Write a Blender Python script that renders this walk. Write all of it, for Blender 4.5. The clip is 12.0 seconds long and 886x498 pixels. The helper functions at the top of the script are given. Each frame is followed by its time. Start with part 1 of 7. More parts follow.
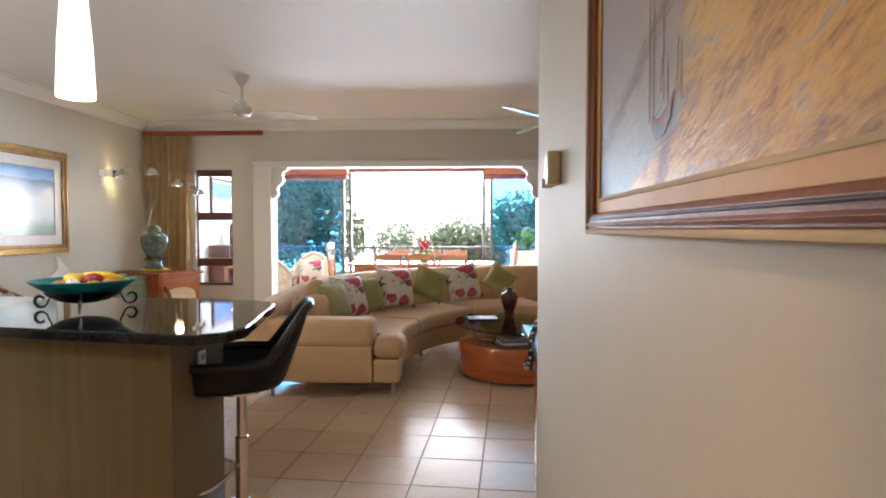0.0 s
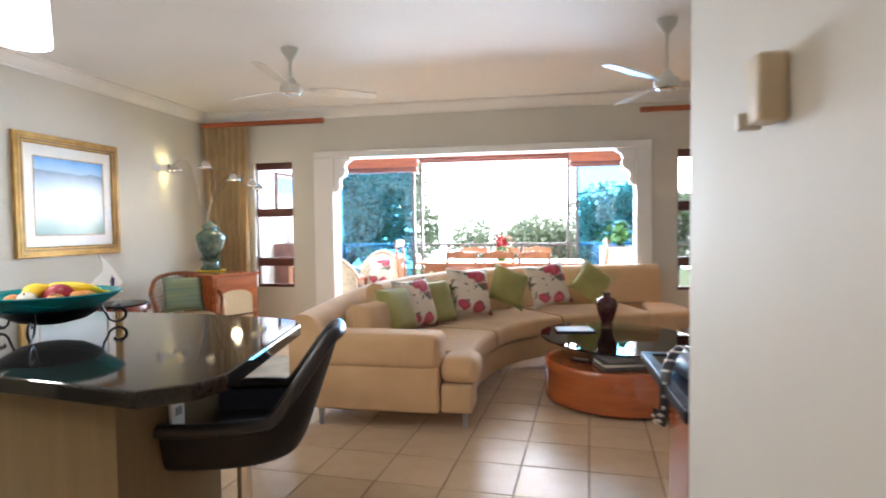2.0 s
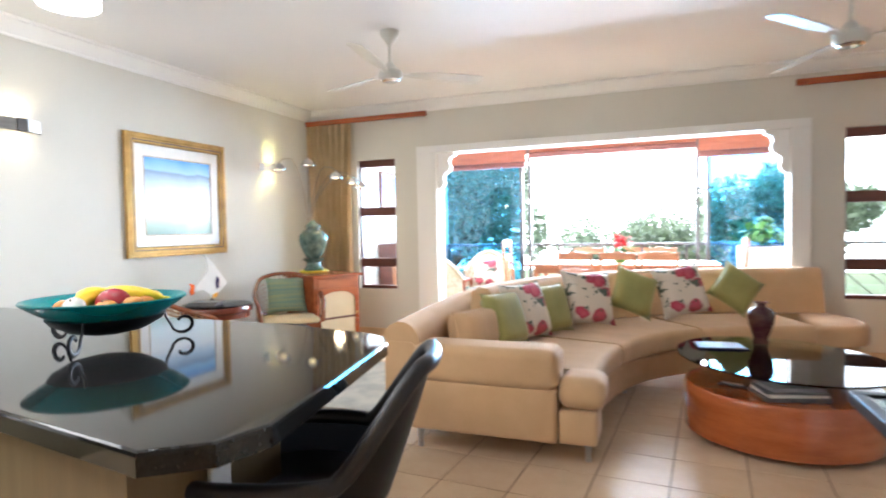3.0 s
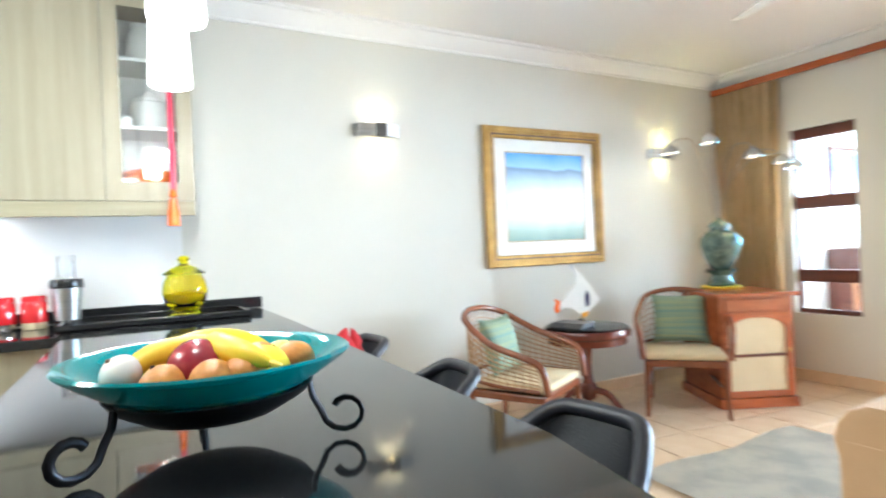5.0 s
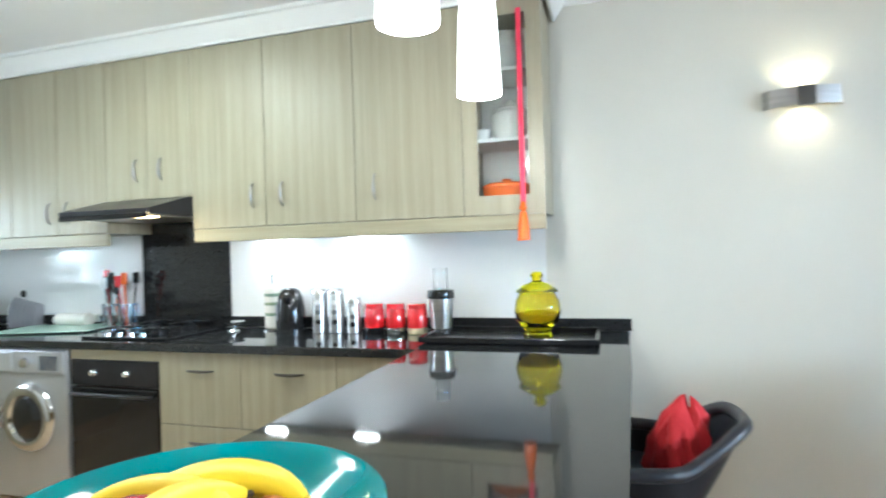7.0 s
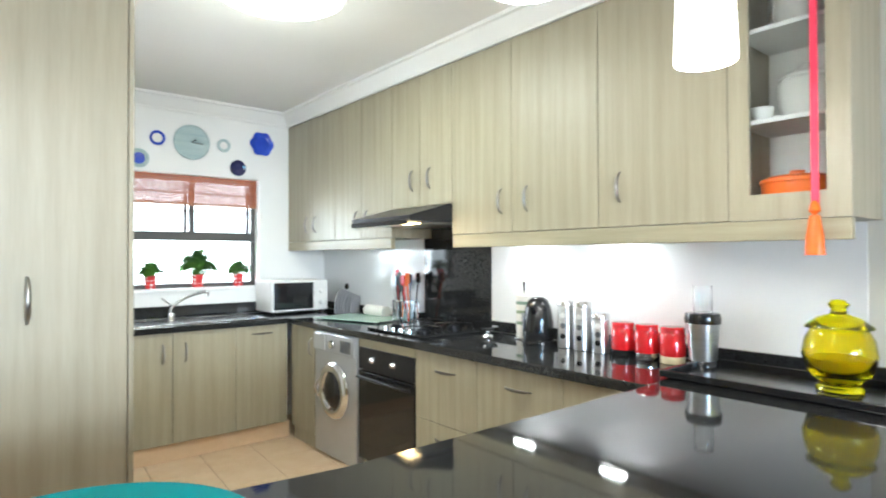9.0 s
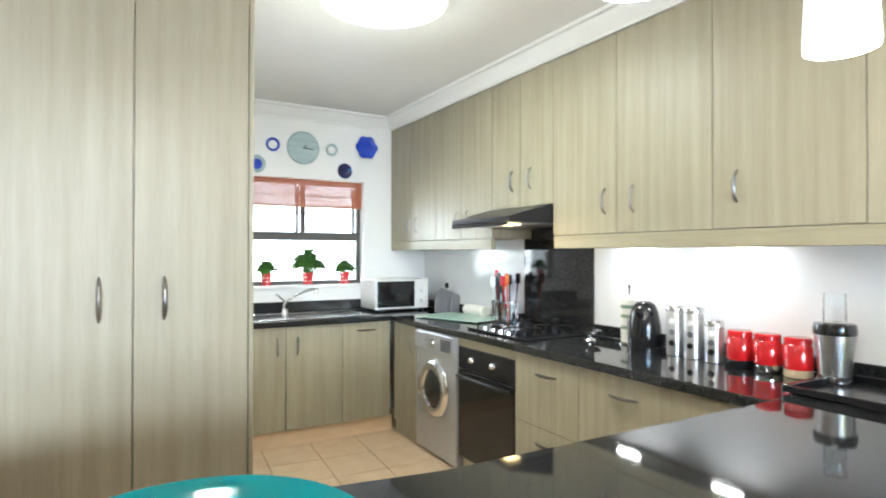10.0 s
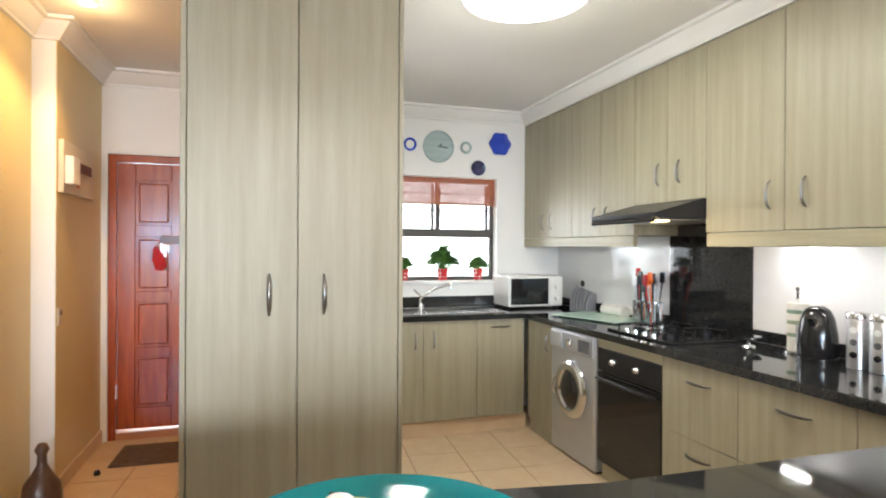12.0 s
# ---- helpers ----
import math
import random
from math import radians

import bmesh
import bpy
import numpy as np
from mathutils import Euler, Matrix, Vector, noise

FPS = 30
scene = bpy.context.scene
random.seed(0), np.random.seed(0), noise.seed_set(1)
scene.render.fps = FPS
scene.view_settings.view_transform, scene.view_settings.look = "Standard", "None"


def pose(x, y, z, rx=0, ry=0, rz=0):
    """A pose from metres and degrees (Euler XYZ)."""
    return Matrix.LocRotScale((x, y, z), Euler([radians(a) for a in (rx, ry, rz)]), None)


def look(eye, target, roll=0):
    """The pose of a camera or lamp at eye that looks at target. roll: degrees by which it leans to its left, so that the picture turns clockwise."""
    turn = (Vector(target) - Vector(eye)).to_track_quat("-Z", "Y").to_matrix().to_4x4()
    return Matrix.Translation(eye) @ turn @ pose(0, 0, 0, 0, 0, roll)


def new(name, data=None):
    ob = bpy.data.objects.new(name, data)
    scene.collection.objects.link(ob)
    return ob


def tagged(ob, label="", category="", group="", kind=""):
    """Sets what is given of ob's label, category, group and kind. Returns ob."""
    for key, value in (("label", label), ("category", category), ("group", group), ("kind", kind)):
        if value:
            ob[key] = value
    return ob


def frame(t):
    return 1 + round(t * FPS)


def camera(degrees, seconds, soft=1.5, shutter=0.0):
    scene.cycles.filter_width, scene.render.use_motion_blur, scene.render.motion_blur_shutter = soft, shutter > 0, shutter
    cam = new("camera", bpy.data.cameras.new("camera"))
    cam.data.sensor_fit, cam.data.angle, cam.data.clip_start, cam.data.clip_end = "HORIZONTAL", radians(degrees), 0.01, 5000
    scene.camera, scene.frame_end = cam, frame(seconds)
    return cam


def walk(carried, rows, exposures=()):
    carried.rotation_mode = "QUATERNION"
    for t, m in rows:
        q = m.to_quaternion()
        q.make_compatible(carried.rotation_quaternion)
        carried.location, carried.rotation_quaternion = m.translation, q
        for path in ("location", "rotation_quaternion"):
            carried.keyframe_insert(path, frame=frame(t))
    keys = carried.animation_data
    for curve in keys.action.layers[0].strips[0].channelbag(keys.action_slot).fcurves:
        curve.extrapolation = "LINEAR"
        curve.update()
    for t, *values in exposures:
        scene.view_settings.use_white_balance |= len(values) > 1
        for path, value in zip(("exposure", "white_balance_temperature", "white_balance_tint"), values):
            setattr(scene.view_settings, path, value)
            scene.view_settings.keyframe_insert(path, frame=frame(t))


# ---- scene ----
cam = camera(75.8, 12.0, soft=1.9, shutter=0.5)
PATH = [
    (0, (1.158, -0.02, 1.276), (1.061, 1.977, 1.207), 0.0),
    (0.5, (1.157, 0.126, 1.279), (1.031, 2.12, 1.201), -0.2),
    (1, (1.120, 0.336, 1.264), (0.972, 2.328, 1.184), -0.3),
    (1.5, (1.090, 0.595, 1.264), (0.878, 2.582, 1.18), -0.5),
    (2, (1.073, 0.837, 1.257), (0.710, 2.802, 1.177), -0.7),
    (2.5, (1.004, 1.09, 1.244), (0.466, 3.015, 1.165), -0.8),
    (2.7, (0.979, 1.169, 1.241), (0.382, 3.076, 1.163), -0.9),
    (4.3, (0.555, 2.095, 1.182), (-0.851, 3.518, 1.152), -1.9),
    (4.5, (0.499, 2.208, 1.185), (-0.991, 3.542, 1.157), -2.1),
    (5, (0.359, 2.434, 1.196), (-1.402, 3.382, 1.194), -2.4),
    (5.5, (0.255, 2.617, 1.258), (-1.661, 3.191, 1.243), -2.1),
    (6, (0.114, 2.73, 1.273), (-1.875, 2.938, 1.276), -2.1),
    (6.5, (0.046, 2.872, 1.265), (-1.944, 2.679, 1.291), -1.7),
    (7, (-0.107, 3.003, 1.323), (-2.019, 2.418, 1.33), -1.7),
    (9, (-0.567, 3.244, 1.361), (-1.85, 1.71, 1.386), -0.2),
    (9.5, (-0.572, 3.247, 1.371), (-1.710, 1.602, 1.392), -0.1),
    (10, (-0.561, 3.24, 1.38), (-1.561, 1.508, 1.397), 0.1),
    (10.5, (-0.545, 3.220, 1.386), (-1.434, 1.428, 1.397), 0.2),
    (11, (-0.526, 3.198, 1.39), (-1.301, 1.355, 1.395), 0.3),
    (11.5, (-0.514, 3.197, 1.392), (-1.198, 1.318, 1.395), 0.3),
    (12, (-0.501, 3.192, 1.396), (-1.103, 1.285, 1.393), 0.3),
]
EXPOSURES = [(0.0, -0.25, 6450, 16), (1.5, 0.0, 6300, 14), (2.5, 0.5, 5900, 13), (4.5, 0.8, 5700, 7), (5.5, 0.8, 5550, 5), (7.0, 0.4, 5500, 3), (9.0, 0.4, 5950, 7), (10.5, 0.25, 6100, 9), (12.0, 0.05, 6500, 13)]
walk(cam, [(t, look(eye, target, roll)) for t, eye, target, roll in PATH], EXPOSURES)

# ---- world and light ----
SUN_ELEVATION, SUN_TURN = radians(48), radians(205)
world = bpy.data.worlds.new("world")
scene.world = world
world.use_nodes = True
wn = world.node_tree
sky = wn.nodes.new("ShaderNodeTexSky")
sky.sky_type, sky.sun_disc, sky.sun_elevation, sky.sun_rotation = "NISHITA", False, SUN_ELEVATION, SUN_TURN
sky.dust_density = 4.0
wn.nodes["Background"].inputs["Strength"].default_value = 0.15
wn.links.new(sky.outputs[0], wn.nodes["Background"].inputs["Color"])


def sun_lamp(strength):
    data = bpy.data.lights.new("sun", "SUN")
    data.energy, data.angle, data.color = strength, radians(10), (1.0, 0.97, 0.92)
    ob = new("sun", data)
    way = Vector((math.sin(SUN_TURN) * math.cos(SUN_ELEVATION), math.cos(SUN_TURN) * math.cos(SUN_ELEVATION), math.sin(SUN_ELEVATION)))
    ob.matrix_world = look(way * 30, (0, 0, 0))


sun_lamp(4.5)


def area_lamp(name, eye, target, w, h, watts, color=(1, 1, 1)):
    data = bpy.data.lights.new(name, "AREA")
    data.shape, data.size, data.size_y, data.energy, data.color = "RECTANGLE", w, h, watts, color
    ob = new(name, data)
    ob.matrix_world = look(eye, target)
    return ob


def point_lamp(name, at, watts, color=(1.0, 0.8, 0.55), radius=0.03):
    data = bpy.data.lights.new(name, "POINT")
    data.energy, data.color, data.shadow_soft_size = watts, color, radius
    ob = new(name, data)
    ob.location = at
    return ob


def spot_lamp(name, at, target, watts, angle, color=(1.0, 0.8, 0.55), radius=0.02):
    data = bpy.data.lights.new(name, "SPOT")
    data.energy, data.color, data.shadow_soft_size = watts, color, radius
    data.spot_size, data.spot_blend = radians(angle), 0.6
    ob = new(name, data)
    ob.matrix_world = look(at, target)
    return ob


area_lamp("balcony_daylight", (0.3, 10.2, 1.6), (0.3, 0.0, 1.2), 5.5, 1.5, 950, (0.87, 0.94, 1.0))
area_lamp("kitchen_daylight", (-2.0, -1.62, 1.55), (-2.0, 3.0, 1.0), 0.85, 0.8, 32, (0.95, 0.98, 1.0))

# ---- materials ----
MATS = {}


def nodes_of(name):
    m = bpy.data.materials.new(name)
    m.use_nodes = True
    return m, m.node_tree.nodes, m.node_tree.links, m.node_tree.nodes["Principled BSDF"]


def surface(name, a, b=None, rough=0.5, metal=0.0, scale=6.0, fine=90.0, bump=0.05, stretch=(1, 1, 1), coat=0.0, spread=0.5, sheen=0.0, rough2=None, sub=0.0):
    """Colour between a and b by noise at two scales, with fine relief; stretch draws the grain out."""
    m, n, l, p = nodes_of(name)
    b = b or tuple(c * 0.88 for c in a)
    co = n.new("ShaderNodeTexCoord")
    mp = n.new("ShaderNodeMapping")
    mp.inputs["Scale"].default_value = stretch
    l.new(co.outputs["Object"], mp.inputs["Vector"])
    n1, n2 = n.new("ShaderNodeTexNoise"), n.new("ShaderNodeTexNoise")
    for q, s, d in ((n1, scale, 5.0), (n2, fine, 3.0)):
        q.inputs["Scale"].default_value, q.inputs["Detail"].default_value = s, d
        l.new(mp.outputs[0], q.inputs["Vector"])
    mixf = n.new("ShaderNodeMath")
    mixf.operation = "MULTIPLY_ADD"
    l.new(n2.outputs["Fac"], mixf.inputs[0])
    mixf.inputs[1].default_value = 0.4
    l.new(n1.outputs["Fac"], mixf.inputs[2])
    rp = n.new("ShaderNodeValToRGB")
    rp.color_ramp.elements[0].position, rp.color_ramp.elements[1].position = 0.7 - spread * 0.4, 0.7 + spread * 0.4
    rp.color_ramp.elements[0].color, rp.color_ramp.elements[1].color = (*a, 1), (*b, 1)
    l.new(mixf.outputs[0], rp.inputs[0])
    l.new(rp.outputs[0], p.inputs["Base Color"])
    rr = n.new("ShaderNodeMapRange")
    rr.inputs["To Min"].default_value, rr.inputs["To Max"].default_value = rough * 0.85, rough2 or min(1, rough * 1.2)
    l.new(n1.outputs["Fac"], rr.inputs["Value"])
    l.new(rr.outputs[0], p.inputs["Roughness"])
    p.inputs["Metallic"].default_value = metal
    p.inputs["Coat Weight"].default_value = coat
    p.inputs["Coat Roughness"].default_value = 0.08
    p.inputs["Sheen Weight"].default_value = sheen
    if bump:
        bp = n.new("ShaderNodeBump")
        bp.inputs["Strength"].default_value, bp.inputs["Distance"].default_value = bump, 0.01
        l.new(n2.outputs["Fac"], bp.inputs["Height"])
        l.new(bp.outputs[0], p.inputs["Normal"])
    MATS[name] = m
    return m


def glass(name, color, rough=0.0, ior=1.45, thin=False):
    m, n, l, p = nodes_of(name)
    if thin:
        out = n["Material Output"]
        t, g, mx, fr = n.new("ShaderNodeBsdfTransparent"), n.new("ShaderNodeBsdfGlossy"), n.new("ShaderNodeMixShader"), n.new("ShaderNodeFresnel")
        t.inputs[0].default_value = (*color, 1)
        g.inputs["Roughness"].default_value = 0.02
        fr.inputs[0].default_value = ior
        l.new(fr.outputs[0], mx.inputs[0])
        l.new(t.outputs[0], mx.inputs[1])
        l.new(g.outputs[0], mx.inputs[2])
        l.new(mx.outputs[0], out.inputs["Surface"])
    else:
        p.inputs["Base Color"].default_value = (*color, 1)
        p.inputs["Transmission Weight"].default_value, p.inputs["Roughness"].default_value, p.inputs["IOR"].default_value = 1.0, rough, ior
    MATS[name] = m
    return m


def emitter(name, color, strength):
    m, n, l, p = nodes_of(name)
    p.inputs["Base Color"].default_value = (0.9, 0.9, 0.88, 1)
    p.inputs["Emission Color"].default_value, p.inputs["Emission Strength"].default_value = (*color, 1), strength
    MATS[name] = m
    return m


def tile_surface(name, a, b, rough):
    m = surface(name, a, b, rough=rough, scale=9, fine=60, bump=0.03, spread=0.7)
    n, l = m.node_tree.nodes, m.node_tree.links
    p, rp = n["Principled BSDF"], [q for q in n if q.bl_idname == "ShaderNodeValToRGB"][0]
    info, hs, mr = n.new("ShaderNodeObjectInfo"), n.new("ShaderNodeHueSaturation"), n.new("ShaderNodeMapRange")
    mr.inputs["To Min"].default_value, mr.inputs["To Max"].default_value = 0.93, 1.05
    l.new(info.outputs["Random"], mr.inputs["Value"])
    l.new(mr.outputs[0], hs.inputs["Value"])
    l.new(rp.outputs[0], hs.inputs["Color"])
    l.new(hs.outputs[0], p.inputs["Base Color"])
    return m


surface("wall_paint", (0.63, 0.62, 0.565), (0.595, 0.58, 0.525), rough=0.66, scale=1.2, fine=140, bump=0.04)
surface("hall_paint", (0.66, 0.55, 0.30), (0.62, 0.51, 0.27), rough=0.4, scale=1.2, fine=140, bump=0.04)
surface("white_paint", (0.80, 0.80, 0.79), (0.76, 0.76, 0.75), rough=0.4, scale=2, fine=120, bump=0.03)
surface("ceiling_paint", (0.78, 0.775, 0.77), (0.75, 0.745, 0.74), rough=0.55, scale=1, fine=160, bump=0.03)
tile_surface("floor_tile", (0.60, 0.44, 0.29), (0.66, 0.50, 0.34), 0.24)
MATS["floor_tile"].node_tree.nodes["Principled BSDF"].inputs["Specular IOR Level"].default_value = 0.4
surface("grout", (0.22, 0.16, 0.11), rough=0.9, scale=20)
surface("backsplash", (0.80, 0.81, 0.82), (0.77, 0.78, 0.79), rough=0.15, scale=3, fine=100, bump=0.02)
surface("laminate", (0.350, 0.318, 0.232), (0.275, 0.248, 0.175), rough=0.42, scale=3.0, fine=34, bump=0.02, stretch=(9, 9, 0.35), spread=0.55)
surface("laminate_flat", (0.355, 0.325, 0.225), (0.28, 0.25, 0.165), rough=0.42, scale=3.0, fine=34, bump=0.02, stretch=(0.35, 0.35, 9), spread=0.55)
surface("granite", (0.010, 0.011, 0.012), (0.024, 0.024, 0.025), rough=0.05, scale=90, fine=400, bump=0.0, spread=0.6)
surface("black_leather", (0.012, 0.013, 0.018), (0.02, 0.021, 0.028), rough=0.38, scale=8, fine=220, bump=0.15)
surface("drawer_steel", (0.12, 0.11, 0.10), rough=0.35, metal=1, bump=0)
surface("blind_roll", (0.15, 0.04, 0.025), (0.10, 0.028, 0.02), rough=0.6, scale=6, fine=70, bump=0.2)
surface("chrome", (0.75, 0.75, 0.76), (0.65, 0.65, 0.66), rough=0.12, metal=1, bump=0)
surface("handle_steel", (0.34, 0.33, 0.31), (0.26, 0.25, 0.235), rough=0.28, metal=1, bump=0)
surface("brushed_steel", (0.55, 0.55, 0.55), (0.45, 0.45, 0.45), rough=0.3, metal=1, fine=120, bump=0.02, stretch=(1, 1, 12))
surface("sofa_fabric", (0.64, 0.42, 0.23), (0.56, 0.36, 0.19), rough=0.85, scale=5, fine=260, bump=0.2, sheen=0.2)
surface("cherry_wood", (0.38, 0.095, 0.030), (0.24, 0.052, 0.016), rough=0.22, scale=3, fine=40, bump=0.02, stretch=(1, 6, 6), coat=0.3)
surface("drum_wood", (0.50, 0.135, 0.035), (0.34, 0.075, 0.02), rough=0.16, scale=3, fine=40, bump=0.02, stretch=(1, 1, 6), coat=0.6)
surface("frame_wood", (0.30, 0.11, 0.045), (0.20, 0.065, 0.03), rough=0.55, scale=5, fine=60, bump=0.1, stretch=(6, 6, 1))
surface("frame_dark", (0.09, 0.05, 0.05), (0.05, 0.03, 0.035), rough=0.5, scale=5, fine=60, bump=0.1)
surface("dark_wood", (0.13, 0.035, 0.02), (0.07, 0.018, 0.010), rough=0.3, scale=3, fine=40, bump=0.03, stretch=(1, 6, 6))
surface("door_wood", (0.42, 0.080, 0.014), (0.26, 0.040, 0.008), rough=0.25, scale=3, fine=40, bump=0.03, stretch=(8, 8, 0.7), coat=0.2)
surface("grey_metal", (0.09, 0.085, 0.08), rough=0.5, metal=0.4)
surface("black_iron", (0.018, 0.018, 0.020), rough=0.4, metal=0.8, bump=0.03)
surface("black_plastic", (0.012, 0.012, 0.013), rough=0.15, bump=0.0)
surface("white_plastic", (0.78, 0.78, 0.76), rough=0.3, bump=0.0)
surface("curtain_cloth", (0.74, 0.56, 0.32), (0.64, 0.47, 0.25), rough=0.8, scale=6, fine=200, bump=0.1, sheen=0.3)
surface("gold_frame", (0.50, 0.31, 0.09), (0.30, 0.17, 0.045), rough=0.35, metal=0.6, scale=12, fine=80, bump=0.15)
surface("bamboo", (0.42, 0.12, 0.05), (0.28, 0.07, 0.03), rough=0.6, scale=6, fine=70, bump=0.2, stretch=(0.4, 0.4, 14))
surface("leaf_green", (0.06, 0.17, 0.025), (0.10, 0.26, 0.04), rough=0.5, scale=4, bump=0)
surface("tree_green", (0.16, 0.22, 0.12), (0.20, 0.27, 0.15), rough=0.7, scale=1, bump=0)
MATS["wall_paint"].node_tree.nodes["Principled BSDF"].inputs["Specular IOR Level"].default_value = 0.3
MATS["tree_green"].node_tree.nodes["Principled BSDF"].inputs["Transmission Weight"].default_value = 0.55
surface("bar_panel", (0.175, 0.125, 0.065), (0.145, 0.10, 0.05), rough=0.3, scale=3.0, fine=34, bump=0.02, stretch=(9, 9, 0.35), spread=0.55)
surface("bark", (0.12, 0.09, 0.06), rough=0.9, scale=5, bump=0.3)
glass("blue_glass", (0.38, 0.76, 1.0), thin=True)
glass("clear_pane", (0.95, 0.97, 0.97), thin=True)
glass("table_glass", (0.86, 0.97, 0.94), ior=1.6, thin=True)
glass("teal_glass", (0.012, 0.36, 0.40), rough=0.10)
MATS["teal_glass"].node_tree.nodes["Principled BSDF"].inputs["Transmission Weight"].default_value = 0.55
emitter("lamp_glow", (1.0, 0.97, 0.92), 6.0)
emitter("warm_glow", (1.0, 0.74, 0.32), 12.0)

# ---- building helpers ----


def part(name, bm, material, parent=None, label="", kind="", smooth=None):
    me = bpy.data.meshes.new(name)
    bmesh.ops.recalc_face_normals(bm, faces=bm.faces)
    bm.to_mesh(me)
    bm.free()
    me.materials.append(MATS[material])
    if smooth:
        me.shade_smooth()
        me.set_sharp_from_angle(angle=radians(smooth))
    ob = new(name, me)
    ob.parent = parent
    return tagged(ob, label=label, kind=kind)


def thing(name, label, category, at=(0, 0, 0), rz=0, group="", kind=""):
    ob = new(name)
    ob.empty_display_size = 0.1
    ob.matrix_world = pose(*at, 0, 0, rz)
    return tagged(ob, label, category, group, kind)


def box(bm, lo, hi, bevel=0.0, seg=2, m=None):
    got = bmesh.ops.create_cube(bm, size=1.0)["verts"]
    lo, hi = Vector(lo), Vector(hi)
    for v in got:
        v.co = Vector([lo[i] + (v.co[i] + 0.5) * (hi[i] - lo[i]) for i in range(3)])
    if bevel:
        edges = list({e for v in got for e in v.link_edges})
        made = bmesh.ops.bevel(bm, geom=edges, offset=bevel, segments=seg, profile=0.5, affect="EDGES")
        got = list({v for f in made["faces"] for v in f.verts} | {v for v in got if v.is_valid})
    if m is not None:
        bmesh.ops.transform(bm, matrix=m, verts=got)
    return got


def boxes(*items, bevel=0.0, seg=2):
    bm = bmesh.new()
    for lo, hi in items:
        box(bm, lo, hi, bevel, seg)
    return bm


def ring(bm, r, z, seg, at, squash=1.0):
    return [bm.verts.new((at[0] + r * math.cos(2 * math.pi * k / seg), at[1] + r * squash * math.sin(2 * math.pi * k / seg), z)) for k in range(seg)]


def lathe(bm, profile, seg=24, at=(0, 0), z0=0.0, squash=1.0, cap=True):
    """A turned shape from (radius, height) pairs, bottom to top."""
    rows = [ring(bm, max(r, 0.0005), z0 + z, seg, at, squash) for r, z in profile]
    for a, b in zip(rows, rows[1:]):
        for k in range(seg):
            bm.faces.new((a[k], a[(k + 1) % seg], b[(k + 1) % seg], b[k]))
    if cap:
        bm.faces.new(rows[0][::-1])
        bm.faces.new(rows[-1])
    return [v for r in rows for v in r]


def turned(profile, seg=24, at=(0, 0), z0=0.0, squash=1.0, cap=True):
    bm = bmesh.new()
    lathe(bm, profile, seg, at, z0, squash, cap)
    return bm


def tube(bm, points, r, seg=8, closed=False, flat=1.0):
    """A rod along points; r may be a list; flat squeezes it across."""
    pts = [Vector(p) for p in points]
    n = len(pts)
    radii = list(np.interp(np.linspace(0, 1, n), np.linspace(0, 1, len(r)), r)) if isinstance(r, (list, tuple)) else [r] * n
    rows, side = [], None
    for i, p in enumerate(pts):
        a = pts[(i - 1) % n] if closed or i else p
        b = pts[(i + 1) % n] if closed or i < n - 1 else p
        t = (b - a).normalized()
        if side is None:
            side = t.orthogonal().normalized() if abs(t.z) > 0.9 else t.cross(Vector((0, 0, 1))).normalized()
        side = (side - t * side.dot(t)).normalized()
        up = t.cross(side)
        rows.append([bm.verts.new(p + (side * math.cos(2 * math.pi * k / seg) + up * math.sin(2 * math.pi * k / seg) * flat) * radii[i]) for k in range(seg)])
    for i in range(n if closed else n - 1):
        a, b = rows[i], rows[(i + 1) % n]
        for k in range(seg):
            bm.faces.new((a[k], a[(k + 1) % seg], b[(k + 1) % seg], b[k]))
    if not closed:
        bm.faces.new(rows[0][::-1])
        bm.faces.new(rows[-1])
    return bm


def rod(points, r, seg=8, closed=False, flat=1.0):
    return tube(bmesh.new(), points, r, seg, closed, flat)


def curve(points, steps=6):
    """A smooth line through points."""
    p = [Vector(q) for q in points]
    p = [2 * p[0] - p[1]] + p + [2 * p[-1] - p[-2]]
    out = []
    for i in range(1, len(p) - 2):
        for s in range(steps):
            t = s / steps
            a, b, c, d = p[i - 1], p[i], p[i + 1], p[i + 2]
            out.append(0.5 * ((2 * b) + (c - a) * t + (2 * a - 5 * b + 4 * c - d) * t * t + (3 * b - a - 3 * c + d) * t ** 3))
    return out + [p[-2]]


def slab(outline, z0, z1, bevel=0.0, seg=2):
    """A plate with the given outline."""
    bm = bmesh.new()
    low = [bm.verts.new((x, y, z0)) for x, y in outline]
    top = [bm.verts.new((x, y, z1)) for x, y in outline]
    n = len(low)
    bm.faces.new(low[::-1])
    cap = bm.faces.new(top)
    for i in range(n):
        bm.faces.new((low[i], low[(i + 1) % n], top[(i + 1) % n], top[i]))
    if bevel:
        bmesh.ops.bevel(bm, geom=list(cap.edges), offset=bevel, segments=seg, profile=0.5, affect="EDGES")
    return bm


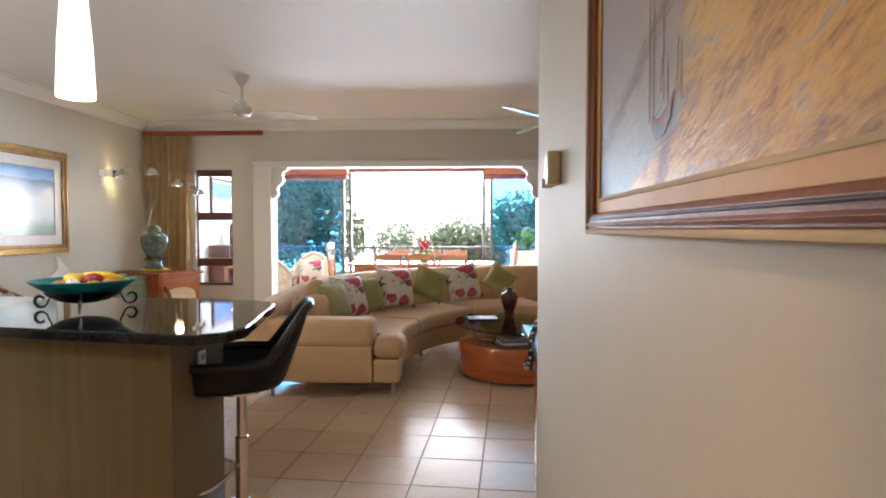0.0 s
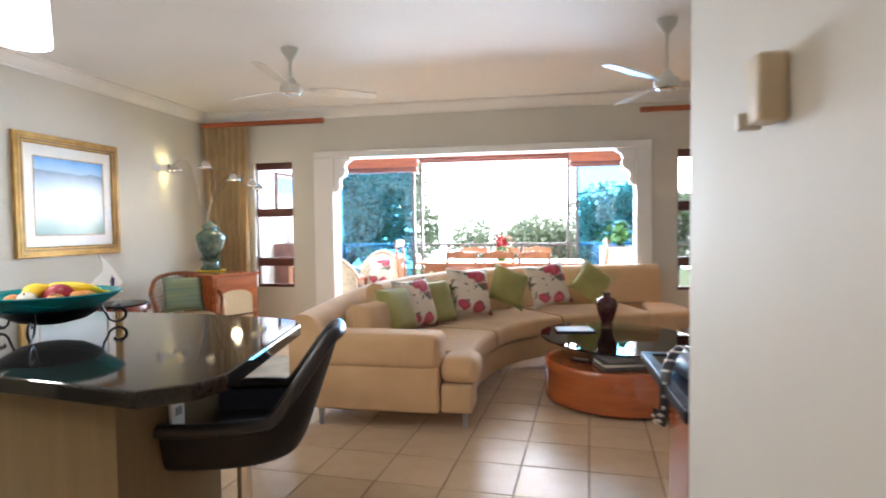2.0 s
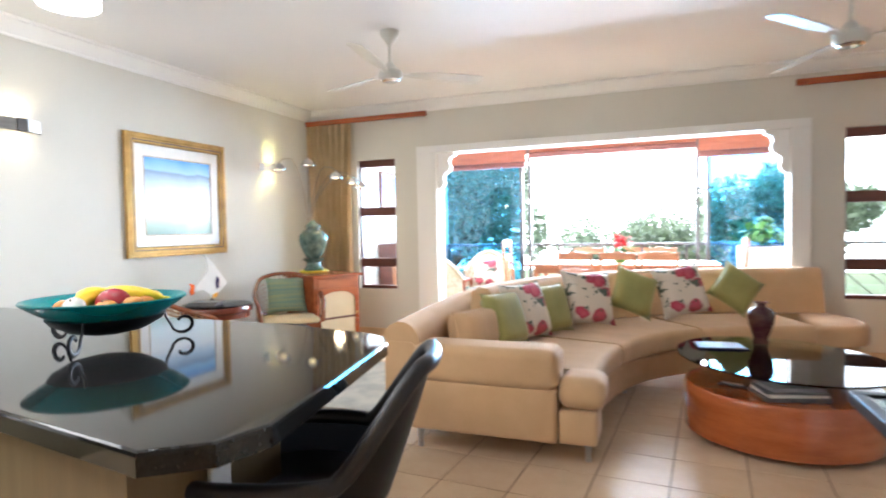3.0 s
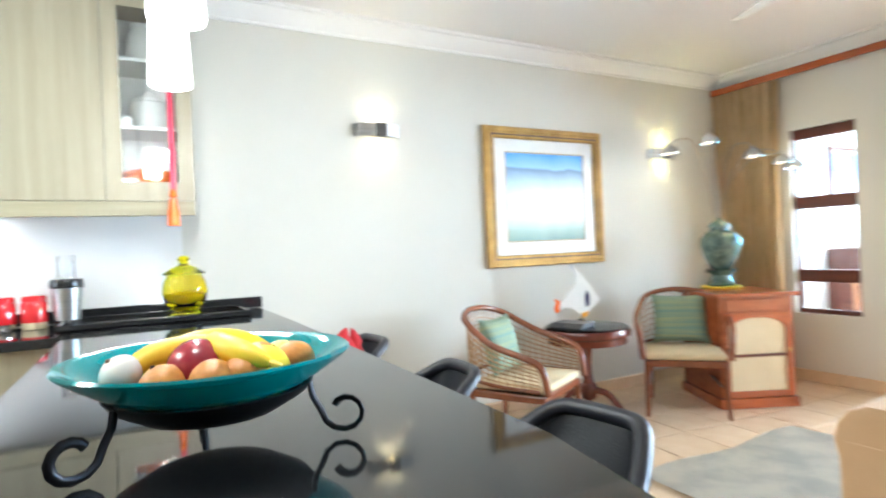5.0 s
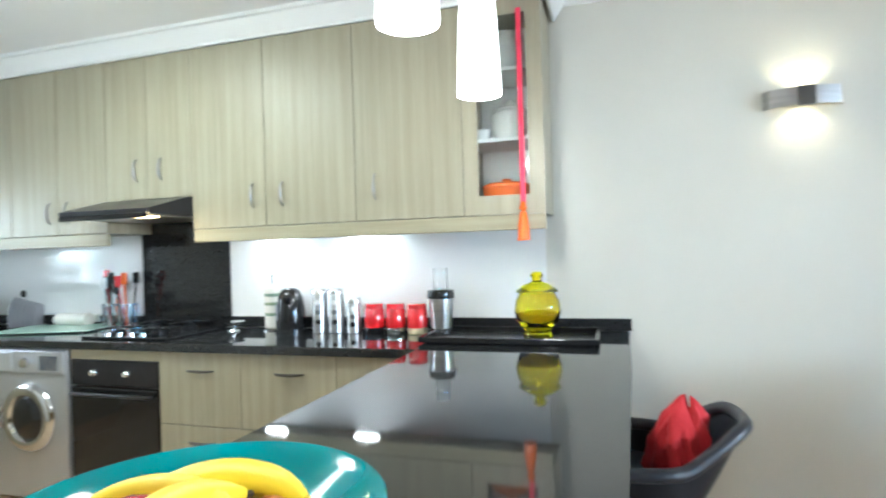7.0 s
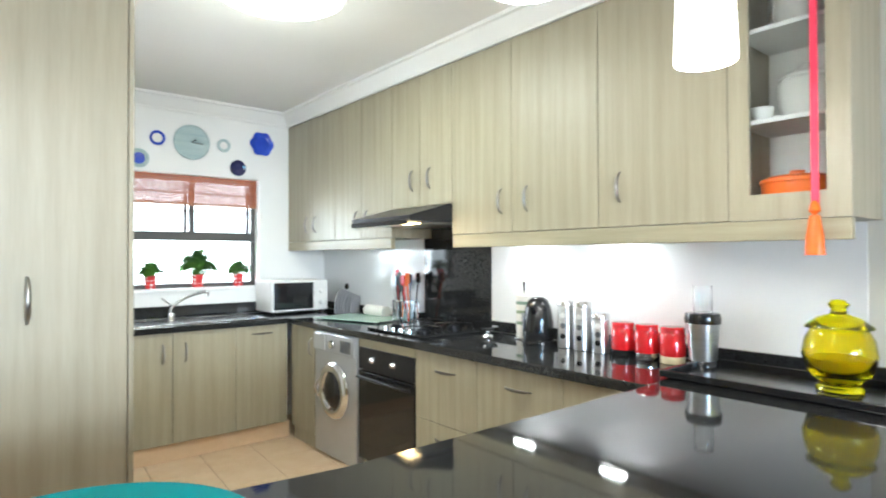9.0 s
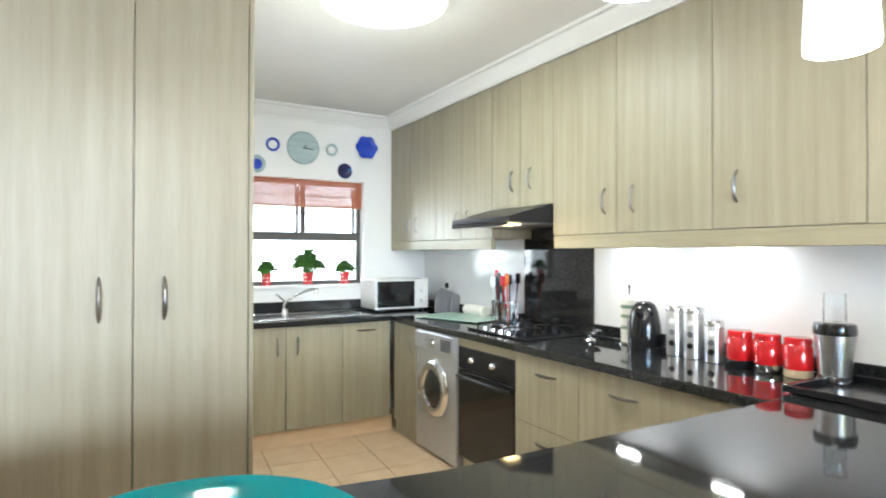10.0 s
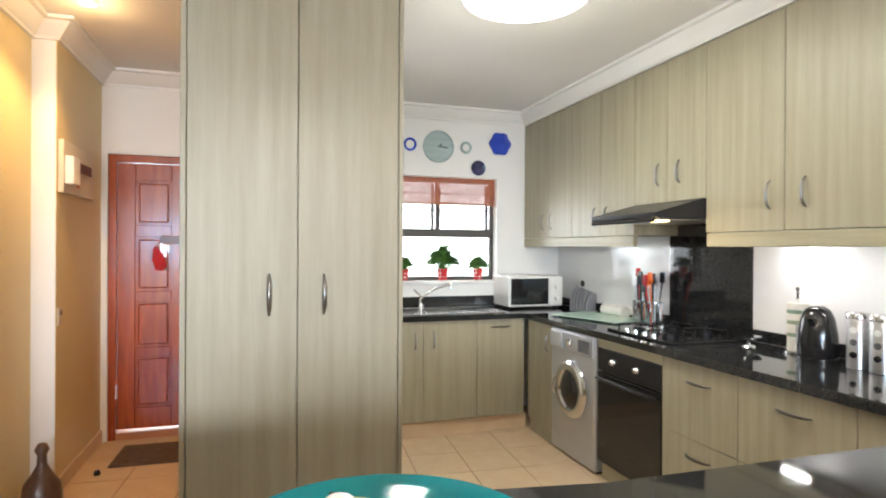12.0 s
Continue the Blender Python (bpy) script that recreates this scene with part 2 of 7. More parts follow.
def band(path, profile, z0=0.0, closed=False):
    """A moulding: profile (out, up) carried along a flat path (x, y); out is to the right of the way."""
    bm = bmesh.new()
    n, rows = len(path), []
    for i, p in enumerate(path):
        p = Vector(p)
        ways = []
        if i or closed:
            ways.append((p - Vector(path[i - 1])).normalized())
        if i < n - 1 or closed:
            ways.append((Vector(path[(i + 1) % n]) - p).normalized())
        norms = [Vector((w.y, -w.x)) for w in ways]
        miter = sum(norms, Vector((0, 0))).normalized()
        miter /= max(0.3, miter.dot(norms[0]))
        rows.append([bm.verts.new((p.x + miter.x * o, p.y + miter.y * o, z0 + u)) for o, u in profile])
    m = len(profile)
    for i in range(n if closed else n - 1):
        a, b = rows[i], rows[(i + 1) % n]
        for k in range(m):
            bm.faces.new((a[k], a[(k + 1) % m], b[(k + 1) % m], b[k]))
    if not closed:
        bm.faces.new(rows[0])
        bm.faces.new(rows[-1][::-1])
    return bm


def grid_cloth(fn, nu, nv, thick=0.0):
    """A sheet of fn(u, v), u and v from 0 to 1."""
    bm = bmesh.new()
    vs = [[bm.verts.new(fn(i / nu, j / nv)) for j in range(nv + 1)] for i in range(nu + 1)]
    for i in range(nu):
        for j in range(nv):
            bm.faces.new((vs[i][j], vs[i + 1][j], vs[i + 1][j + 1], vs[i][j + 1]))
    if thick:
        bmesh.ops.solidify(bm, geom=bm.faces[:], thickness=thick)
    return bm


def wall(name, axis, at, thick, span, holes=(), z1=2.62, material="wall_paint", label=""):
    """A wall along axis, from at to at + thick across; holes are (from, to, bottom, top)."""
    us = sorted({span[0], span[1], *[h[0] for h in holes], *[h[1] for h in holes]})
    zs = sorted({0.0, z1, *[h[2] for h in holes], *[h[3] for h in holes]})
    bm = bmesh.new()
    for u0, u1 in zip(us, us[1:]):
        open_rows = [not any(h[0] <= (u0 + u1) / 2 <= h[1] and h[2] <= (a + b) / 2 <= h[3] for h in holes) for a, b in zip(zs, zs[1:])]
        k = 0
        while k < len(open_rows):
            if open_rows[k]:
                j = k
                while j + 1 < len(open_rows) and open_rows[j + 1]:
                    j += 1
                a, b = sorted((at, at + thick))
                lo, hi = ((u0, a, zs[k]), (u1, b, zs[j + 1])) if axis == "x" else ((a, u0, zs[k]), (b, u1, zs[j + 1]))
                box(bm, lo, hi)
                k = j
            k += 1
    return tagged(part(name, bm, material), label, "wall", kind="structure")

emitter("bright_sky", (0.93, 0.97, 1.0), 4.0)
for a, b in (((-60, 60, -3.2), (60, 60.2, 45)), ((-12, -16.2, -3.2), (12, -16, 14))):
    tagged(part("backdrop", boxes((a, b)), "bright_sky"), "bright overcast sky beyond the garden", "sky", kind="structure")

# ---- more materials ----
surface("orange_mount", (0.66, 0.38, 0.09), (0.60, 0.34, 0.075), rough=0.6)
surface("green_cloth", (0.36, 0.34, 0.11), (0.29, 0.28, 0.08), rough=0.7, scale=6, fine=220, bump=0.12, sheen=0.3)
surface("teal_cloth", (0.16, 0.27, 0.23), (0.30, 0.34, 0.20), rough=0.8, scale=2, fine=60, bump=0.1, stretch=(0.6, 0.6, 16), spread=0.3)
surface("cream_cloth", (0.66, 0.55, 0.36), (0.60, 0.49, 0.31), rough=0.8, scale=5, fine=200, bump=0.1)
surface("cane", (0.45, 0.27, 0.13), (0.30, 0.16, 0.07), rough=0.5, scale=20, fine=90, bump=0.2)
surface("rattan_wood", (0.24, 0.075, 0.030), (0.16, 0.045, 0.018), rough=0.25, scale=6, fine=40, bump=0.03, coat=0.3)
surface("fan_white", (0.62, 0.61, 0.56), (0.56, 0.55, 0.50), rough=0.35, bump=0.0)
surface("rug_pale", (0.62, 0.57, 0.47), (0.44, 0.42, 0.36), rough=0.95, scale=4, fine=120, bump=0.4, spread=0.3)
surface("mat_brown", (0.12, 0.075, 0.055), (0.07, 0.045, 0.035), rough=0.95, scale=30, fine=200, bump=0.5)
surface("red_glaze", (0.60, 0.015, 0.02), (0.50, 0.012, 0.016), rough=0.12, scale=4, bump=0, coat=0.5)
surface("red_cloth", (0.50, 0.012, 0.02), (0.36, 0.008, 0.012), rough=0.8, fine=150, bump=0.15)
surface("red_pink", (0.75, 0.04, 0.10), (0.65, 0.03, 0.08), rough=0.6)
surface("orange_glaze", (0.85, 0.16, 0.015), (0.75, 0.12, 0.01), rough=0.25, bump=0, scale=3)
surface("orange_skin", (0.62, 0.27, 0.05), (0.42, 0.15, 0.035), rough=0.4, scale=9, fine=160, bump=0.15)
surface("banana_skin", (0.80, 0.58, 0.02), (0.74, 0.50, 0.02), rough=0.4, scale=8, fine=60, bump=0.04)
surface("brown_tip", (0.06, 0.035, 0.015), rough=0.7)
surface("lemon_skin", (0.78, 0.64, 0.025), (0.70, 0.58, 0.03), rough=0.35, scale=10, fine=160, bump=0.12)
surface("mango_skin", (0.26, 0.012, 0.03), (0.36, 0.03, 0.035), rough=0.25, scale=5, bump=0.02)
surface("white_ceramic", (0.82, 0.82, 0.80), rough=0.12, bump=0)
surface("blue_glaze", (0.02, 0.05, 0.42), (0.03, 0.08, 0.52), rough=0.1, scale=8, bump=0)
surface("navy_glaze", (0.012, 0.014, 0.07), (0.05, 0.05, 0.12), rough=0.12, scale=20, bump=0)
surface("clock_face", (0.30, 0.40, 0.42), (0.40, 0.50, 0.50), rough=0.5, scale=3, fine=50, bump=0.02, stretch=(1, 1, 8))
surface("hood_metal", (0.04, 0.04, 0.045), (0.03, 0.03, 0.034), rough=0.3, metal=0.7, bump=0)
surface("silver_paint", (0.50, 0.51, 0.53), (0.46, 0.47, 0.49), rough=0.3, metal=0.6, bump=0)
surface("oven_glass", (0.012, 0.012, 0.013), rough=0.06, bump=0)
surface("paper", (0.75, 0.73, 0.68), (0.66, 0.64, 0.60), rough=0.7, bump=0.05)
surface("dark_print", (0.05, 0.06, 0.08), (0.16, 0.15, 0.14), rough=0.4, scale=14)
surface("vase_maroon", (0.06, 0.012, 0.018), (0.12, 0.05, 0.035), rough=0.08, scale=12, bump=0, spread=0.3)
surface("celadon", (0.16, 0.24, 0.20), (0.05, 0.10, 0.085), rough=0.1, scale=14, fine=50, bump=0.05, spread=0.35, coat=0.5)
surface("grey_plastic", (0.30, 0.30, 0.32), rough=0.4, bump=0)
surface("beige_plastic", (0.62, 0.55, 0.42), rough=0.35, bump=0)
surface("wicker_white", (0.62, 0.54, 0.42), (0.45, 0.37, 0.27), rough=0.7, scale=20, fine=60, bump=0.5)
surface("tan_wood", (0.45, 0.20, 0.10), (0.34, 0.14, 0.07), rough=0.3, scale=3, fine=40, bump=0.03, stretch=(1, 6, 6))
surface("soil", (0.04, 0.028, 0.018), rough=0.95, bump=0.4)
surface("grass", (0.06, 0.10, 0.03), (0.10, 0.12, 0.05), rough=0.95, scale=0.5, bump=0.3)
surface("flower_yellow", (0.85, 0.45, 0.03), (0.75, 0.30, 0.02), rough=0.6)
surface("brown_carving", (0.10, 0.055, 0.035), (0.06, 0.03, 0.02), rough=0.3)
surface("canvas_dark", (0.05, 0.05, 0.10), (0.16, 0.09, 0.12), rough=0.5, scale=30, bump=0.3)
surface("canvas_red", (0.45, 0.09, 0.04), (0.16, 0.05, 0.08), rough=0.5, scale=40, bump=0.3)
surface("canvas_mast", (0.22, 0.15, 0.13), (0.40, 0.24, 0.16), rough=0.5, scale=30, bump=0.3)
surface("steel_sink", (0.62, 0.62, 0.62), (0.55, 0.55, 0.55), rough=0.2, metal=1, bump=0.01)
surface("red_shade", (0.55, 0.05, 0.03), rough=0.7, bump=0.05)
surface("mahogany", (0.16, 0.03, 0.015), (0.09, 0.016, 0.009), rough=0.2, scale=3, fine=40, bump=0.02, stretch=(1, 6, 6), coat=0.3)
glass("yellow_glass", (0.95, 0.85, 0.0), rough=0.03)
glass("clear_glass", (0.97, 0.98, 0.98), rough=0.0)
surface("green_board", (0.42, 0.60, 0.50), (0.38, 0.56, 0.46), rough=0.15, bump=0)
emitter("pendant_glass", (1.0, 0.95, 0.86), 3.0)
emitter("hood_glow", (1.0, 0.66, 0.25), 10.0)
emitter("lamp_red_glow", (1.0, 0.36, 0.12), 1.2)


def picture_surface(name, stops, axis, lo, hi, wobble=0.35, scale=3.0, rough=0.5, bump=0.3, coat=0.0, stretch=(1, 1, 1)):
    """Bands of colour along an axis, broken up by noise."""
    m, n, l, p = nodes_of(name)
    co, sep, mr = n.new("ShaderNodeTexCoord"), n.new("ShaderNodeSeparateXYZ"), n.new("ShaderNodeMapRange")
    l.new(co.outputs["Object"], sep.inputs[0])
    l.new(sep.outputs[axis], mr.inputs["Value"])
    mr.inputs["From Min"].default_value, mr.inputs["From Max"].default_value = lo, hi
    mp, nz = n.new("ShaderNodeMapping"), n.new("ShaderNodeTexNoise")
    mp.inputs["Scale"].default_value = stretch
    l.new(co.outputs["Object"], mp.inputs[0])
    l.new(mp.outputs[0], nz.inputs["Vector"])
    nz.inputs["Scale"].default_value, nz.inputs["Detail"].default_value = scale, 8
    nz.inputs["Distortion"].default_value = 0.8
    ma = n.new("ShaderNodeMath")
    ma.operation = "MULTIPLY_ADD"
    l.new(nz.outputs["Fac"], ma.inputs[0])
    ma.inputs[1].default_value = wobble * 2
    l.new(mr.outputs[0], ma.inputs[2])
    sb = n.new("ShaderNodeMath")
    sb.operation = "SUBTRACT"
    l.new(ma.outputs[0], sb.inputs[0])
    sb.inputs[1].default_value = wobble
    rp = n.new("ShaderNodeValToRGB")
    e = rp.color_ramp.elements
    for k, (pos, col) in enumerate(stops):
        q = e[k] if k < 2 else e.new(pos)
        q.position, q.color = pos, (*col, 1)
    l.new(sb.outputs[0], rp.inputs[0])
    l.new(rp.outputs[0], p.inputs["Base Color"])
    p.inputs["Roughness"].default_value, p.inputs["Coat Weight"].default_value, p.inputs["Coat Roughness"].default_value = rough, coat, 0.02
    bp = n.new("ShaderNodeBump")
    bp.inputs["Strength"].default_value, bp.inputs["Distance"].default_value = bump, 0.004
    l.new(nz.outputs["Fac"], bp.inputs["Height"])
    l.new(bp.outputs[0], p.inputs["Normal"])
    MATS[name] = m




def oil_surface():
    """A blue-grey sea, a brown bank and golden sand in slanting strokes of thick paint."""
    m, n, l, p = nodes_of("oil_painting")
    co, sep = n.new("ShaderNodeTexCoord"), n.new("ShaderNodeSeparateXYZ")
    l.new(co.outputs["Object"], sep.inputs[0])

    def noise(turn, stretch, scale, distortion=0.4):
        a, b, q = n.new("ShaderNodeMapping"), n.new("ShaderNodeMapping"), n.new("ShaderNodeTexNoise")
        a.inputs["Rotation"].default_value = (0, radians(turn), 0)
        b.inputs["Scale"].default_value = stretch
        l.new(co.outputs["Object"], a.inputs[0])
        l.new(a.outputs[0], b.inputs[0])
        l.new(b.outputs[0], q.inputs["Vector"])
        q.inputs["Scale"].default_value, q.inputs["Detail"].default_value, q.inputs["Distortion"].default_value = scale, 6, distortion
        return q.outputs["Fac"]

    def math_node(kind, a, b, c=None, clamp=False):
        q = n.new("ShaderNodeMath")
        q.operation, q.use_clamp = kind, clamp
        for k, v in enumerate((a, b, c)):
            if v is None:
                continue
            if isinstance(v, (int, float)):
                q.inputs[k].default_value = v
            else:
                l.new(v, q.inputs[k])
        return q.outputs[0]

    def ramp(value, stops):
        q = n.new("ShaderNodeValToRGB")
        e = q.color_ramp.elements
        for k, (pos, col) in enumerate(stops):
            r = e[k] if k < 2 else e.new(pos)
            r.position, r.color = pos, (*col, 1)
        l.new(value, q.inputs[0])
        return q.outputs[0]

    def mix(f, a, b):
        q = n.new("ShaderNodeMix")
        q.data_type = "RGBA"
        l.new(f, q.inputs["Factor"])
        l.new(a, q.inputs[6])
        l.new(b, q.inputs[7])
        return q.outputs[2]

    stroke = noise(24, (1.0, 1.0, 3.6), 22.0, 1.2)
    broad = noise(20, (1.0, 1.0, 1.8), 7.0, 1.0)
    fine = noise(28, (1.0, 1.0, 5.0), 75.0, 0.6)
    tone = math_node("MULTIPLY_ADD", math_node("SUBTRACT", stroke, 0.5), 0.5, math_node("MULTIPLY_ADD", math_node("SUBTRACT", fine, 0.5), 0.35, broad))
    sand = ramp(tone, [(0.24, (0.26, 0.12, 0.05)), (0.35, (0.46, 0.27, 0.10)), (0.46, (0.68, 0.41, 0.12)), (0.56, (0.80, 0.52, 0.13)), (0.66, (0.60, 0.46, 0.26)), (0.78, (0.36, 0.33, 0.30))])
    far = n.new("ShaderNodeMapRange")
    far.inputs["From Min"].default_value, far.inputs["From Max"].default_value = -0.50, -0.22
    l.new(sep.outputs["Z"], far.inputs["Value"])
    sea = ramp(math_node("MULTIPLY_ADD", math_node("SUBTRACT", broad, 0.5), 0.5, far.outputs[0]), [(0.0, (0.24, 0.36, 0.42)), (0.35, (0.36, 0.40, 0.40)), (0.6, (0.42, 0.40, 0.38)), (1.0, (0.40, 0.36, 0.36))])
    shore = n.new("ShaderNodeMapRange")
    shore.inputs["From Min"].default_value, shore.inputs["From Max"].default_value = -0.51, -0.41
    shore.inputs["To Min"].default_value, shore.inputs["To Max"].default_value = -0.48, -0.20
    l.new(sep.outputs["Z"], shore.inputs["Value"])
    edge = math_node("SUBTRACT", sep.outputs["X"], shore.outputs[0])
    rough_edge = math_node("MULTIPLY_ADD", math_node("SUBTRACT", stroke, 0.5), 0.25, edge)
    land = math_node("MULTIPLY", rough_edge, 14.0, clamp=True)
    # the brown bank that rises behind the boat
    line = math_node("SUBTRACT", sep.outputs["Z"], math_node("MULTIPLY_ADD", sep.outputs["X"], 0.42, -0.145))
    off = math_node("ABSOLUTE", math_node("MULTIPLY_ADD", math_node("SUBTRACT", stroke, 0.5), 0.12, line), 0.0)
    bank = math_node("SUBTRACT", 1.0, math_node("MULTIPLY", off, 30.0), clamp=True)
    bank = math_node("MULTIPLY", bank, math_node("MULTIPLY", math_node("SUBTRACT", 0.10, sep.outputs["X"]), 3.0, clamp=True))
    brown = ramp(fine, [(0.35, (0.10, 0.06, 0.05)), (0.65, (0.38, 0.24, 0.16))])
    colour = mix(math_node("MULTIPLY", bank, 0.8), mix(land, sea, sand), brown)
    l.new(colour, p.inputs["Base Color"])
    p.inputs["Roughness"].default_value = 0.42
    bp = n.new("ShaderNodeBump")
    bp.inputs["Strength"].default_value, bp.inputs["Distance"].default_value = 0.9, 0.004
    l.new(math_node("MULTIPLY_ADD", fine, 0.6, stroke), bp.inputs["Height"])
    l.new(bp.outputs[0], p.inputs["Normal"])
    MATS["oil_painting"] = m


oil_surface()
# the pale middle stops hold haze and the painted-in glare of the veranda opening
picture_surface("landscape_print", [(0.0, (0.16, 0.30, 0.26)), (0.14, (0.36, 0.52, 0.46)), (0.28, (0.70, 0.82, 0.88)), (0.52, (0.78, 0.88, 0.95)), (0.68, (0.42, 0.60, 0.82)), (0.80, (0.16, 0.27, 0.48)), (0.825, (0.30, 0.58, 0.90)), (1.0, (0.04, 0.28, 0.80))], "Z", -0.33, 0.33, 0.10, 2.2, bump=0.0, coat=0.7)
MATS["landscape_print"].node_tree.nodes["Principled BSDF"].inputs["Coat Roughness"].default_value = 0.16
picture_surface("blue_print", [(0.0, (0.30, 0.25, 0.35)), (0.3, (0.5, 0.6, 0.8)), (0.5, (0.06, 0.16, 0.5)), (1.0, (0.08, 0.22, 0.6))], "Z", -0.28, 0.28, 0.2, 8.0, bump=0.0)


def floral_surface():
    m, n, l, p = nodes_of("floral_cloth")
    co = n.new("ShaderNodeTexCoord")
    nz, big, small = n.new("ShaderNodeTexNoise"), n.new("ShaderNodeTexVoronoi"), n.new("ShaderNodeTexNoise")
    nz.inputs["Scale"].default_value, small.inputs["Scale"].default_value, big.inputs["Scale"].default_value = 9, 13, 5.2
    add = n.new("ShaderNodeVectorMath")
    add.operation = "MULTIPLY_ADD"
    l.new(nz.outputs["Color"], add.inputs[0])
    add.inputs[1].default_value = (0.10, 0.10, 0.10)
    for q in (nz, small):
        l.new(co.outputs["Object"], q.inputs["Vector"])
    l.new(co.outputs["Object"], add.inputs[2])
    l.new(add.outputs[0], big.inputs["Vector"])
    r1, r2 = n.new("ShaderNodeValToRGB"), n.new("ShaderNodeValToRGB")
    a, b = r1.color_ramp.elements
    a.position, a.color, b.position, b.color = 0.30, (0.42, 0.03, 0.07, 1), 0.36, (0.70, 0.62, 0.52, 1)
    e = r1.color_ramp.elements.new(0.18)
    e.color = (0.55, 0.10, 0.14, 1)
    a, b = r2.color_ramp.elements
    a.position, b.position = 0.585, 0.61
    mix = n.new("ShaderNodeMix")
    mix.data_type = "RGBA"
    l.new(big.outputs["Distance"], r1.inputs[0])
    l.new(small.outputs["Fac"], r2.inputs[0])
    l.new(r2.outputs[0], mix.inputs["Factor"])
    l.new(r1.outputs[0], mix.inputs[6])
    mix.inputs[7].default_value = (0.10, 0.12, 0.09, 1)
    l.new(mix.outputs[2], p.inputs["Base Color"])
    p.inputs["Roughness"].default_value = 0.75
    MATS["floral_cloth"] = m


def dotted_surface():
    m, n, l, p = nodes_of("dotted_glaze")
    co, v, rp = n.new("ShaderNodeTexCoord"), n.new("ShaderNodeTexVoronoi"), n.new("ShaderNodeValToRGB")
    v.inputs["Scale"].default_value, v.inputs["Randomness"].default_value = 32, 0.0
    l.new(co.outputs["Object"], v.inputs["Vector"])
    a, b = rp.color_ramp.elements
    a.position, a.color, b.position, b.color = 0.30, (0.85, 0.82, 0.8, 1), 0.34, (0.62, 0.03, 0.03, 1)
    l.new(v.outputs["Distance"], rp.inputs[0])
    l.new(rp.outputs[0], p.inputs["Base Color"])
    p.inputs["Roughness"].default_value = 0.3
    MATS["dotted_glaze"] = m


floral_surface()
dotted_surface()

# ---- building ----
LEFT, FAR, KITCHEN, CEIL = -3.05, 7.21, -1.4, 2.65
KITCHEN_CEIL = 2.585
wall("wall_west", "y", LEFT, -0.2, (-1.6, 7.21), label="cream painted wall of the lounge and kitchen")
wall("wall_north", "x", FAR, 0.2, (-3.25, 4.6), [(-2.41, -1.92, 0.545, 2.045), (-1.40, 2.0, 0, 2.07), (2.42, 2.92, 0.545, 2.045)], label="cream painted wall with a wide opening to the veranda")
wall("wall_south", "x", KITCHEN, -0.2, (-3.05, 0.75), [(-2.44, -1.42, 1.12, 2.0), (-0.33, 0.56, 0, 2.06)], material="white_paint", label="white painted kitchen wall with a window over the sink")
wall("wall_passage", "y", 1.45, 0.14, (-3.0, 2.467), label="pale grey painted partition wall hung with a large painting")
wall("wall_hall", "y", 0.60, 0.4, (-1.4, -0.48), material="hall_paint", label="warm cream hall wall with a switch board")
wall("wall_hall_end", "y", 0.72, 0.2, (-0.48, 0.05), material="hall_paint", label="warm cream hall wall")
wall("wall_back", "x", -3.0, -0.15, (0.8, 1.6), label="cream wall at the end of the passage")
wall("wall_passage_west", "y", 0.85, -0.1, (-3.0, -1.4), label="cream wall of the passage")
wall("wall_pantry", "y", -0.42, -0.1, (-1.4, 0.58), material="white_paint", label="white wall behind the pantry")
wall("wall_east", "y", 4.4, 0.2, (1.0, 7.21), label="cream painted wall at the far side of the lounge")
wall("wall_lounge_south", "x", 1.0, -0.15, (1.59, 4.6), label="cream painted lounge wall")
bm = boxes(((-3.3, -3.2, CEIL), (4.7, 7.41, CEIL + 0.12)))
tagged(part("ceiling", bm, "ceiling_paint"), "white painted plaster ceiling", "ceiling", kind="structure")

tagged(part("ceiling_kitchen", boxes(((-3.049, -1.399, KITCHEN_CEIL), (-0.985, 2.75, 2.648))), "ceiling_paint"), "white painted plaster ceiling, lower over the kitchen", "ceiling", kind="structure")

COVE = [(0, 0), (0, -0.11), (0.018, -0.11), (0.022, -0.095), (0.03, -0.09), (0.078, -0.034), (0.084, -0.022), (0.11, -0.018), (0.11, 0)]


def cornice(name, path, size=1.0, out=1.0, z=2.65):
    tagged(part(name, band(path, [(a * size * out, b * size) for a, b in COVE], z), "white_paint", smooth=30), "white moulded plaster cornice under the ceiling", "cornice", kind="structure")


# added white strip: its colour stands for lounge daylight on this wall edge
tagged(part("trim", boxes(((0.602, -0.479, 0.0), (0.719, -0.474, CEIL - 0.112))), "white_paint"), "thin white strip imitating daylight on the edge of the hall wall", "trim", kind="structure")
cornice("cornice_lounge", [(LEFT, 2.75), (LEFT, FAR), (4.4, FAR), (4.4, 1.0), (1.59, 1.0), (1.59, 2.467), (1.45, 2.467), (1.45, -3.0)])
cornice("cornice_kitchen", [(-0.5, KITCHEN), (-2.70, KITCHEN), (-2.70, 2.72), (LEFT, 2.72)], 1.0, 0.8, KITCHEN_CEIL)
cornice("cornice_hall", [(0.72, 0.05), (0.72, -0.48), (0.60, -0.48), (0.60, KITCHEN), (-0.42, KITCHEN), (-0.42, 0.56)])

# opening trim, scalloped brackets, veranda
bm = boxes(((-1.64, FAR - 0.03, 0), (-1.40, FAR, 2.07)), ((2.0, FAR - 0.03, 0), (2.16, FAR, 2.07)), ((-1.64, FAR - 0.03, 2.07), (2.16, FAR, 2.15)), bevel=0.006)
tagged(part("trim_opening", bm, "white_paint"), "white painted surround of the veranda opening", "trim", kind="structure")


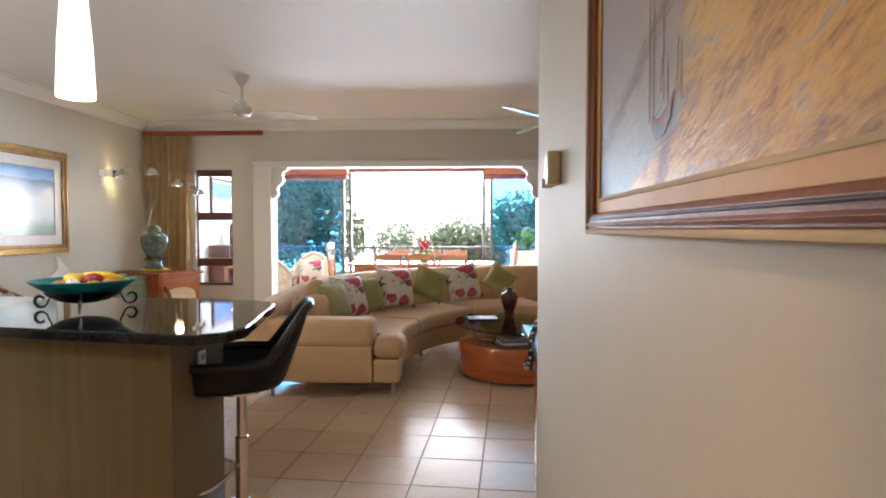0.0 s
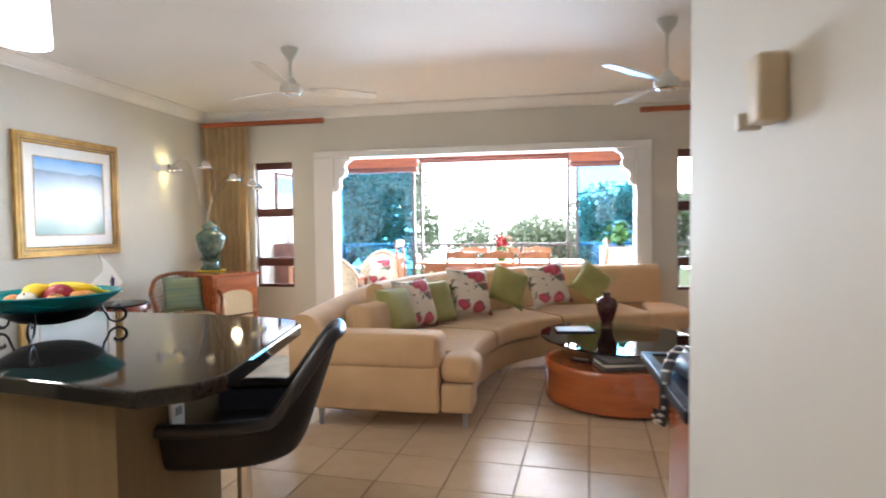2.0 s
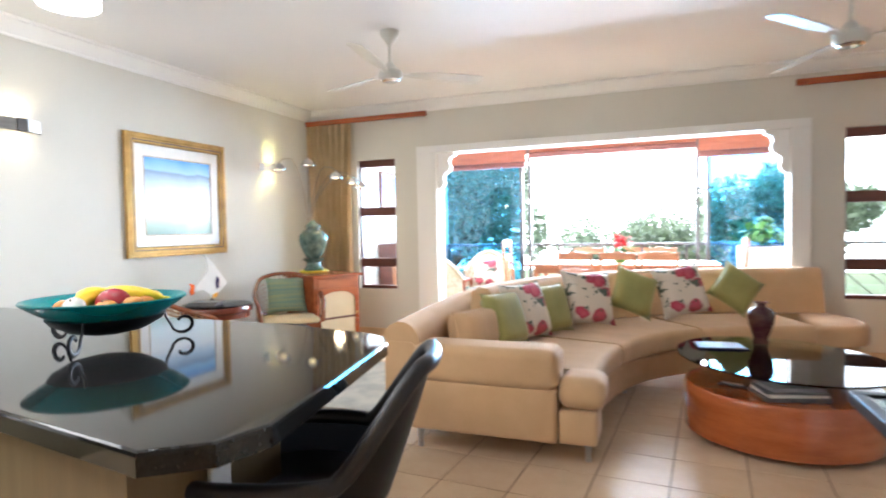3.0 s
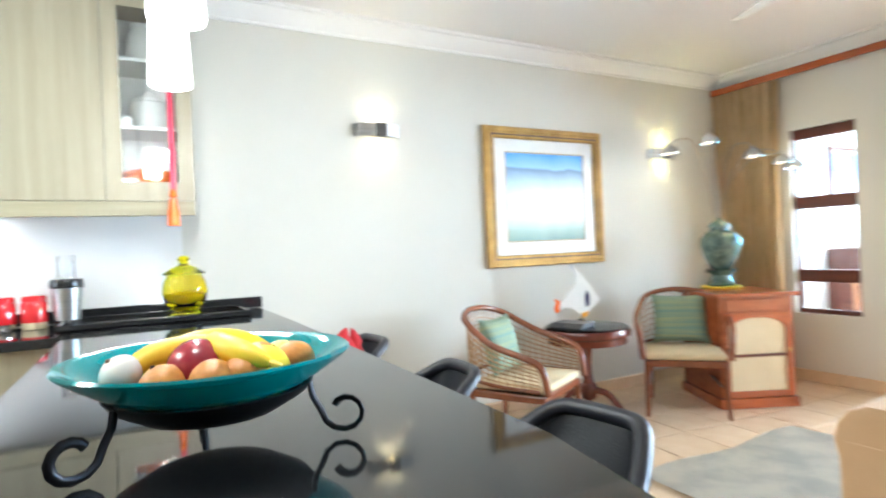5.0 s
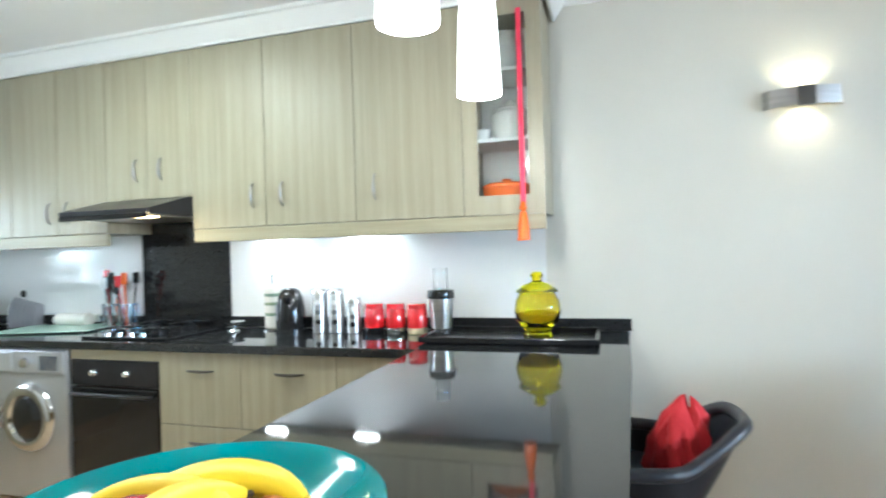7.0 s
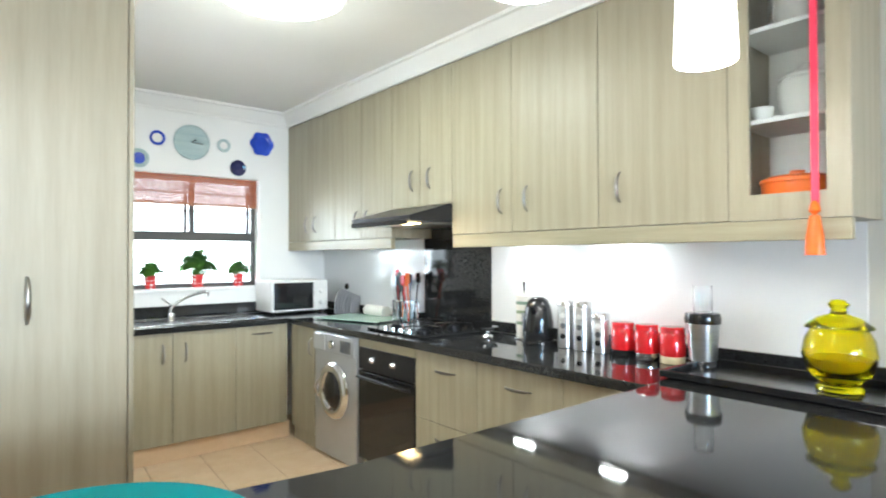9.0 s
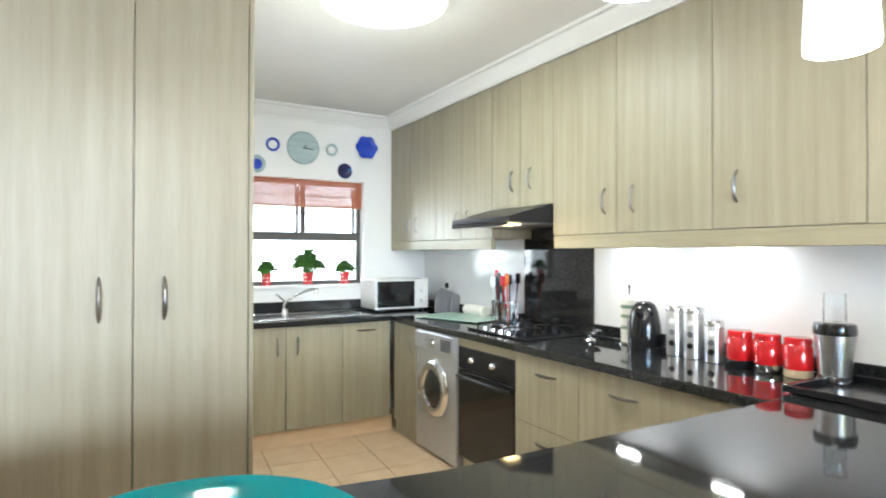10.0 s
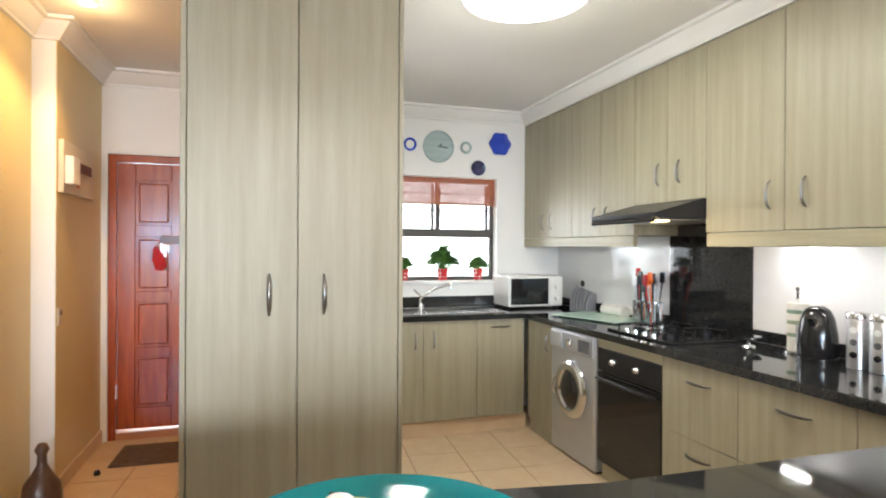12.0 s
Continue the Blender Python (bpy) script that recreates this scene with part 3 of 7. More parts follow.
def bracket(x, side):
    shape = [(0, 0), (0.20, 0), (0.20, -0.03), (0.15, -0.05), (0.13, -0.10), (0.15, -0.15), (0.13, -0.20), (0.075, -0.24), (0.065, -0.29), (0.08, -0.33), (0.05, -0.38), (0, -0.40)]
    bm = bmesh.new()
    a = [bm.verts.new((x + side * u, FAR + 0.01, 2.068 + w)) for u, w in shape]
    b = [bm.verts.new((x + side * u, FAR + 0.09, 2.068 + w)) for u, w in shape]
    bm.faces.new(a)
    bm.faces.new(b[::-1])
    for k in range(len(a)):
        bm.faces.new((a[k], a[(k + 1) % len(a)], b[(k + 1) % len(a)], b[k]))
    tagged(part("bracket", bm, "white_paint"), "white scalloped bracket in the corner of the opening", "bracket", group="brackets of the opening", kind="structure")


bracket(-1.40, 1)
bracket(2.0, -1)
wall("wall_veranda_west", "y", -3.05, -0.2, (7.41, 10.1), z1=2.5, material="white_paint", label="white veranda wall hung with a blue picture")
wall("wall_veranda_east", "y", 4.4, 0.2, (7.41, 10.1), z1=2.5, material="white_paint", label="white veranda wall")
tagged(part("ceiling_veranda", boxes(((-3.25, 7.41, 2.42), (4.6, 10.3, 2.54))), "white_paint"), "white veranda ceiling", "ceiling", kind="structure")


def far_window(name, x0, x1):
    ob = thing(name, "narrow window with dark red wooden bars in the lounge wall", "window", ((x0 + x1) / 2, FAR + 0.05, 0.545), kind="structure")
    w = (x1 - x0) / 2
    part("window_frame", boxes(((-w, 0, 0), (w, 0.06, 0.035)), ((-w, 0, 1.42), (w, 0.06, 1.5)), ((-w, 0, 0.035), (-w + 0.018, 0.06, 1.42)), ((w - 0.03, 0, 0.035), (w, 0.06, 1.42)), bevel=0.004), "dark_wood", ob)
    for z in (0.255, 0.85):
        part("transom", boxes(((-w + 0.018, -0.01, z), (w - 0.03, 0.07, z + 0.10)), bevel=0.005), "dark_wood", ob)
    for a, b in ((0.035, 0.255), (0.355, 0.85), (0.95, 1.42)):
        p = part("pane", boxes(((-w + 0.018, 0.028, a), (w - 0.03, 0.033, b))), "clear_pane", ob)
        p.visible_shadow = False


far_window("window_1", -2.41, -1.92)
far_window("window_2", 2.42, 2.92)


def kitchen_window():
    ob = thing("window_3", "brown metal kitchen window with top-hung panes, open", "window", (-1.93, KITCHEN - 0.12, 1.12), kind="structure")
    part("window_frame", boxes(((-0.51, 0, 0), (0.51, 0.04, 0.035)), ((-0.51, 0, 0.845), (0.51, 0.04, 0.88)), ((-0.51, 0, 0.035), (-0.475, 0.04, 0.845)), ((0.475, 0, 0.035), (0.51, 0.04, 0.845)), ((-0.475, 0, 0.37), (0.475, 0.045, 0.44)), ((-0.02, 0, 0.44), (0.02, 0.04, 0.845)), bevel=0.003), "grey_metal", ob)
    for a, b in ((-0.475, -0.02), (0.02, 0.475)):
        p = part("pane", boxes(((a, 0.015, 0.44), (b, 0.019, 0.845))), "clear_pane", ob)
        p.visible_shadow = False
        part("stay", boxes(((a + 0.02, 0.03, 0.44), (a + 0.045, 0.05, 0.82)), bevel=0.003), "grey_metal", ob)
    for z in (0.60, 0.74):
        part("burglar_bar", rod([(-0.475, 0.06, z), (0.475, 0.06, z)], 0.005, 6), "grey_metal", ob)
    p = part("pane", boxes(((-0.475, 0.015, 0.035), (0.475, 0.019, 0.37))), "clear_pane", ob)
    p.visible_shadow = False
    part("window_sill", boxes(((-0.51, 0.04, -0.02), (0.51, 0.145, 0.0)), bevel=0.004), "white_paint", ob)


kitchen_window()

# ---- kitchen units ----
BASE_X, UP_X = -2.45, -2.70


def handle_arc(length=0.13, out=0.028):
    pts = curve([(0, 0, -length / 2), (0, out * 0.75, -length * 0.32), (0, out, 0), (0, out * 0.75, length * 0.32), (0, 0, length / 2)], 4)
    r = [0.0035 + 0.0045 * math.sin(math.pi * k / (len(pts) - 1)) for k in range(len(pts))]
    return rod(pts, r, 8, flat=1.0)


def add_handle(parent, m, length=0.13, metal="handle_steel"):
    ob = part("handle", handle_arc(length), metal, parent, "curved chrome handle" if metal == "handle_steel" else "curved dark steel handle", smooth=60)
    ob.matrix_basis = m
    return ob


FRONT_X = Matrix.Rotation(radians(-90), 4, "Z")


def unit(name, label, face, y0, y1, z0, z1, doors, depth, axis="y", plinth=0.0):
    """A cabinet whose front lies at face; doors are (from, to, bottom, top, handle place, upright)."""
    ob = thing(name, label, "cabinet")
    if axis == "y":
        place = lambda a, b, c: (a, b, c)
    ob["category"] = "kitchen cabinet"
    body = boxes(((face - depth, y0 + 0.001, z0), (face - 0.02, y1 - 0.001, z1)), bevel=0.002) if axis == "y" else boxes(((y0 + 0.001, face - depth, z0), (y1 - 0.001, face - 0.02, z1)), bevel=0.002)
    part("body", body, "laminate", ob)
    for a, b, c, d, h, up in doors:
        lo, hi = ((face - 0.018, a + 0.0015, c + 0.0015), (face, b - 0.0015, d - 0.0015)) if axis == "y" else ((a + 0.0015, face - 0.018, c + 0.0015), (b - 0.0015, face, d - 0.0015))
        door = part("door" if up else "drawer", boxes((lo, hi), bevel=0.002), "laminate", ob)
        if h:
            at = (face, h[0], h[1]) if axis == "y" else (h[0], face, h[1])
            m = Matrix.Translation(at) @ (FRONT_X if axis == "y" else Matrix.Identity(4)) @ (Matrix.Identity(4) if up else Matrix.Rotation(radians(90), 4, "Y"))
            add_handle(door, m, 0.13 if up else 0.16, "handle_steel" if up else "drawer_steel")
    return ob


OLIVE = "grey-olive wood-grain laminate "
WALL_Z0, WALL_Z1 = 1.483, 2.475
ys = [-1.39, -0.97, -0.58, -0.2, 0.175]
for k in (0, 2):
    a, b, c = ys[k], ys[k + 1], ys[k + 2]
    unit("wall_cabinet", OLIVE + "wall cabinet with two doors, above the worktop", UP_X, a, c, WALL_Z0, WALL_Z1, [(a, b, WALL_Z0, WALL_Z1, (b - 0.06, 1.617), 1), (b, c, WALL_Z0, WALL_Z1, (b + 0.08, 1.617), 1)], 0.33)
unit("wall_cabinet", OLIVE + "short wall cabinet above the cooker hood", UP_X, 0.175, 0.775, 1.665, WALL_Z1, [(0.175, 0.475, 1.665, WALL_Z1, (0.40, 1.83), 1), (0.475, 0.775, 1.665, WALL_Z1, (0.575, 1.83), 1)], 0.33)
unit("wall_cabinet", OLIVE + "wall cabinet with two doors, beside the hood", UP_X, 0.775, 1.762, WALL_Z0, WALL_Z1, [(0.775, 1.243, WALL_Z0, WALL_Z1, (1.168, 1.646), 1), (1.243, 1.762, WALL_Z0, WALL_Z1, (1.347, 1.646), 1)], 0.33)
unit("wall_cabinet", OLIVE + "single-door wall cabinet beside the glazed end", UP_X, 1.762, 2.32, WALL_Z0, WALL_Z1, [(1.762, 2.32, WALL_Z0, WALL_Z1, (1.87, 1.651), 1)], 0.33)


def pelmet(a, b):
    tagged(part("pelmet", boxes(((UP_X - 0.03, a, 1.41), (UP_X, b, WALL_Z0 - 0.002)), bevel=0.004), "laminate_flat"), OLIVE + "light pelmet under the wall cabinets", "pelmet")


pelmet(-1.39, 0.17)
pelmet(0.78, 2.70)


def display_cabinet():
    ob = thing("display_cabinet", OLIVE + "glazed end cabinet with shelves of china", "kitchen cabinet")
    y0, y1, z0, z1, x0 = 2.322, 2.70, WALL_Z0, WALL_Z1, LEFT + 0.005
    part("body", boxes(((x0, y0, z0), (UP_X - 0.02, y0 + 0.016, z1)), ((x0, y1 - 0.016, z0), (UP_X - 0.02, y1, z1)), ((x0, y0 + 0.016, z0), (UP_X - 0.02, y1 - 0.016, z0 + 0.016)), ((x0, y0 + 0.016, z1 - 0.016), (UP_X - 0.02, y1 - 0.016, z1))), "laminate", ob)
    part("back", boxes(((x0, y0 + 0.016, z0 + 0.016), (x0 + 0.008, y1 - 0.016, z1 - 0.016))), "white_plastic", ob)
    for z in (1.83, 2.16):
        part("shelf", boxes(((x0 + 0.008, y0 + 0.016, z), (UP_X - 0.04, y1 - 0.016, z + 0.016))), "white_plastic", ob)
    door = part("door", boxes(((UP_X - 0.018, y0, z0), (UP_X, y0 + 0.07, z1)), ((UP_X - 0.018, y1 - 0.07, z0), (UP_X, y1, z1)), ((UP_X - 0.018, y0 + 0.07, z0), (UP_X, y1 - 0.07, z0 + 0.09)), ((UP_X - 0.018, y0 + 0.07, z1 - 0.07), (UP_X, y1 - 0.07, z1))), "laminate", ob)
    p = part("pane", boxes(((UP_X - 0.012, y0 + 0.07, z0 + 0.09), (UP_X - 0.008, y1 - 0.07, z1 - 0.07))), "clear_pane", door)
    p.visible_shadow = False


display_cabinet()

# base units
unit("base_cabinet", OLIVE + "corner base cabinet beside the washing machine", BASE_X, -0.79, -0.425, 0.0, 0.86, [(-0.79, -0.425, 0.10, 0.86, (-0.46, 0.72), 1)], 0.58)
DR1, DR2 = (0.755, 1.242), (1.242, 1.759)
for a, b in (DR1, DR2):
    unit("drawer_unit", OLIVE + "base unit with two deep drawers", BASE_X, a, b, 0.0, 0.86, [(a, b, 0.49, 0.86, ((a + b) / 2 + 0.01, 0.765), 0), (a, b, 0.10, 0.49, ((a + b) / 2 + 0.01, 0.41), 0)], 0.58)
unit("base_cabinet", OLIVE + "base cabinet in the corner by the bar", BASE_X, 1.759, 2.24, 0.0, 0.86, [(1.759, 2.24, 0.10, 0.86, None, 1)], 0.58)
SINK_Y = -0.82
unit("base_cabinet", OLIVE + "base cabinet with two doors under the sink", SINK_Y, -2.04, -1.2, 0.12, 0.86, [(-1.62, -1.2, 0.12, 0.86, (-1.56, 0.72), 1), (-2.04, -1.62, 0.12, 0.86, (-1.70, 0.72), 1)], 0.57, "x")
unit("base_cabinet", OLIVE + "base cabinet panel beside the sink", SINK_Y, -2.43, -2.04, 0.12, 0.86, [(-2.43, -2.04, 0.12, 0.86, (-2.235, 0.80), 0)], 0.57, "x")
tagged(part("plinth", boxes(((-2.46, -1.39, 0), (-1.2, -0.85, 0.12)), bevel=0.002), "floor_tile"), "plinth of cream tiles under the sink cabinets", "plinth", kind="structure")
# worktops
top = [(LEFT + 0.003, KITCHEN + 0.003), (-1.15, KITCHEN + 0.003), (-1.15, -0.79), (-2.42, -0.79), (-2.42, 2.16), (-2.42, 2.16), (LEFT + 0.003, 2.16)]
top = [top[i] for i in (0, 1, 2, 3, 4, 6)]
tagged(part("worktop", slab(top, 0.86, 0.90, 0.006), "granite"), "black speckled granite kitchen worktop", "worktop")
BAR = [(LEFT + 0.003, 2.163), (-1.2, 2.15), (0.18, 1.93), (0.27, 2.0), (0.30, 2.10), (0.17, 2.80), (0.12, 2.88), (0.03, 2.925), (-0.35, 2.99), (-2.2, 3.04), (LEFT + 0.003, 3.05)]
base = thing("bar_counter", "breakfast bar with a black granite top on a brown base", "bar counter")
part("top", slab(BAR, 0.862, 0.902, 0.008), "granite", base, "black polished granite top with clipped corners")
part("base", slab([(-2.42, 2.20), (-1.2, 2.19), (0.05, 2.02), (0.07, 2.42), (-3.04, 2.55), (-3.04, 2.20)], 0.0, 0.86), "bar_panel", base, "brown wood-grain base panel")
ob = thing("wall_socket", "pale plastic power socket on the end panel of the bar", "power socket", (0.064, 2.22, 0.74))
part("plate", boxes(((0.0, -0.03, -0.045), (0.010, 0.03, 0.045)), bevel=0.004), "white_plastic", ob)
part("switch", boxes(((0.010, -0.012, 0.01), (0.014, 0.012, 0.032)), bevel=0.001), "grey_plastic", ob)
for y0, y1 in ((-1.39, 0.09), (0.75, 2.66)):
    tagged(part("upstand", boxes(((LEFT + 0.003, y0, 0.904), (LEFT + 0.022, y1, 0.965)), bevel=0.002), "granite"), "black granite upstand along the worktop", "upstand")
tagged(part("upstand", boxes(((LEFT + 0.003, 2.662, 0.904), (LEFT + 0.024, 3.06, 0.965)), bevel=0.002), "granite"), "black granite upstand at the end of the bar", "upstand")
tagged(part("upstand", boxes(((-2.55, KITCHEN + 0.002, 0.902), (-1.15, KITCHEN + 0.02, 0.99)), bevel=0.002), "granite"), "black granite upstand behind the sink", "upstand")
tagged(part("splash_panel", boxes(((LEFT + 0.003, 0.095, 0.902), (LEFT + 0.02, 0.748, 1.66)), bevel=0.002), "granite"), "black polished granite panel behind the hob", "splashback")
tagged(part("backsplash", boxes(((LEFT + 0.001, -1.39, 0.966), (LEFT + 0.008, 0.093, 1.48)), ((LEFT + 0.001, 0.75, 0.966), (LEFT + 0.008, 2.655, 1.48))), "backsplash"), "glossy white splashback under the wall cabinets", "splashback", kind="structure")

# pantry
PY = 1.185


def pantry():
    ob = thing("pantry_cupboard", "tall grey-olive wood-grain pantry cupboard with two doors", "cupboard")
    part("body", boxes(((-0.965, 0.60, 0.0), (-0.262, PY - 0.02, CEIL)), bevel=0.003), "laminate", ob)
    part("side_panel", boxes(((-0.982, 0.58, 0.0), (-0.966, PY + 0.004, CEIL - 0.01)), bevel=0.002), "laminate", ob)
    part("side_panel", boxes(((-0.261, 0.58, 0.0), (-0.243, PY + 0.004, CEIL - 0.01)), bevel=0.002), "laminate", ob)
    for a, b, h in ((-0.964, -0.615, -0.702), (-0.611, -0.263, -0.520)):
        d = part("door", boxes(((a, PY - 0.018, 0.10), (b, PY, CEIL - 0.02)), bevel=0.002), "laminate", ob)
        add_handle(d, Matrix.Translation((h, PY, 1.235)), 0.14)
    part("kickboard", boxes(((-0.964, PY - 0.04, 0.0), (-0.263, PY - 0.02, 0.10))), "laminate_flat", ob)


pantry()

# ---- kitchen appliances and things ----


def washing_machine():
    ob = thing("washing_machine", "silver front-loading washing machine under the worktop", "washing machine", (BASE_X, -0.14, 0))
    part("body", boxes(((-0.56, -0.278, 0.015), (0.0, 0.278, 0.85)), bevel=0.012), "silver_paint", ob)
    part("base", boxes(((-0.54, -0.26, 0.0), (-0.03, 0.26, 0.016))), "black_plastic", ob)
    part("control_panel", boxes(((0.001, -0.268, 0.715), (0.012, 0.268, 0.84)), bevel=0.006), "silver_paint", ob, "silver control panel")
    part("drawer_front", boxes(((0.0125, -0.26, 0.725), (0.020, -0.10, 0.83)), bevel=0.004), "silver_paint", ob)
    part("display", boxes(((0.0125, 0.10, 0.735), (0.016, 0.23, 0.815)), bevel=0.002), "dark_print", ob)
    turn = Matrix.Translation((0.012, 0, 0)) @ Matrix.Rotation(radians(90), 4, "Y")
    knob = part("knob", turned([(0.030, 0), (0.032, 0.006), (0.026, 0.022), (0.018, 0.024)], 20), "chrome", ob, smooth=40)
    knob.matrix_basis = Matrix.Translation((0.0, 0.0, 0.775)) @ turn
    door = part("door", turned([(0.185, 0), (0.19, 0.012), (0.18, 0.03), (0.155, 0.040), (0.13, 0.034), (0.12, 0.02)], 40), "chrome", ob, "round chrome porthole door", smooth=40)
    door.matrix_basis = Matrix.Translation((-0.01, 0.01, 0.47)) @ turn
    g = part("porthole", turned([(0.12, 0.02), (0.10, 0.034), (0.06, 0.044), (0.0, 0.047)], 32), "oven_glass", door, smooth=60)
    h = part("handle", rod(curve([(-0.06, -0.17, 0.03), (0, -0.178, 0.05), (0.06, -0.17, 0.03)]), 0.009), "chrome", door, smooth=60)


def oven():
    ob = thing("oven", "built-under black glass oven with a steel control panel", "oven", (BASE_X, 0.46, 0))
    part("body", boxes(((-0.55, -0.285, 0.10), (-0.022, 0.285, 0.80))), "grey_metal", ob)
    part("control_panel", boxes(((-0.02, -0.288, 0.665), (0.002, 0.288, 0.80)), bevel=0.003), "hood_metal", ob)
    door = part("door", boxes(((-0.02, -0.288, 0.115), (0.004, 0.288, 0.655)), bevel=0.004), "oven_glass", ob, "black glass oven door")
    part("handle", rod([(0.0, -0.25, 0.615), (0.04, -0.25, 0.625), (0.04, 0.25, 0.625), (0.0, 0.25, 0.615)], 0.009), "hood_metal", door, smooth=60)
    for y in (-0.12, 0.10):
        k = part("knob", turned([(0.022, 0), (0.022, 0.012), (0.014, 0.028), (0.012, 0.03)], 18), "chrome", ob, smooth=40)
        k.matrix_basis = Matrix.Translation((0.002, y, 0.735)) @ Matrix.Rotation(radians(90), 4, "Y")
    part("filler_strip", boxes(((-0.02, -0.29, 0.803), (0.0, 0.29, 0.858)), bevel=0.001), "laminate_flat", ob)
    part("plinth", boxes(((-0.06, -0.285, 0.0), (-0.03, 0.285, 0.10))), "laminate_flat", ob)


def hob():
    ob = thing("gas_hob", "black gas hob with cast-iron pan supports", "hob", (-2.75, 0.46, 0.901))
    part("plate", boxes(((-0.24, -0.29, 0), (0.24, 0.29, 0.012)), bevel=0.005), "oven_glass", ob)
    for x, y, r in ((-0.12, -0.14, 0.05), (0.12, -0.14, 0.035), (-0.12, 0.13, 0.04), (0.12, 0.13, 0.045)):
        b = part("burner", turned([(r, 0.012), (r, 0.024), (r * 0.8, 0.028), (r * 0.78, 0.034), (0.0, 0.036)], 20, (x, y)), "black_iron", ob, smooth=40)
        bm = bmesh.new()
        for k in range(4):
            a = math.pi / 4 + k * math.pi / 2
            c, s = math.cos(a), math.sin(a)
            tube(bm, [(x + c * 0.115, y + s * 0.115, 0.012), (x + c * 0.11, y + s * 0.11, 0.045), (x + c * 0.03, y + s * 0.03, 0.05)], 0.0055, 6)
        tube(bm, [(x + 0.03 * math.cos(q * math.pi / 6), y + 0.03 * math.sin(q * math.pi / 6), 0.05) for q in range(12)], 0.005, 6, closed=True)
        part("pan_support", bm, "black_iron", ob)
    for k in range(4):
        part("knob", turned([(0.018, 0.012), (0.016, 0.032), (0.0, 0.034)], 16, (0.215, -0.12 + k * 0.08)), "chrome", ob, smooth=40)


def cooker_hood():
    ob = thing("cooker_hood", "black slanted cooker hood under the short wall cabinet", "cooker hood")
    y0, y1 = 0.18, 0.77
    bm = bmesh.new()
    prof = [(-3.02, 1.555), (-2.41, 1.555), (-2.395, 1.565), (-2.395, 1.585), (-2.68, 1.662), (-3.02, 1.662)]
    a = [bm.verts.new((x, y0, z)) for x, z in prof]
    b = [bm.verts.new((x, y1, z)) for x, z in prof]
    bm.faces.new(a)
    bm.faces.new(b[::-1])
    for k in range(6):
        bm.faces.new((a[k], a[(k + 1) % 6], b[(k + 1) % 6], b[k]))
    part("canopy", bm, "hood_metal", ob)
    part("front_strip", boxes(((-2.40, y0 + 0.01, 1.535), (-2.385, y1 - 0.01, 1.56)), bevel=0.004), "black_plastic", ob)
    part("grease_filter", boxes(((-2.98, y0 + 0.03, 1.547), (-2.42, y1 - 0.03, 1.554)), bevel=0.002), "brushed_steel", ob)
    part("lamp", boxes(((-2.50, 0.62, 1.540), (-2.42, 0.74, 1.547)), bevel=0.002), "hood_glow", ob)


def microwave():
    ob = thing("microwave", "white microwave oven with a dark window on the corner worktop", "microwave oven", (-2.65, -1.06, 0.905))
    part("body", boxes(((-0.245, -0.32, 0.012), (0.245, 0.0, 0.265)), bevel=0.01), "white_plastic", ob)
    for x in (-0.2, 0.2):
        part("foot", turned([(0.015, 0), (0.015, 0.013)], 12, (x, -0.05)), "black_plastic", ob)
    part("door", boxes(((-0.12, 0.001, 0.02), (0.24, 0.014, 0.258)), bevel=0.005), "white_plastic", ob)
    part("window", boxes(((-0.108, 0.0145, 0.032), (0.232, 0.017, 0.246)), bevel=0.002), "oven_glass", ob)
    part("control_panel", boxes(((-0.24, 0.001, 0.02), (-0.125, 0.012, 0.258)), bevel=0.005), "white_plastic", ob)
    for z in (0.17, 0.08):
        k = part("knob", turned([(0.02, 0), (0.02, 0.01), (0.012, 0.02)], 16), "white_plastic", ob, smooth=40)
        k.matrix_basis = Matrix.Translation((-0.18, 0.012, z)) @ Matrix.Rotation(radians(-90), 4, "X")


def sink():
    ob = thing("kitchen_sink", "stainless steel double sink with a swan-neck mixer tap", "sink", (-1.85, -1.08, 0.901))
    part("rim", boxes(((-0.45, -0.22, 0), (0.45, -0.19, 0.006)), ((-0.45, 0.19, 0), (0.45, 0.22, 0.006)), ((-0.45, -0.19, 0), (-0.42, 0.19, 0.006)), ((0.42, -0.19, 0), (0.45, 0.19, 0.006)), ((-0.015, -0.19, 0), (0.015, 0.19, 0.006)), bevel=0.002), "steel_sink", ob)
    for x in (-0.22, 0.22):
        part("bowl", grid_cloth(lambda u, v, x=x: (x + (u - 0.5) * 0.40, (v - 0.5) * 0.38, 0.004 - 0.003 * min(1, 10 * min(u, 1 - u, v, 1 - v))), 8, 8), "steel_sink", ob, smooth=60)
    tap = part("tap", rod(curve([(0.12, -0.205, 0.0), (0.12, -0.205, 0.08), (0.02, -0.17, 0.16), (-0.09, -0.10, 0.20), (-0.10, -0.09, 0.165)]), 0.011), "chrome", ob, "chrome swan-neck mixer tap", smooth=60)
    part("tap_base", turned([(0.028, 0.0), (0.026, 0.03), (0.018, 0.045)], 16, (0.12, -0.205)), "chrome", tap, smooth=50)
    part("lever", rod([(0.12, -0.205, 0.10), (0.19, -0.19, 0.16)], 0.007), "chrome", tap, smooth=50)


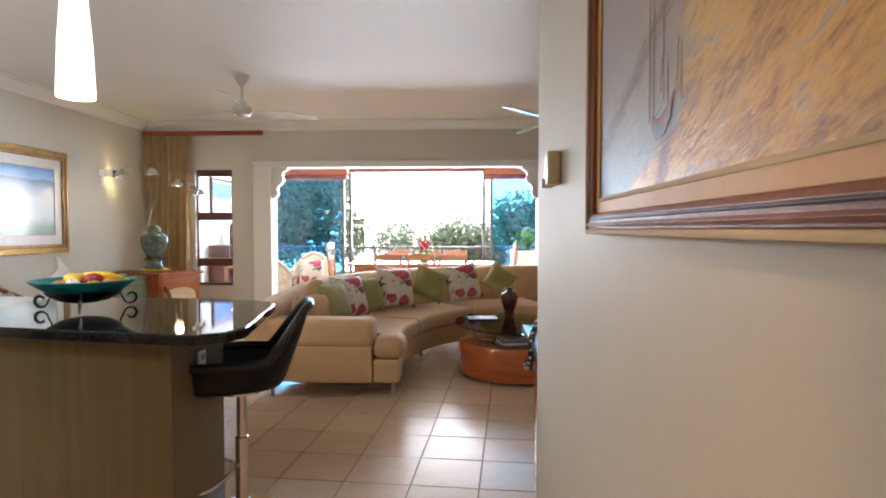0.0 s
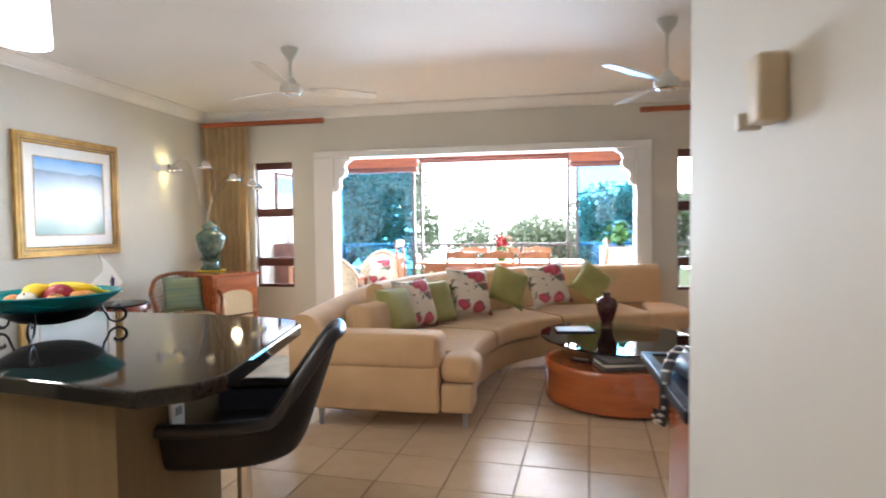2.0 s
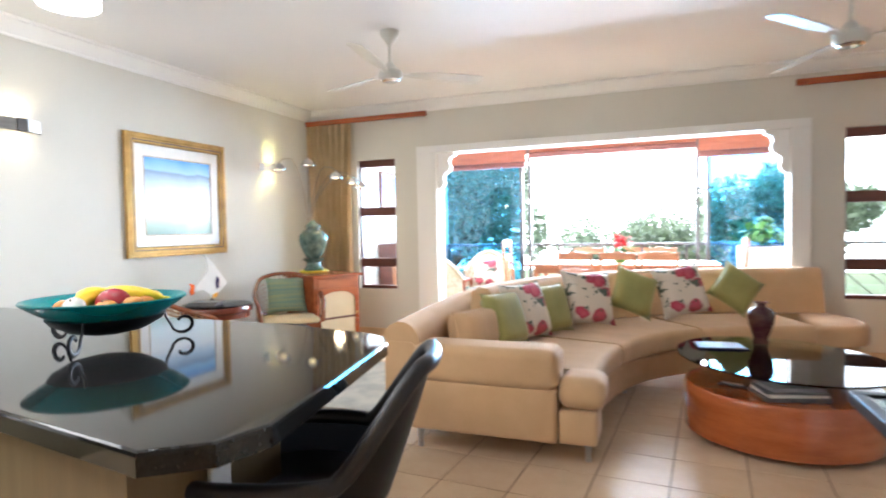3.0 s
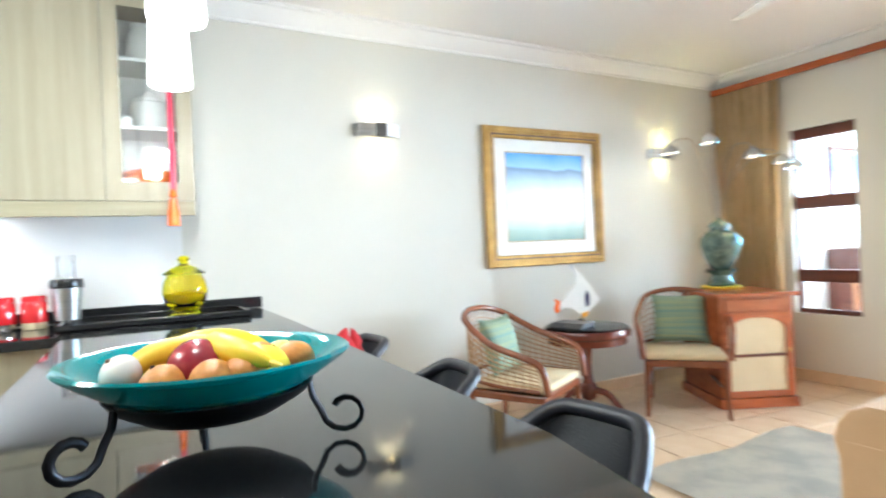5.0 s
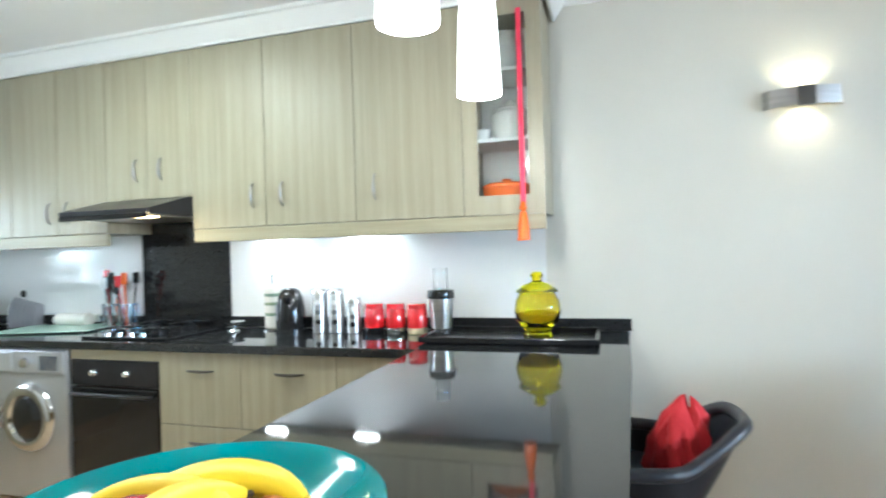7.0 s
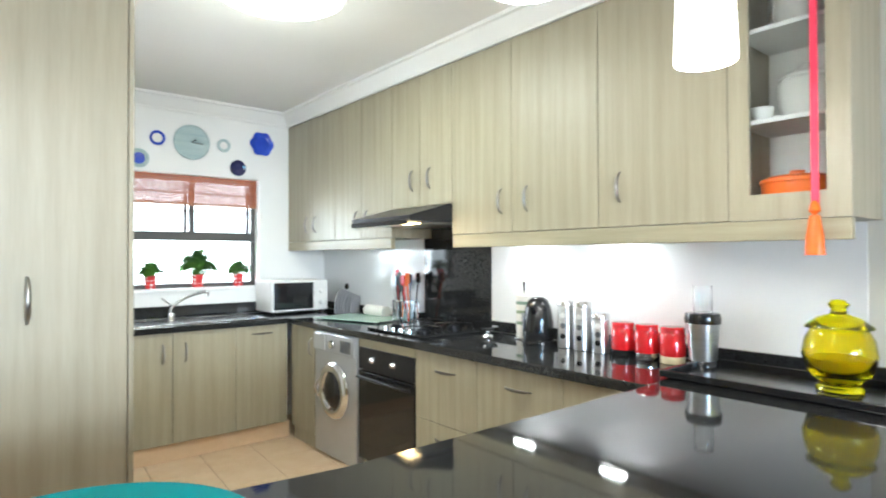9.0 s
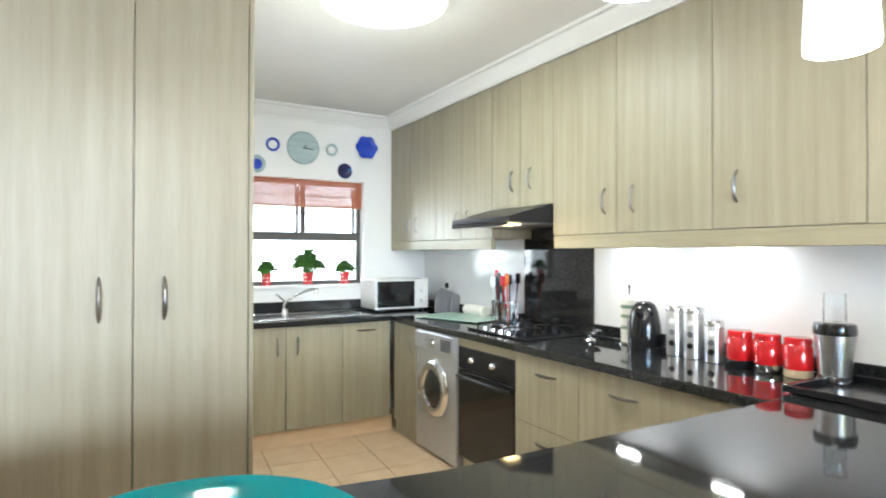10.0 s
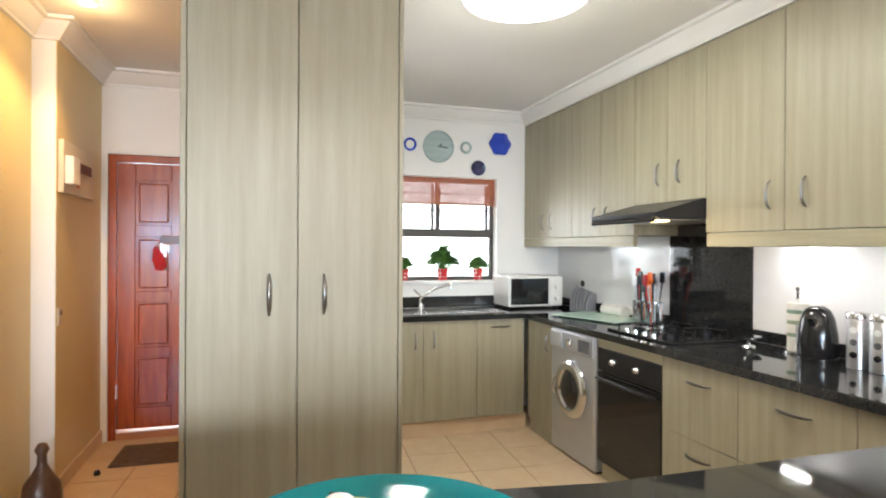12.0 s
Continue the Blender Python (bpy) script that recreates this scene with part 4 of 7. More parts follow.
def pot_plant(x, y, z, r, h, spread, n, label):
    ob = thing("potted_plant", label, "potted plant", (x, y, z), group="plants on the window sill")
    part("pot", turned([(r * 0.72, 0), (r, h), (r * 1.05, h), (r * 1.05, h - 0.012), (r * 0.98, h - 0.012)], 20), "dotted_glaze", ob, "red pot with white dots", smooth=40)
    rnd = random.Random(int(abs(x) * 1000))
    stems, leaves = bmesh.new(), bmesh.new()
    for k in range(n):
        a, e = rnd.uniform(0, 6.28), rnd.uniform(0.15, 1.0)
        tip = Vector((math.cos(a) * spread * e, math.sin(a) * spread * e * 0.6, h + spread * (1.5 - e) * rnd.uniform(0.5, 1.1)))
        tube(stems, [(0, 0, h - 0.01), tip * 0.6 + Vector((0, 0, 0.02)), tip], 0.0015, 4)
        leaf(leaves, tip, a, rnd.uniform(-0.5, 0.6), rnd.uniform(0.045, 0.075))
    part("stems", stems, "leaf_green", ob)
    part("foliage", leaves, "leaf_green", ob)


def leaf(bm, at, a, tilt, size):
    m = Matrix.Translation(at) @ Matrix.Rotation(a, 4, "Z") @ Matrix.Rotation(tilt, 4, "Y")
    pts = [(-size, 0, 0), (-size * 0.3, size * 0.5, size * 0.1), (size * 0.5, size * 0.42, 0.0), (size * 1.1, 0, -size * 0.2), (size * 0.5, -size * 0.42, 0.0), (-size * 0.3, -size * 0.5, size * 0.1)]
    vs = [bm.verts.new(m @ Vector(p)) for p in pts]
    bm.faces.new(vs)


def blind():
    ob = thing("roller_blind", "orange-red slatted bamboo blind, half rolled up", "blind", (-1.925, KITCHEN - 0.03, 1.78))
    bm = bmesh.new()
    for k in range(16):
        box(bm, (-0.505, -0.004, k * 0.0135 + 0.001), (0.505, 0.004, k * 0.0135 + 0.0125))
    part("slats", bm, "bamboo", ob)
    part("bottom_rail", boxes(((-0.508, -0.008, -0.015), (0.508, 0.008, 0.0)), bevel=0.003), "tan_wood", ob)


def wall_plate(name, label, x, z, r, outer, inner, lobes=0, mid=0.62):
    ob = thing(name, label, "wall plate" if name != "wall_clock" else "clock", (x, KITCHEN + 0.004, z), group="" if name == "wall_clock" else "plates on the kitchen wall")
    n = 36
    def loop(bm, rr, y):
        return [bm.verts.new((rr * (1 + (0.07 * math.cos(lobes * 2 * math.pi * k / n) if lobes else 0)) * math.cos(2 * math.pi * k / n), y, rr * (1 + (0.07 * math.cos(lobes * 2 * math.pi * k / n) if lobes else 0)) * math.sin(2 * math.pi * k / n))) for k in range(n)]
    bm = bmesh.new()
    rows = [loop(bm, r * 0.6, 0), loop(bm, r, 0.014), loop(bm, r, 0.018), loop(bm, r * mid, 0.008)]
    for a, b in zip(rows, rows[1:]):
        for k in range(n):
            bm.faces.new((a[k], a[(k + 1) % n], b[(k + 1) % n], b[k]))
    bm.faces.new(rows[0][::-1])
    bm.faces.new(rows[-1])
    part("rim", bm, outer, ob)
    if inner:
        bm = bmesh.new()
        a, b = loop(bm, r * mid * 0.97, 0.009), loop(bm, r * mid * 0.97, 0.012)
        bm.faces.new(a[::-1])
        bm.faces.new(b)
        for k in range(n):
            bm.faces.new((a[k], a[(k + 1) % n], b[(k + 1) % n], b[k]))
        part("centre", bm, inner, ob)
    return ob


washing_machine()
oven()
hob()
cooker_hood()
microwave()
sink()
for args in ((-1.62, 0.044, 0.10, 0.065, 44, "small bushy green plant in a red white-dotted pot"), (-1.96, 0.050, 0.10, 0.14, 120, "large bushy green plant in a red white-dotted pot"), (-2.28, 0.046, 0.10, 0.07, 44, "small feathery green plant in a red white-dotted pot")):
    pot_plant(args[0], KITCHEN - 0.035, 1.122, args[1], args[2], args[3], args[4], args[5])
tagged(part("sill_board", boxes(((-2.44, KITCHEN - 0.08, 1.095), (-1.42, KITCHEN + 0.03, 1.121)), bevel=0.005), "white_paint"), "white painted window sill board", "window sill", kind="structure")
blind()
wall_plate("wall_plate", "white plate with a dark blue rim on the kitchen wall", -1.655, 2.255, 0.055, "blue_glaze", "white_ceramic", mid=0.66)
wall_plate("wall_plate", "small pale blue patterned plate on the kitchen wall", -2.145, 2.255, 0.052, "clock_face", "white_ceramic", mid=0.6)
wall_plate("wall_plate", "cobalt blue flower-shaped plate on the kitchen wall", -2.46, 2.305, 0.098, "blue_glaze", None, lobes=6)
wall_plate("wall_plate", "dark navy round plate on the kitchen wall", -2.26, 2.085, 0.065, "navy_glaze", "navy_glaze")
wall_plate("wall_plate", "blue and white round plate on the kitchen wall", -1.53, 2.09, 0.07, "clock_face", "blue_glaze")
clock = wall_plate("wall_clock", "grey-blue weathered wall clock on the kitchen wall", -1.90, 2.25, 0.135, "clock_face", "clock_face", mid=0.9)
for a, r in ((60, 0.06), (-15, 0.085)):
    part("clock_hand", rod([(0, 0.016, 0), (-r * math.cos(radians(a)), 0.016, r * math.sin(radians(a)) * 0.4)], 0.003, 5), "black_plastic", clock)

WX = -2.88


def kettle():
    ob = thing("kettle", "black glossy cordless kettle on its base", "kettle", (WX, 1.26, 0.902), 20)
    part("base", turned([(0.085, 0), (0.085, 0.015), (0.078, 0.02)], 24), "black_plastic", ob, smooth=40)
    part("body", turned([(0.078, 0.021), (0.082, 0.04), (0.078, 0.12), (0.066, 0.19), (0.050, 0.225), (0.030, 0.24), (0.0, 0.243)], 28), "black_plastic", ob, smooth=60)
    part("handle", rod(curve([(-0.055, 0, 0.225), (-0.09, 0, 0.21), (-0.11, 0, 0.13), (-0.09, 0, 0.06), (-0.075, 0, 0.05)]), 0.011, flat=1.4), "black_plastic", ob, smooth=60)
    part("spout", rod([(0.06, 0, 0.17), (0.085, 0, 0.20)], [0.022, 0.016]), "black_plastic", ob, smooth=60)
    part("water_gauge", boxes(((0.045, -0.07, 0.07), (0.055, -0.062, 0.16)), bevel=0.002), "grey_plastic", ob)


def canister(y, h, r, label):
    ob = thing("canister", label, "canister", (WX, y, 0.902), group="steel canisters on the worktop")
    part("body", turned([(r, 0), (r, h - 0.03), (r * 0.98, h - 0.028)], 24), "brushed_steel", ob, smooth=40)
    part("lid", turned([(r * 1.03, h - 0.027), (r * 1.03, h - 0.004), (r * 0.97, h), (0.0, h + 0.002)], 24), "chrome", ob, smooth=40)
    for k in range(3):
        d = part("porthole", turned([(0.014, 0), (0.014, 0.003), (0.0, 0.004)], 14), ("oven_glass", "dark_print", "white_ceramic")[k], ob)
        d.matrix_basis = Matrix.Rotation(radians(15), 4, "Z") @ Matrix.Translation((r - 0.002, 0, h * (0.25 + 0.22 * k))) @ Matrix.Rotation(radians(90), 4, "Y")


def tin(y, label, base):
    ob = thing("storage_jar", label, "storage jar", (WX, y, 0.902), group="red storage jars on the worktop")
    part("base_band", turned([(0.048, 0), (0.050, 0.004), (0.050, 0.03)], 24), base, ob, smooth=40)
    part("body", turned([(0.051, 0.031), (0.053, 0.05), (0.053, 0.12), (0.048, 0.128)], 24), "red_glaze", ob, smooth=40)
    part("lid", turned([(0.050, 0.129), (0.050, 0.148), (0.044, 0.154), (0.0, 0.155)], 24), "red_glaze", ob, smooth=40)


kettle()
canister(1.44, 0.235, 0.040, "tall brushed steel canister beside the kettle")
canister(1.54, 0.235, 0.043, "tall brushed steel canister between two others")
canister(1.645, 0.185, 0.040, "shorter brushed steel canister beside the red jars")
tin(1.765, "red glazed storage jar with a black base band", "black_plastic")
tin(1.885, "red glazed storage jar with a silver base band", "chrome")
tin(2.005, "red glazed storage jar with a cream base band", "cream_cloth")


def blender_jug():
    ob = thing("blender", "small steel blender with a black collar and clear beaker", "blender", (WX, 2.135, 0.902))
    part("foot", turned([(0.058, 0), (0.058, 0.02), (0.052, 0.03)], 24), "black_plastic", ob, smooth=40)
    part("motor", turned([(0.052, 0.031), (0.064, 0.17), (0.064, 0.18)], 28), "brushed_steel", ob, smooth=40)
    part("collar", turned([(0.069, 0.181), (0.071, 0.20), (0.066, 0.222), (0.05, 0.225)], 28), "black_plastic", ob, smooth=40)
    part("beaker", turned([(0.038, 0.226), (0.036, 0.33), (0.038, 0.335), (0.034, 0.335), (0.033, 0.23)], 24), "clear_glass", ob, smooth=40)


def towel_roll():
    ob = thing("paper_towel", "upright paper towel roll with teal bands on a stand", "paper towel", (-2.95, 1.10, 0.902))
    part("stand", turned([(0.06, 0), (0.06, 0.008), (0.006, 0.012), (0.006, 0.30), (0.012, 0.31), (0.0, 0.32)], 18), "chrome", ob, smooth=40)
    part("roll", turned([(0.045, 0.013), (0.045, 0.24), (0.008, 0.24)], 24), "paper", ob, smooth=40)
    for z in (0.08, 0.14, 0.19):
        part("printed_band", turned([(0.0456, z), (0.0456, z + 0.018)], 24, cap=False), "teal_cloth", ob, "teal printed band")


def small_dish():
    ob = thing("dish", "small steel dish on a foot beside the hob", "dish", (-2.86, 0.90, 0.902))
    part("foot", turned([(0.035, 0), (0.03, 0.008), (0.01, 0.012), (0.01, 0.03)], 20), "chrome", ob, smooth=40)
    part("bowl", turned([(0.012, 0.03), (0.05, 0.04), (0.06, 0.055), (0.056, 0.055), (0.0, 0.042)], 24), "chrome", ob, smooth=40)


def utensil_pot(x, y, label, seed):
    ob = thing("utensil_holder", label, "utensil holder", (x, y, 0.902), group="utensil holders beside the hob")
    bm = turned([(0.052, 0), (0.052, 0.015), (0.050, 0.015), (0.050, 0.004)], 24)
    for k in range(16):
        a = 2 * math.pi * k / 16
        tube(bm, [(0.051 * math.cos(a), 0.051 * math.sin(a), 0.01), (0.051 * math.cos(a), 0.051 * math.sin(a), 0.145)], 0.004, 5)
    lathe(bm, [(0.050, 0.14), (0.053, 0.14), (0.053, 0.152), (0.050, 0.152)], 24)
    part("basket", bm, "chrome", ob, smooth=40)
    rnd = random.Random(seed)
    for k in range(6):
        a, lean, h = rnd.uniform(0, 6.28), rnd.uniform(0.02, 0.05), rnd.uniform(0.22, 0.31)
        c, s = math.cos(a), math.sin(a)
        mat = ("black_plastic", "orange_glaze", "black_plastic", "brushed_steel", "black_plastic", "red_glaze")[k]
        bm = rod([(c * 0.02, s * 0.02, 0.01), (c * (0.02 + lean), s * (0.02 + lean), h)], [0.004, 0.006])
        box(bm, (c * (0.02 + lean) - 0.006, s * (0.02 + lean) - 0.022, h - 0.01), (c * (0.02 + lean) + 0.006, s * (0.02 + lean) + 0.022, h + 0.06), 0.005)
        part("utensil", bm, mat, ob)


blender_jug()
towel_roll()
small_dish()
utensil_pot(-2.93, -0.06, "steel wire utensil holder full of knives and spatulas", 1)
utensil_pot(-2.93, 0.07, "steel wire utensil holder with orange and black utensils", 2)
ob = thing("cutting_board", "pale green glass cutting board on the worktop", "cutting board", (-2.80, -0.36, 0.903), 17)
part("board", boxes(((-0.19, -0.30, 0.004), (0.19, 0.30, 0.010)), bevel=0.003), "green_board", ob)
for sx in (-0.16, 0.16):
    for sy in (-0.26, 0.26):
        part("foot", turned([(0.01, 0), (0.01, 0.004)], 10, (sx, sy)), "white_plastic", ob)


def mat_rack():
    ob = thing("place_mat_rack", "stack of grey rounded place mats in a holder", "place mats", (-2.96, -0.80, 0.902))
    for k in range(6):
        shape = [(-0.0, 0.0), (0.0, 0.0)]
        bm = bmesh.new()
        prof = [(-0.11, 0.0), (0.11, 0.0), (0.11, 0.10), (0.07, 0.17), (0.0, 0.20), (-0.07, 0.17), (-0.11, 0.10)]
        a = [bm.verts.new((p, k * 0.028, z * (1 - 0.05 * k))) for p, z in prof]
        b = [bm.verts.new((p, k * 0.028 + 0.007, z * (1 - 0.05 * k))) for p, z in prof]
        bm.faces.new(a)
        bm.faces.new(b[::-1])
        for j in range(7):
            bm.faces.new((a[j], a[(j + 1) % 7], b[(j + 1) % 7], b[j]))
        q = part("mat", bm, "grey_plastic", ob)
        q.matrix_basis = Matrix.Rotation(radians(30), 4, "Z") @ Matrix.Translation((0, -0.08, 0))
    part("stand", boxes(((-0.06, -0.10, 0), (0.06, 0.12, 0.004))), "black_iron", ob)
    part("knob", turned([(0.012, 0.19), (0.018, 0.21), (0.014, 0.235), (0.0, 0.24)], 14, (0, -0.05)), "black_plastic", ob)


mat_rack()
ob = thing("kitchen_roll", "white paper roll lying against the splashback", "kitchen roll", (-2.97, -0.42, 0.945))
q = part("roll", turned([(0.042, -0.13), (0.042, 0.13)], 24), "paper", ob, smooth=40)
q.matrix_basis = Matrix.Rotation(radians(90), 4, "X")
part("wall_holder", boxes(((-0.075, -0.15, -0.02), (-0.045, 0.15, 0.03)), bevel=0.003), "white_plastic", ob)

ob = thing("tray", "long black glossy tray at the end of the bar", "tray", (-2.76, 2.52, 0.903))
part("base", boxes(((-0.19, -0.38, 0.0), (0.19, 0.38, 0.008)), bevel=0.003), "black_plastic", ob)
part("rim", boxes(((-0.20, -0.40, 0.004), (-0.19, 0.40, 0.03)), ((0.19, -0.40, 0.004), (0.20, 0.40, 0.03)), ((-0.19, -0.40, 0.004), (0.19, -0.38, 0.03)), ((-0.19, 0.38, 0.004), (0.19, 0.40, 0.03)), bevel=0.003), "black_plastic", ob)


def yellow_jar():
    ob = thing("glass_jar", "yellow glass lidded jar standing on the black tray", "glass jar", (-2.77, 2.64, 0.912))
    part("foot", turned([(0.068, 0), (0.07, 0.008), (0.058, 0.022), (0.06, 0.03)], 28), "yellow_glass", ob, smooth=60)
    part("bowl", turned([(0.06, 0.031), (0.095, 0.07), (0.108, 0.12), (0.10, 0.17), (0.082, 0.205), (0.078, 0.205), (0.095, 0.165), (0.102, 0.12), (0.088, 0.073), (0.0, 0.04)], 32, cap=False), "yellow_glass", ob, smooth=60)
    part("lid", turned([(0.098, 0.208), (0.098, 0.214), (0.06, 0.242), (0.025, 0.255), (0.022, 0.27), (0.032, 0.285), (0.02, 0.30), (0.0, 0.303)], 28), "yellow_glass", ob, smooth=60)
    part("filling", turned([(0.02, 0.045), (0.082, 0.075), (0.092, 0.11), (0.0, 0.125)], 20), "lemon_skin", ob, smooth=60)


yellow_jar()

# things in the glazed cabinet, tassel
ob = thing("casserole", "orange casserole with a lid in the glazed cabinet", "casserole", (-2.84, 2.50, 1.50))
part("body", turned([(0.105, 0), (0.112, 0.02), (0.115, 0.115)], 28), "orange_glaze", ob, smooth=40)
part("lid", turned([(0.12, 0.117), (0.118, 0.13), (0.09, 0.142), (0.025, 0.148), (0.025, 0.162), (0.0, 0.164)], 28), "orange_glaze", ob, smooth=40)
ob = thing("biscuit_jar", "white lidded china jar in the glazed cabinet", "china jar", (-2.87, 2.52, 1.847))
part("body", turned([(0.06, 0), (0.085, 0.05), (0.09, 0.12), (0.08, 0.14)], 28), "white_ceramic", ob, smooth=40)
part("lid", turned([(0.085, 0.142), (0.08, 0.155), (0.03, 0.18), (0.015, 0.20), (0.0, 0.205)], 28), "white_ceramic", ob, smooth=40)
ob = thing("sugar_bowl", "small white china bowl in the glazed cabinet", "china bowl", (-2.80, 2.40, 1.847))
part("body", turned([(0.02, 0), (0.035, 0.02), (0.04, 0.05), (0.036, 0.05), (0.0, 0.02)], 20), "white_ceramic", ob, smooth=40)
ob = thing("china_jug", "white china jug on the upper glazed shelf", "china jug", (-2.87, 2.50, 2.178))
part("body", turned([(0.05, 0), (0.08, 0.06), (0.07, 0.14), (0.05, 0.18), (0.055, 0.2), (0.05, 0.2), (0.0, 0.1)], 24), "white_ceramic", ob, smooth=40)
ob = thing("tassel", "red ribbon with an orange tassel on the cabinet corner", "tassel", (-2.685, 2.60, 1.36))
part("ribbon", boxes(((-0.001, -0.010, 0.17), (0.001, 0.014, 1.06)), bevel=0.0005), "red_pink", ob, "long red ribbon")
part("knot", turned([(0.004, 0.13), (0.018, 0.145), (0.012, 0.17), (0.004, 0.178)], 12), "orange_glaze", ob, smooth=40)
part("fringe", turned([(0.030, 0.0), (0.026, 0.06), (0.015, 0.13)], 14), "orange_glaze", ob, "orange silk fringe", smooth=40)


# ---- fruit bowl ----


def banana(at, yaw, roll, scale=1.0, bend=0.8, lift=0.0):
    ob = thing("banana", "ripe yellow banana with a dark tip in the fruit bowl", "banana", at, group="fruit in the bowl")
    n, pts, rad = 14, [], []
    for k in range(n + 1):
        u = k / n - 0.5
        pts.append((0.19 * scale * u * 1.05, 0, 0.16 * scale * bend * (0.25 - u * u)))
        rad.append(0.0225 * scale * (1 - (2 * abs(u)) ** 4 * 0.68))
    m = Matrix.Rotation(radians(yaw), 4, "Z") @ Matrix.Rotation(radians(roll), 4, "X") @ Matrix.Rotation(radians(lift), 4, "Y")
    p = part("skin", rod(pts, rad, 10), "banana_skin", ob, smooth=60)
    t = part("tip", rod([pts[0], Vector(pts[0]) + Vector((-0.008, 0, -0.006))], [0.0056, 0.004], 7), "brown_tip", ob)
    s = part("stem", rod([pts[-1], Vector(pts[-1]) + Vector((0.022, 0, -0.012))], [0.0056, 0.0045], 7), "banana_skin", ob)
    for q in (p, t, s):
        q.matrix_basis = m


def round_fruit(name, label, at, r, mat, squash=0.9, seed=0):
    ob = thing(name, label, name, at, group="fruit in the bowl")
    prof = [(r * math.sin(math.pi * k / 12) * (1 - 0.04 * (k > 9)), -squash * r * math.cos(math.pi * k / 12)) for k in range(13)]
    q = part("skin", turned(prof, 22), mat, ob, smooth=80)
    q.matrix_basis = Matrix.Rotation(0.4 + seed, 4, "X") @ Matrix.Rotation(seed * 1.3, 4, "Y")
    s = part("stalk", turned([(0.004, squash * r * 0.96), (0.003, squash * r + 0.003)], 8), "brown_tip", ob)
    s.matrix_basis = q.matrix_basis


BX, BY, BZ = -0.635, 2.535, 0.903
ob = thing("fruit_bowl", "wide teal glass bowl with fine ridges in an iron stand", "fruit bowl", (BX, BY, BZ + 0.050))
prof = [(0.03, 0.0)] + [(0.03 + 0.188 * (k / 30) + 0.0016 * (k % 2), 0.085 * (k / 30) ** 1.7) for k in range(1, 31)] + [(0.221, 0.088), (0.217, 0.092)] + [(0.03 + 0.183 * (k / 12), 0.006 + 0.085 * (k / 12) ** 1.7) for k in range(12, -1, -1)]
part("glass", turned(prof, 56, cap=True), "teal_glass", ob, smooth=50)
ob = thing("bowl_stand", "black wrought iron stand with three scrolled feet", "bowl stand", (BX, BY, BZ))
part("ring", rod([(0.135 * math.cos(a * math.pi / 18), 0.135 * math.sin(a * math.pi / 18), 0.080) for a in range(36)], 0.006, 8, closed=True), "black_iron", ob, smooth=50)
part("dish", turned([(0.0, 0.038), (0.05, 0.040), (0.10, 0.052), (0.145, 0.076), (0.156, 0.088), (0.159, 0.087), (0.148, 0.072), (0.102, 0.046), (0.05, 0.034), (0.0, 0.032)], 44, cap=False), "black_iron", ob, "black iron dish under the glass", smooth=50)
for k in range(3):
    a = radians(-60 + 120 * k)
    c, s = math.cos(a), math.sin(a)

    def away(u, w):
        return (c * u, s * u, w)

    loop = [away(0.158, 0.088), away(0.162, 0.065), away(0.176, 0.040)]
    curl = [away(0.214 + 0.038 * math.cos(q) * (1 - 0.045 * j), 0.040 + 0.035 * math.sin(q) * (1 - 0.045 * j)) for j, q in ((j, math.pi + j * math.pi / 6) for j in range(0, 12))]
    part("leg", rod(loop + curl[1:], 0.0042, 8, flat=1.8), "black_iron", ob, "iron leg ending in a scroll", smooth=50)

FZ = BZ + 0.118


def rest(dx, dy, r):
    """The height of a fruit of radius r lying in the bowl."""
    return BZ + 0.054 + 0.085 * max(0.0, (math.hypot(dx, dy) - 0.03) / 0.180) ** 1.7 + r

banana((BX + 0.03, BY - 0.03, FZ + 0.010), 100, -62, 1.0, 1.1)
banana((BX - 0.035, BY + 0.01, FZ + 0.010), 112, -60, 1.0, 1.0)
banana((BX + 0.05, BY + 0.05, FZ + 0.020), 8, 68, 1.0, 1.2)
round_fruit("mango", "dark red mango in the middle of the bowl", (BX + 0.060, BY - 0.025, FZ + 0.008), 0.047, "mango_skin", 1.15, 1.2)
round_fruit("lemon", "yellow-green lemon at the edge of the bowl", (BX + 0.092, BY + 0.065, rest(0.092, 0.065, 0.040)), 0.040, "lemon_skin", 1.1, 1.0)
round_fruit("lemon", "yellow lemon behind the bananas in the bowl", (BX - 0.02, BY + 0.115, rest(0.02, 0.115, 0.033)), 0.033, "lemon_skin", 1.15, 1.6)
round_fruit("garlic_bulb", "white garlic bulb among the fruit", (BX + 0.035, BY - 0.128, rest(0.035, 0.128, 0.03) + 0.012), 0.030, "white_ceramic", 0.9, 0.2)
for k, (dx, dy, dz) in enumerate(((0.092, -0.075, 0.0), (0.122, -0.012, 0.0), (0.122, 0.03, 0.0), (0.015, 0.075, 0.022), (0.045, 0.122, 0.0), (-0.06, -0.09, 0.0), (-0.10, 0.0, 0.0), (-0.07, 0.07, 0.0), (-0.02, 0.02, 0.0))):
    round_fruit("orange", "small ripe orange in the fruit bowl", (BX + dx, BY + dy, rest(dx, dy, 0.034) + dz), 0.034, "orange_skin", 0.92, k * 0.7)


# ---- lamps ----


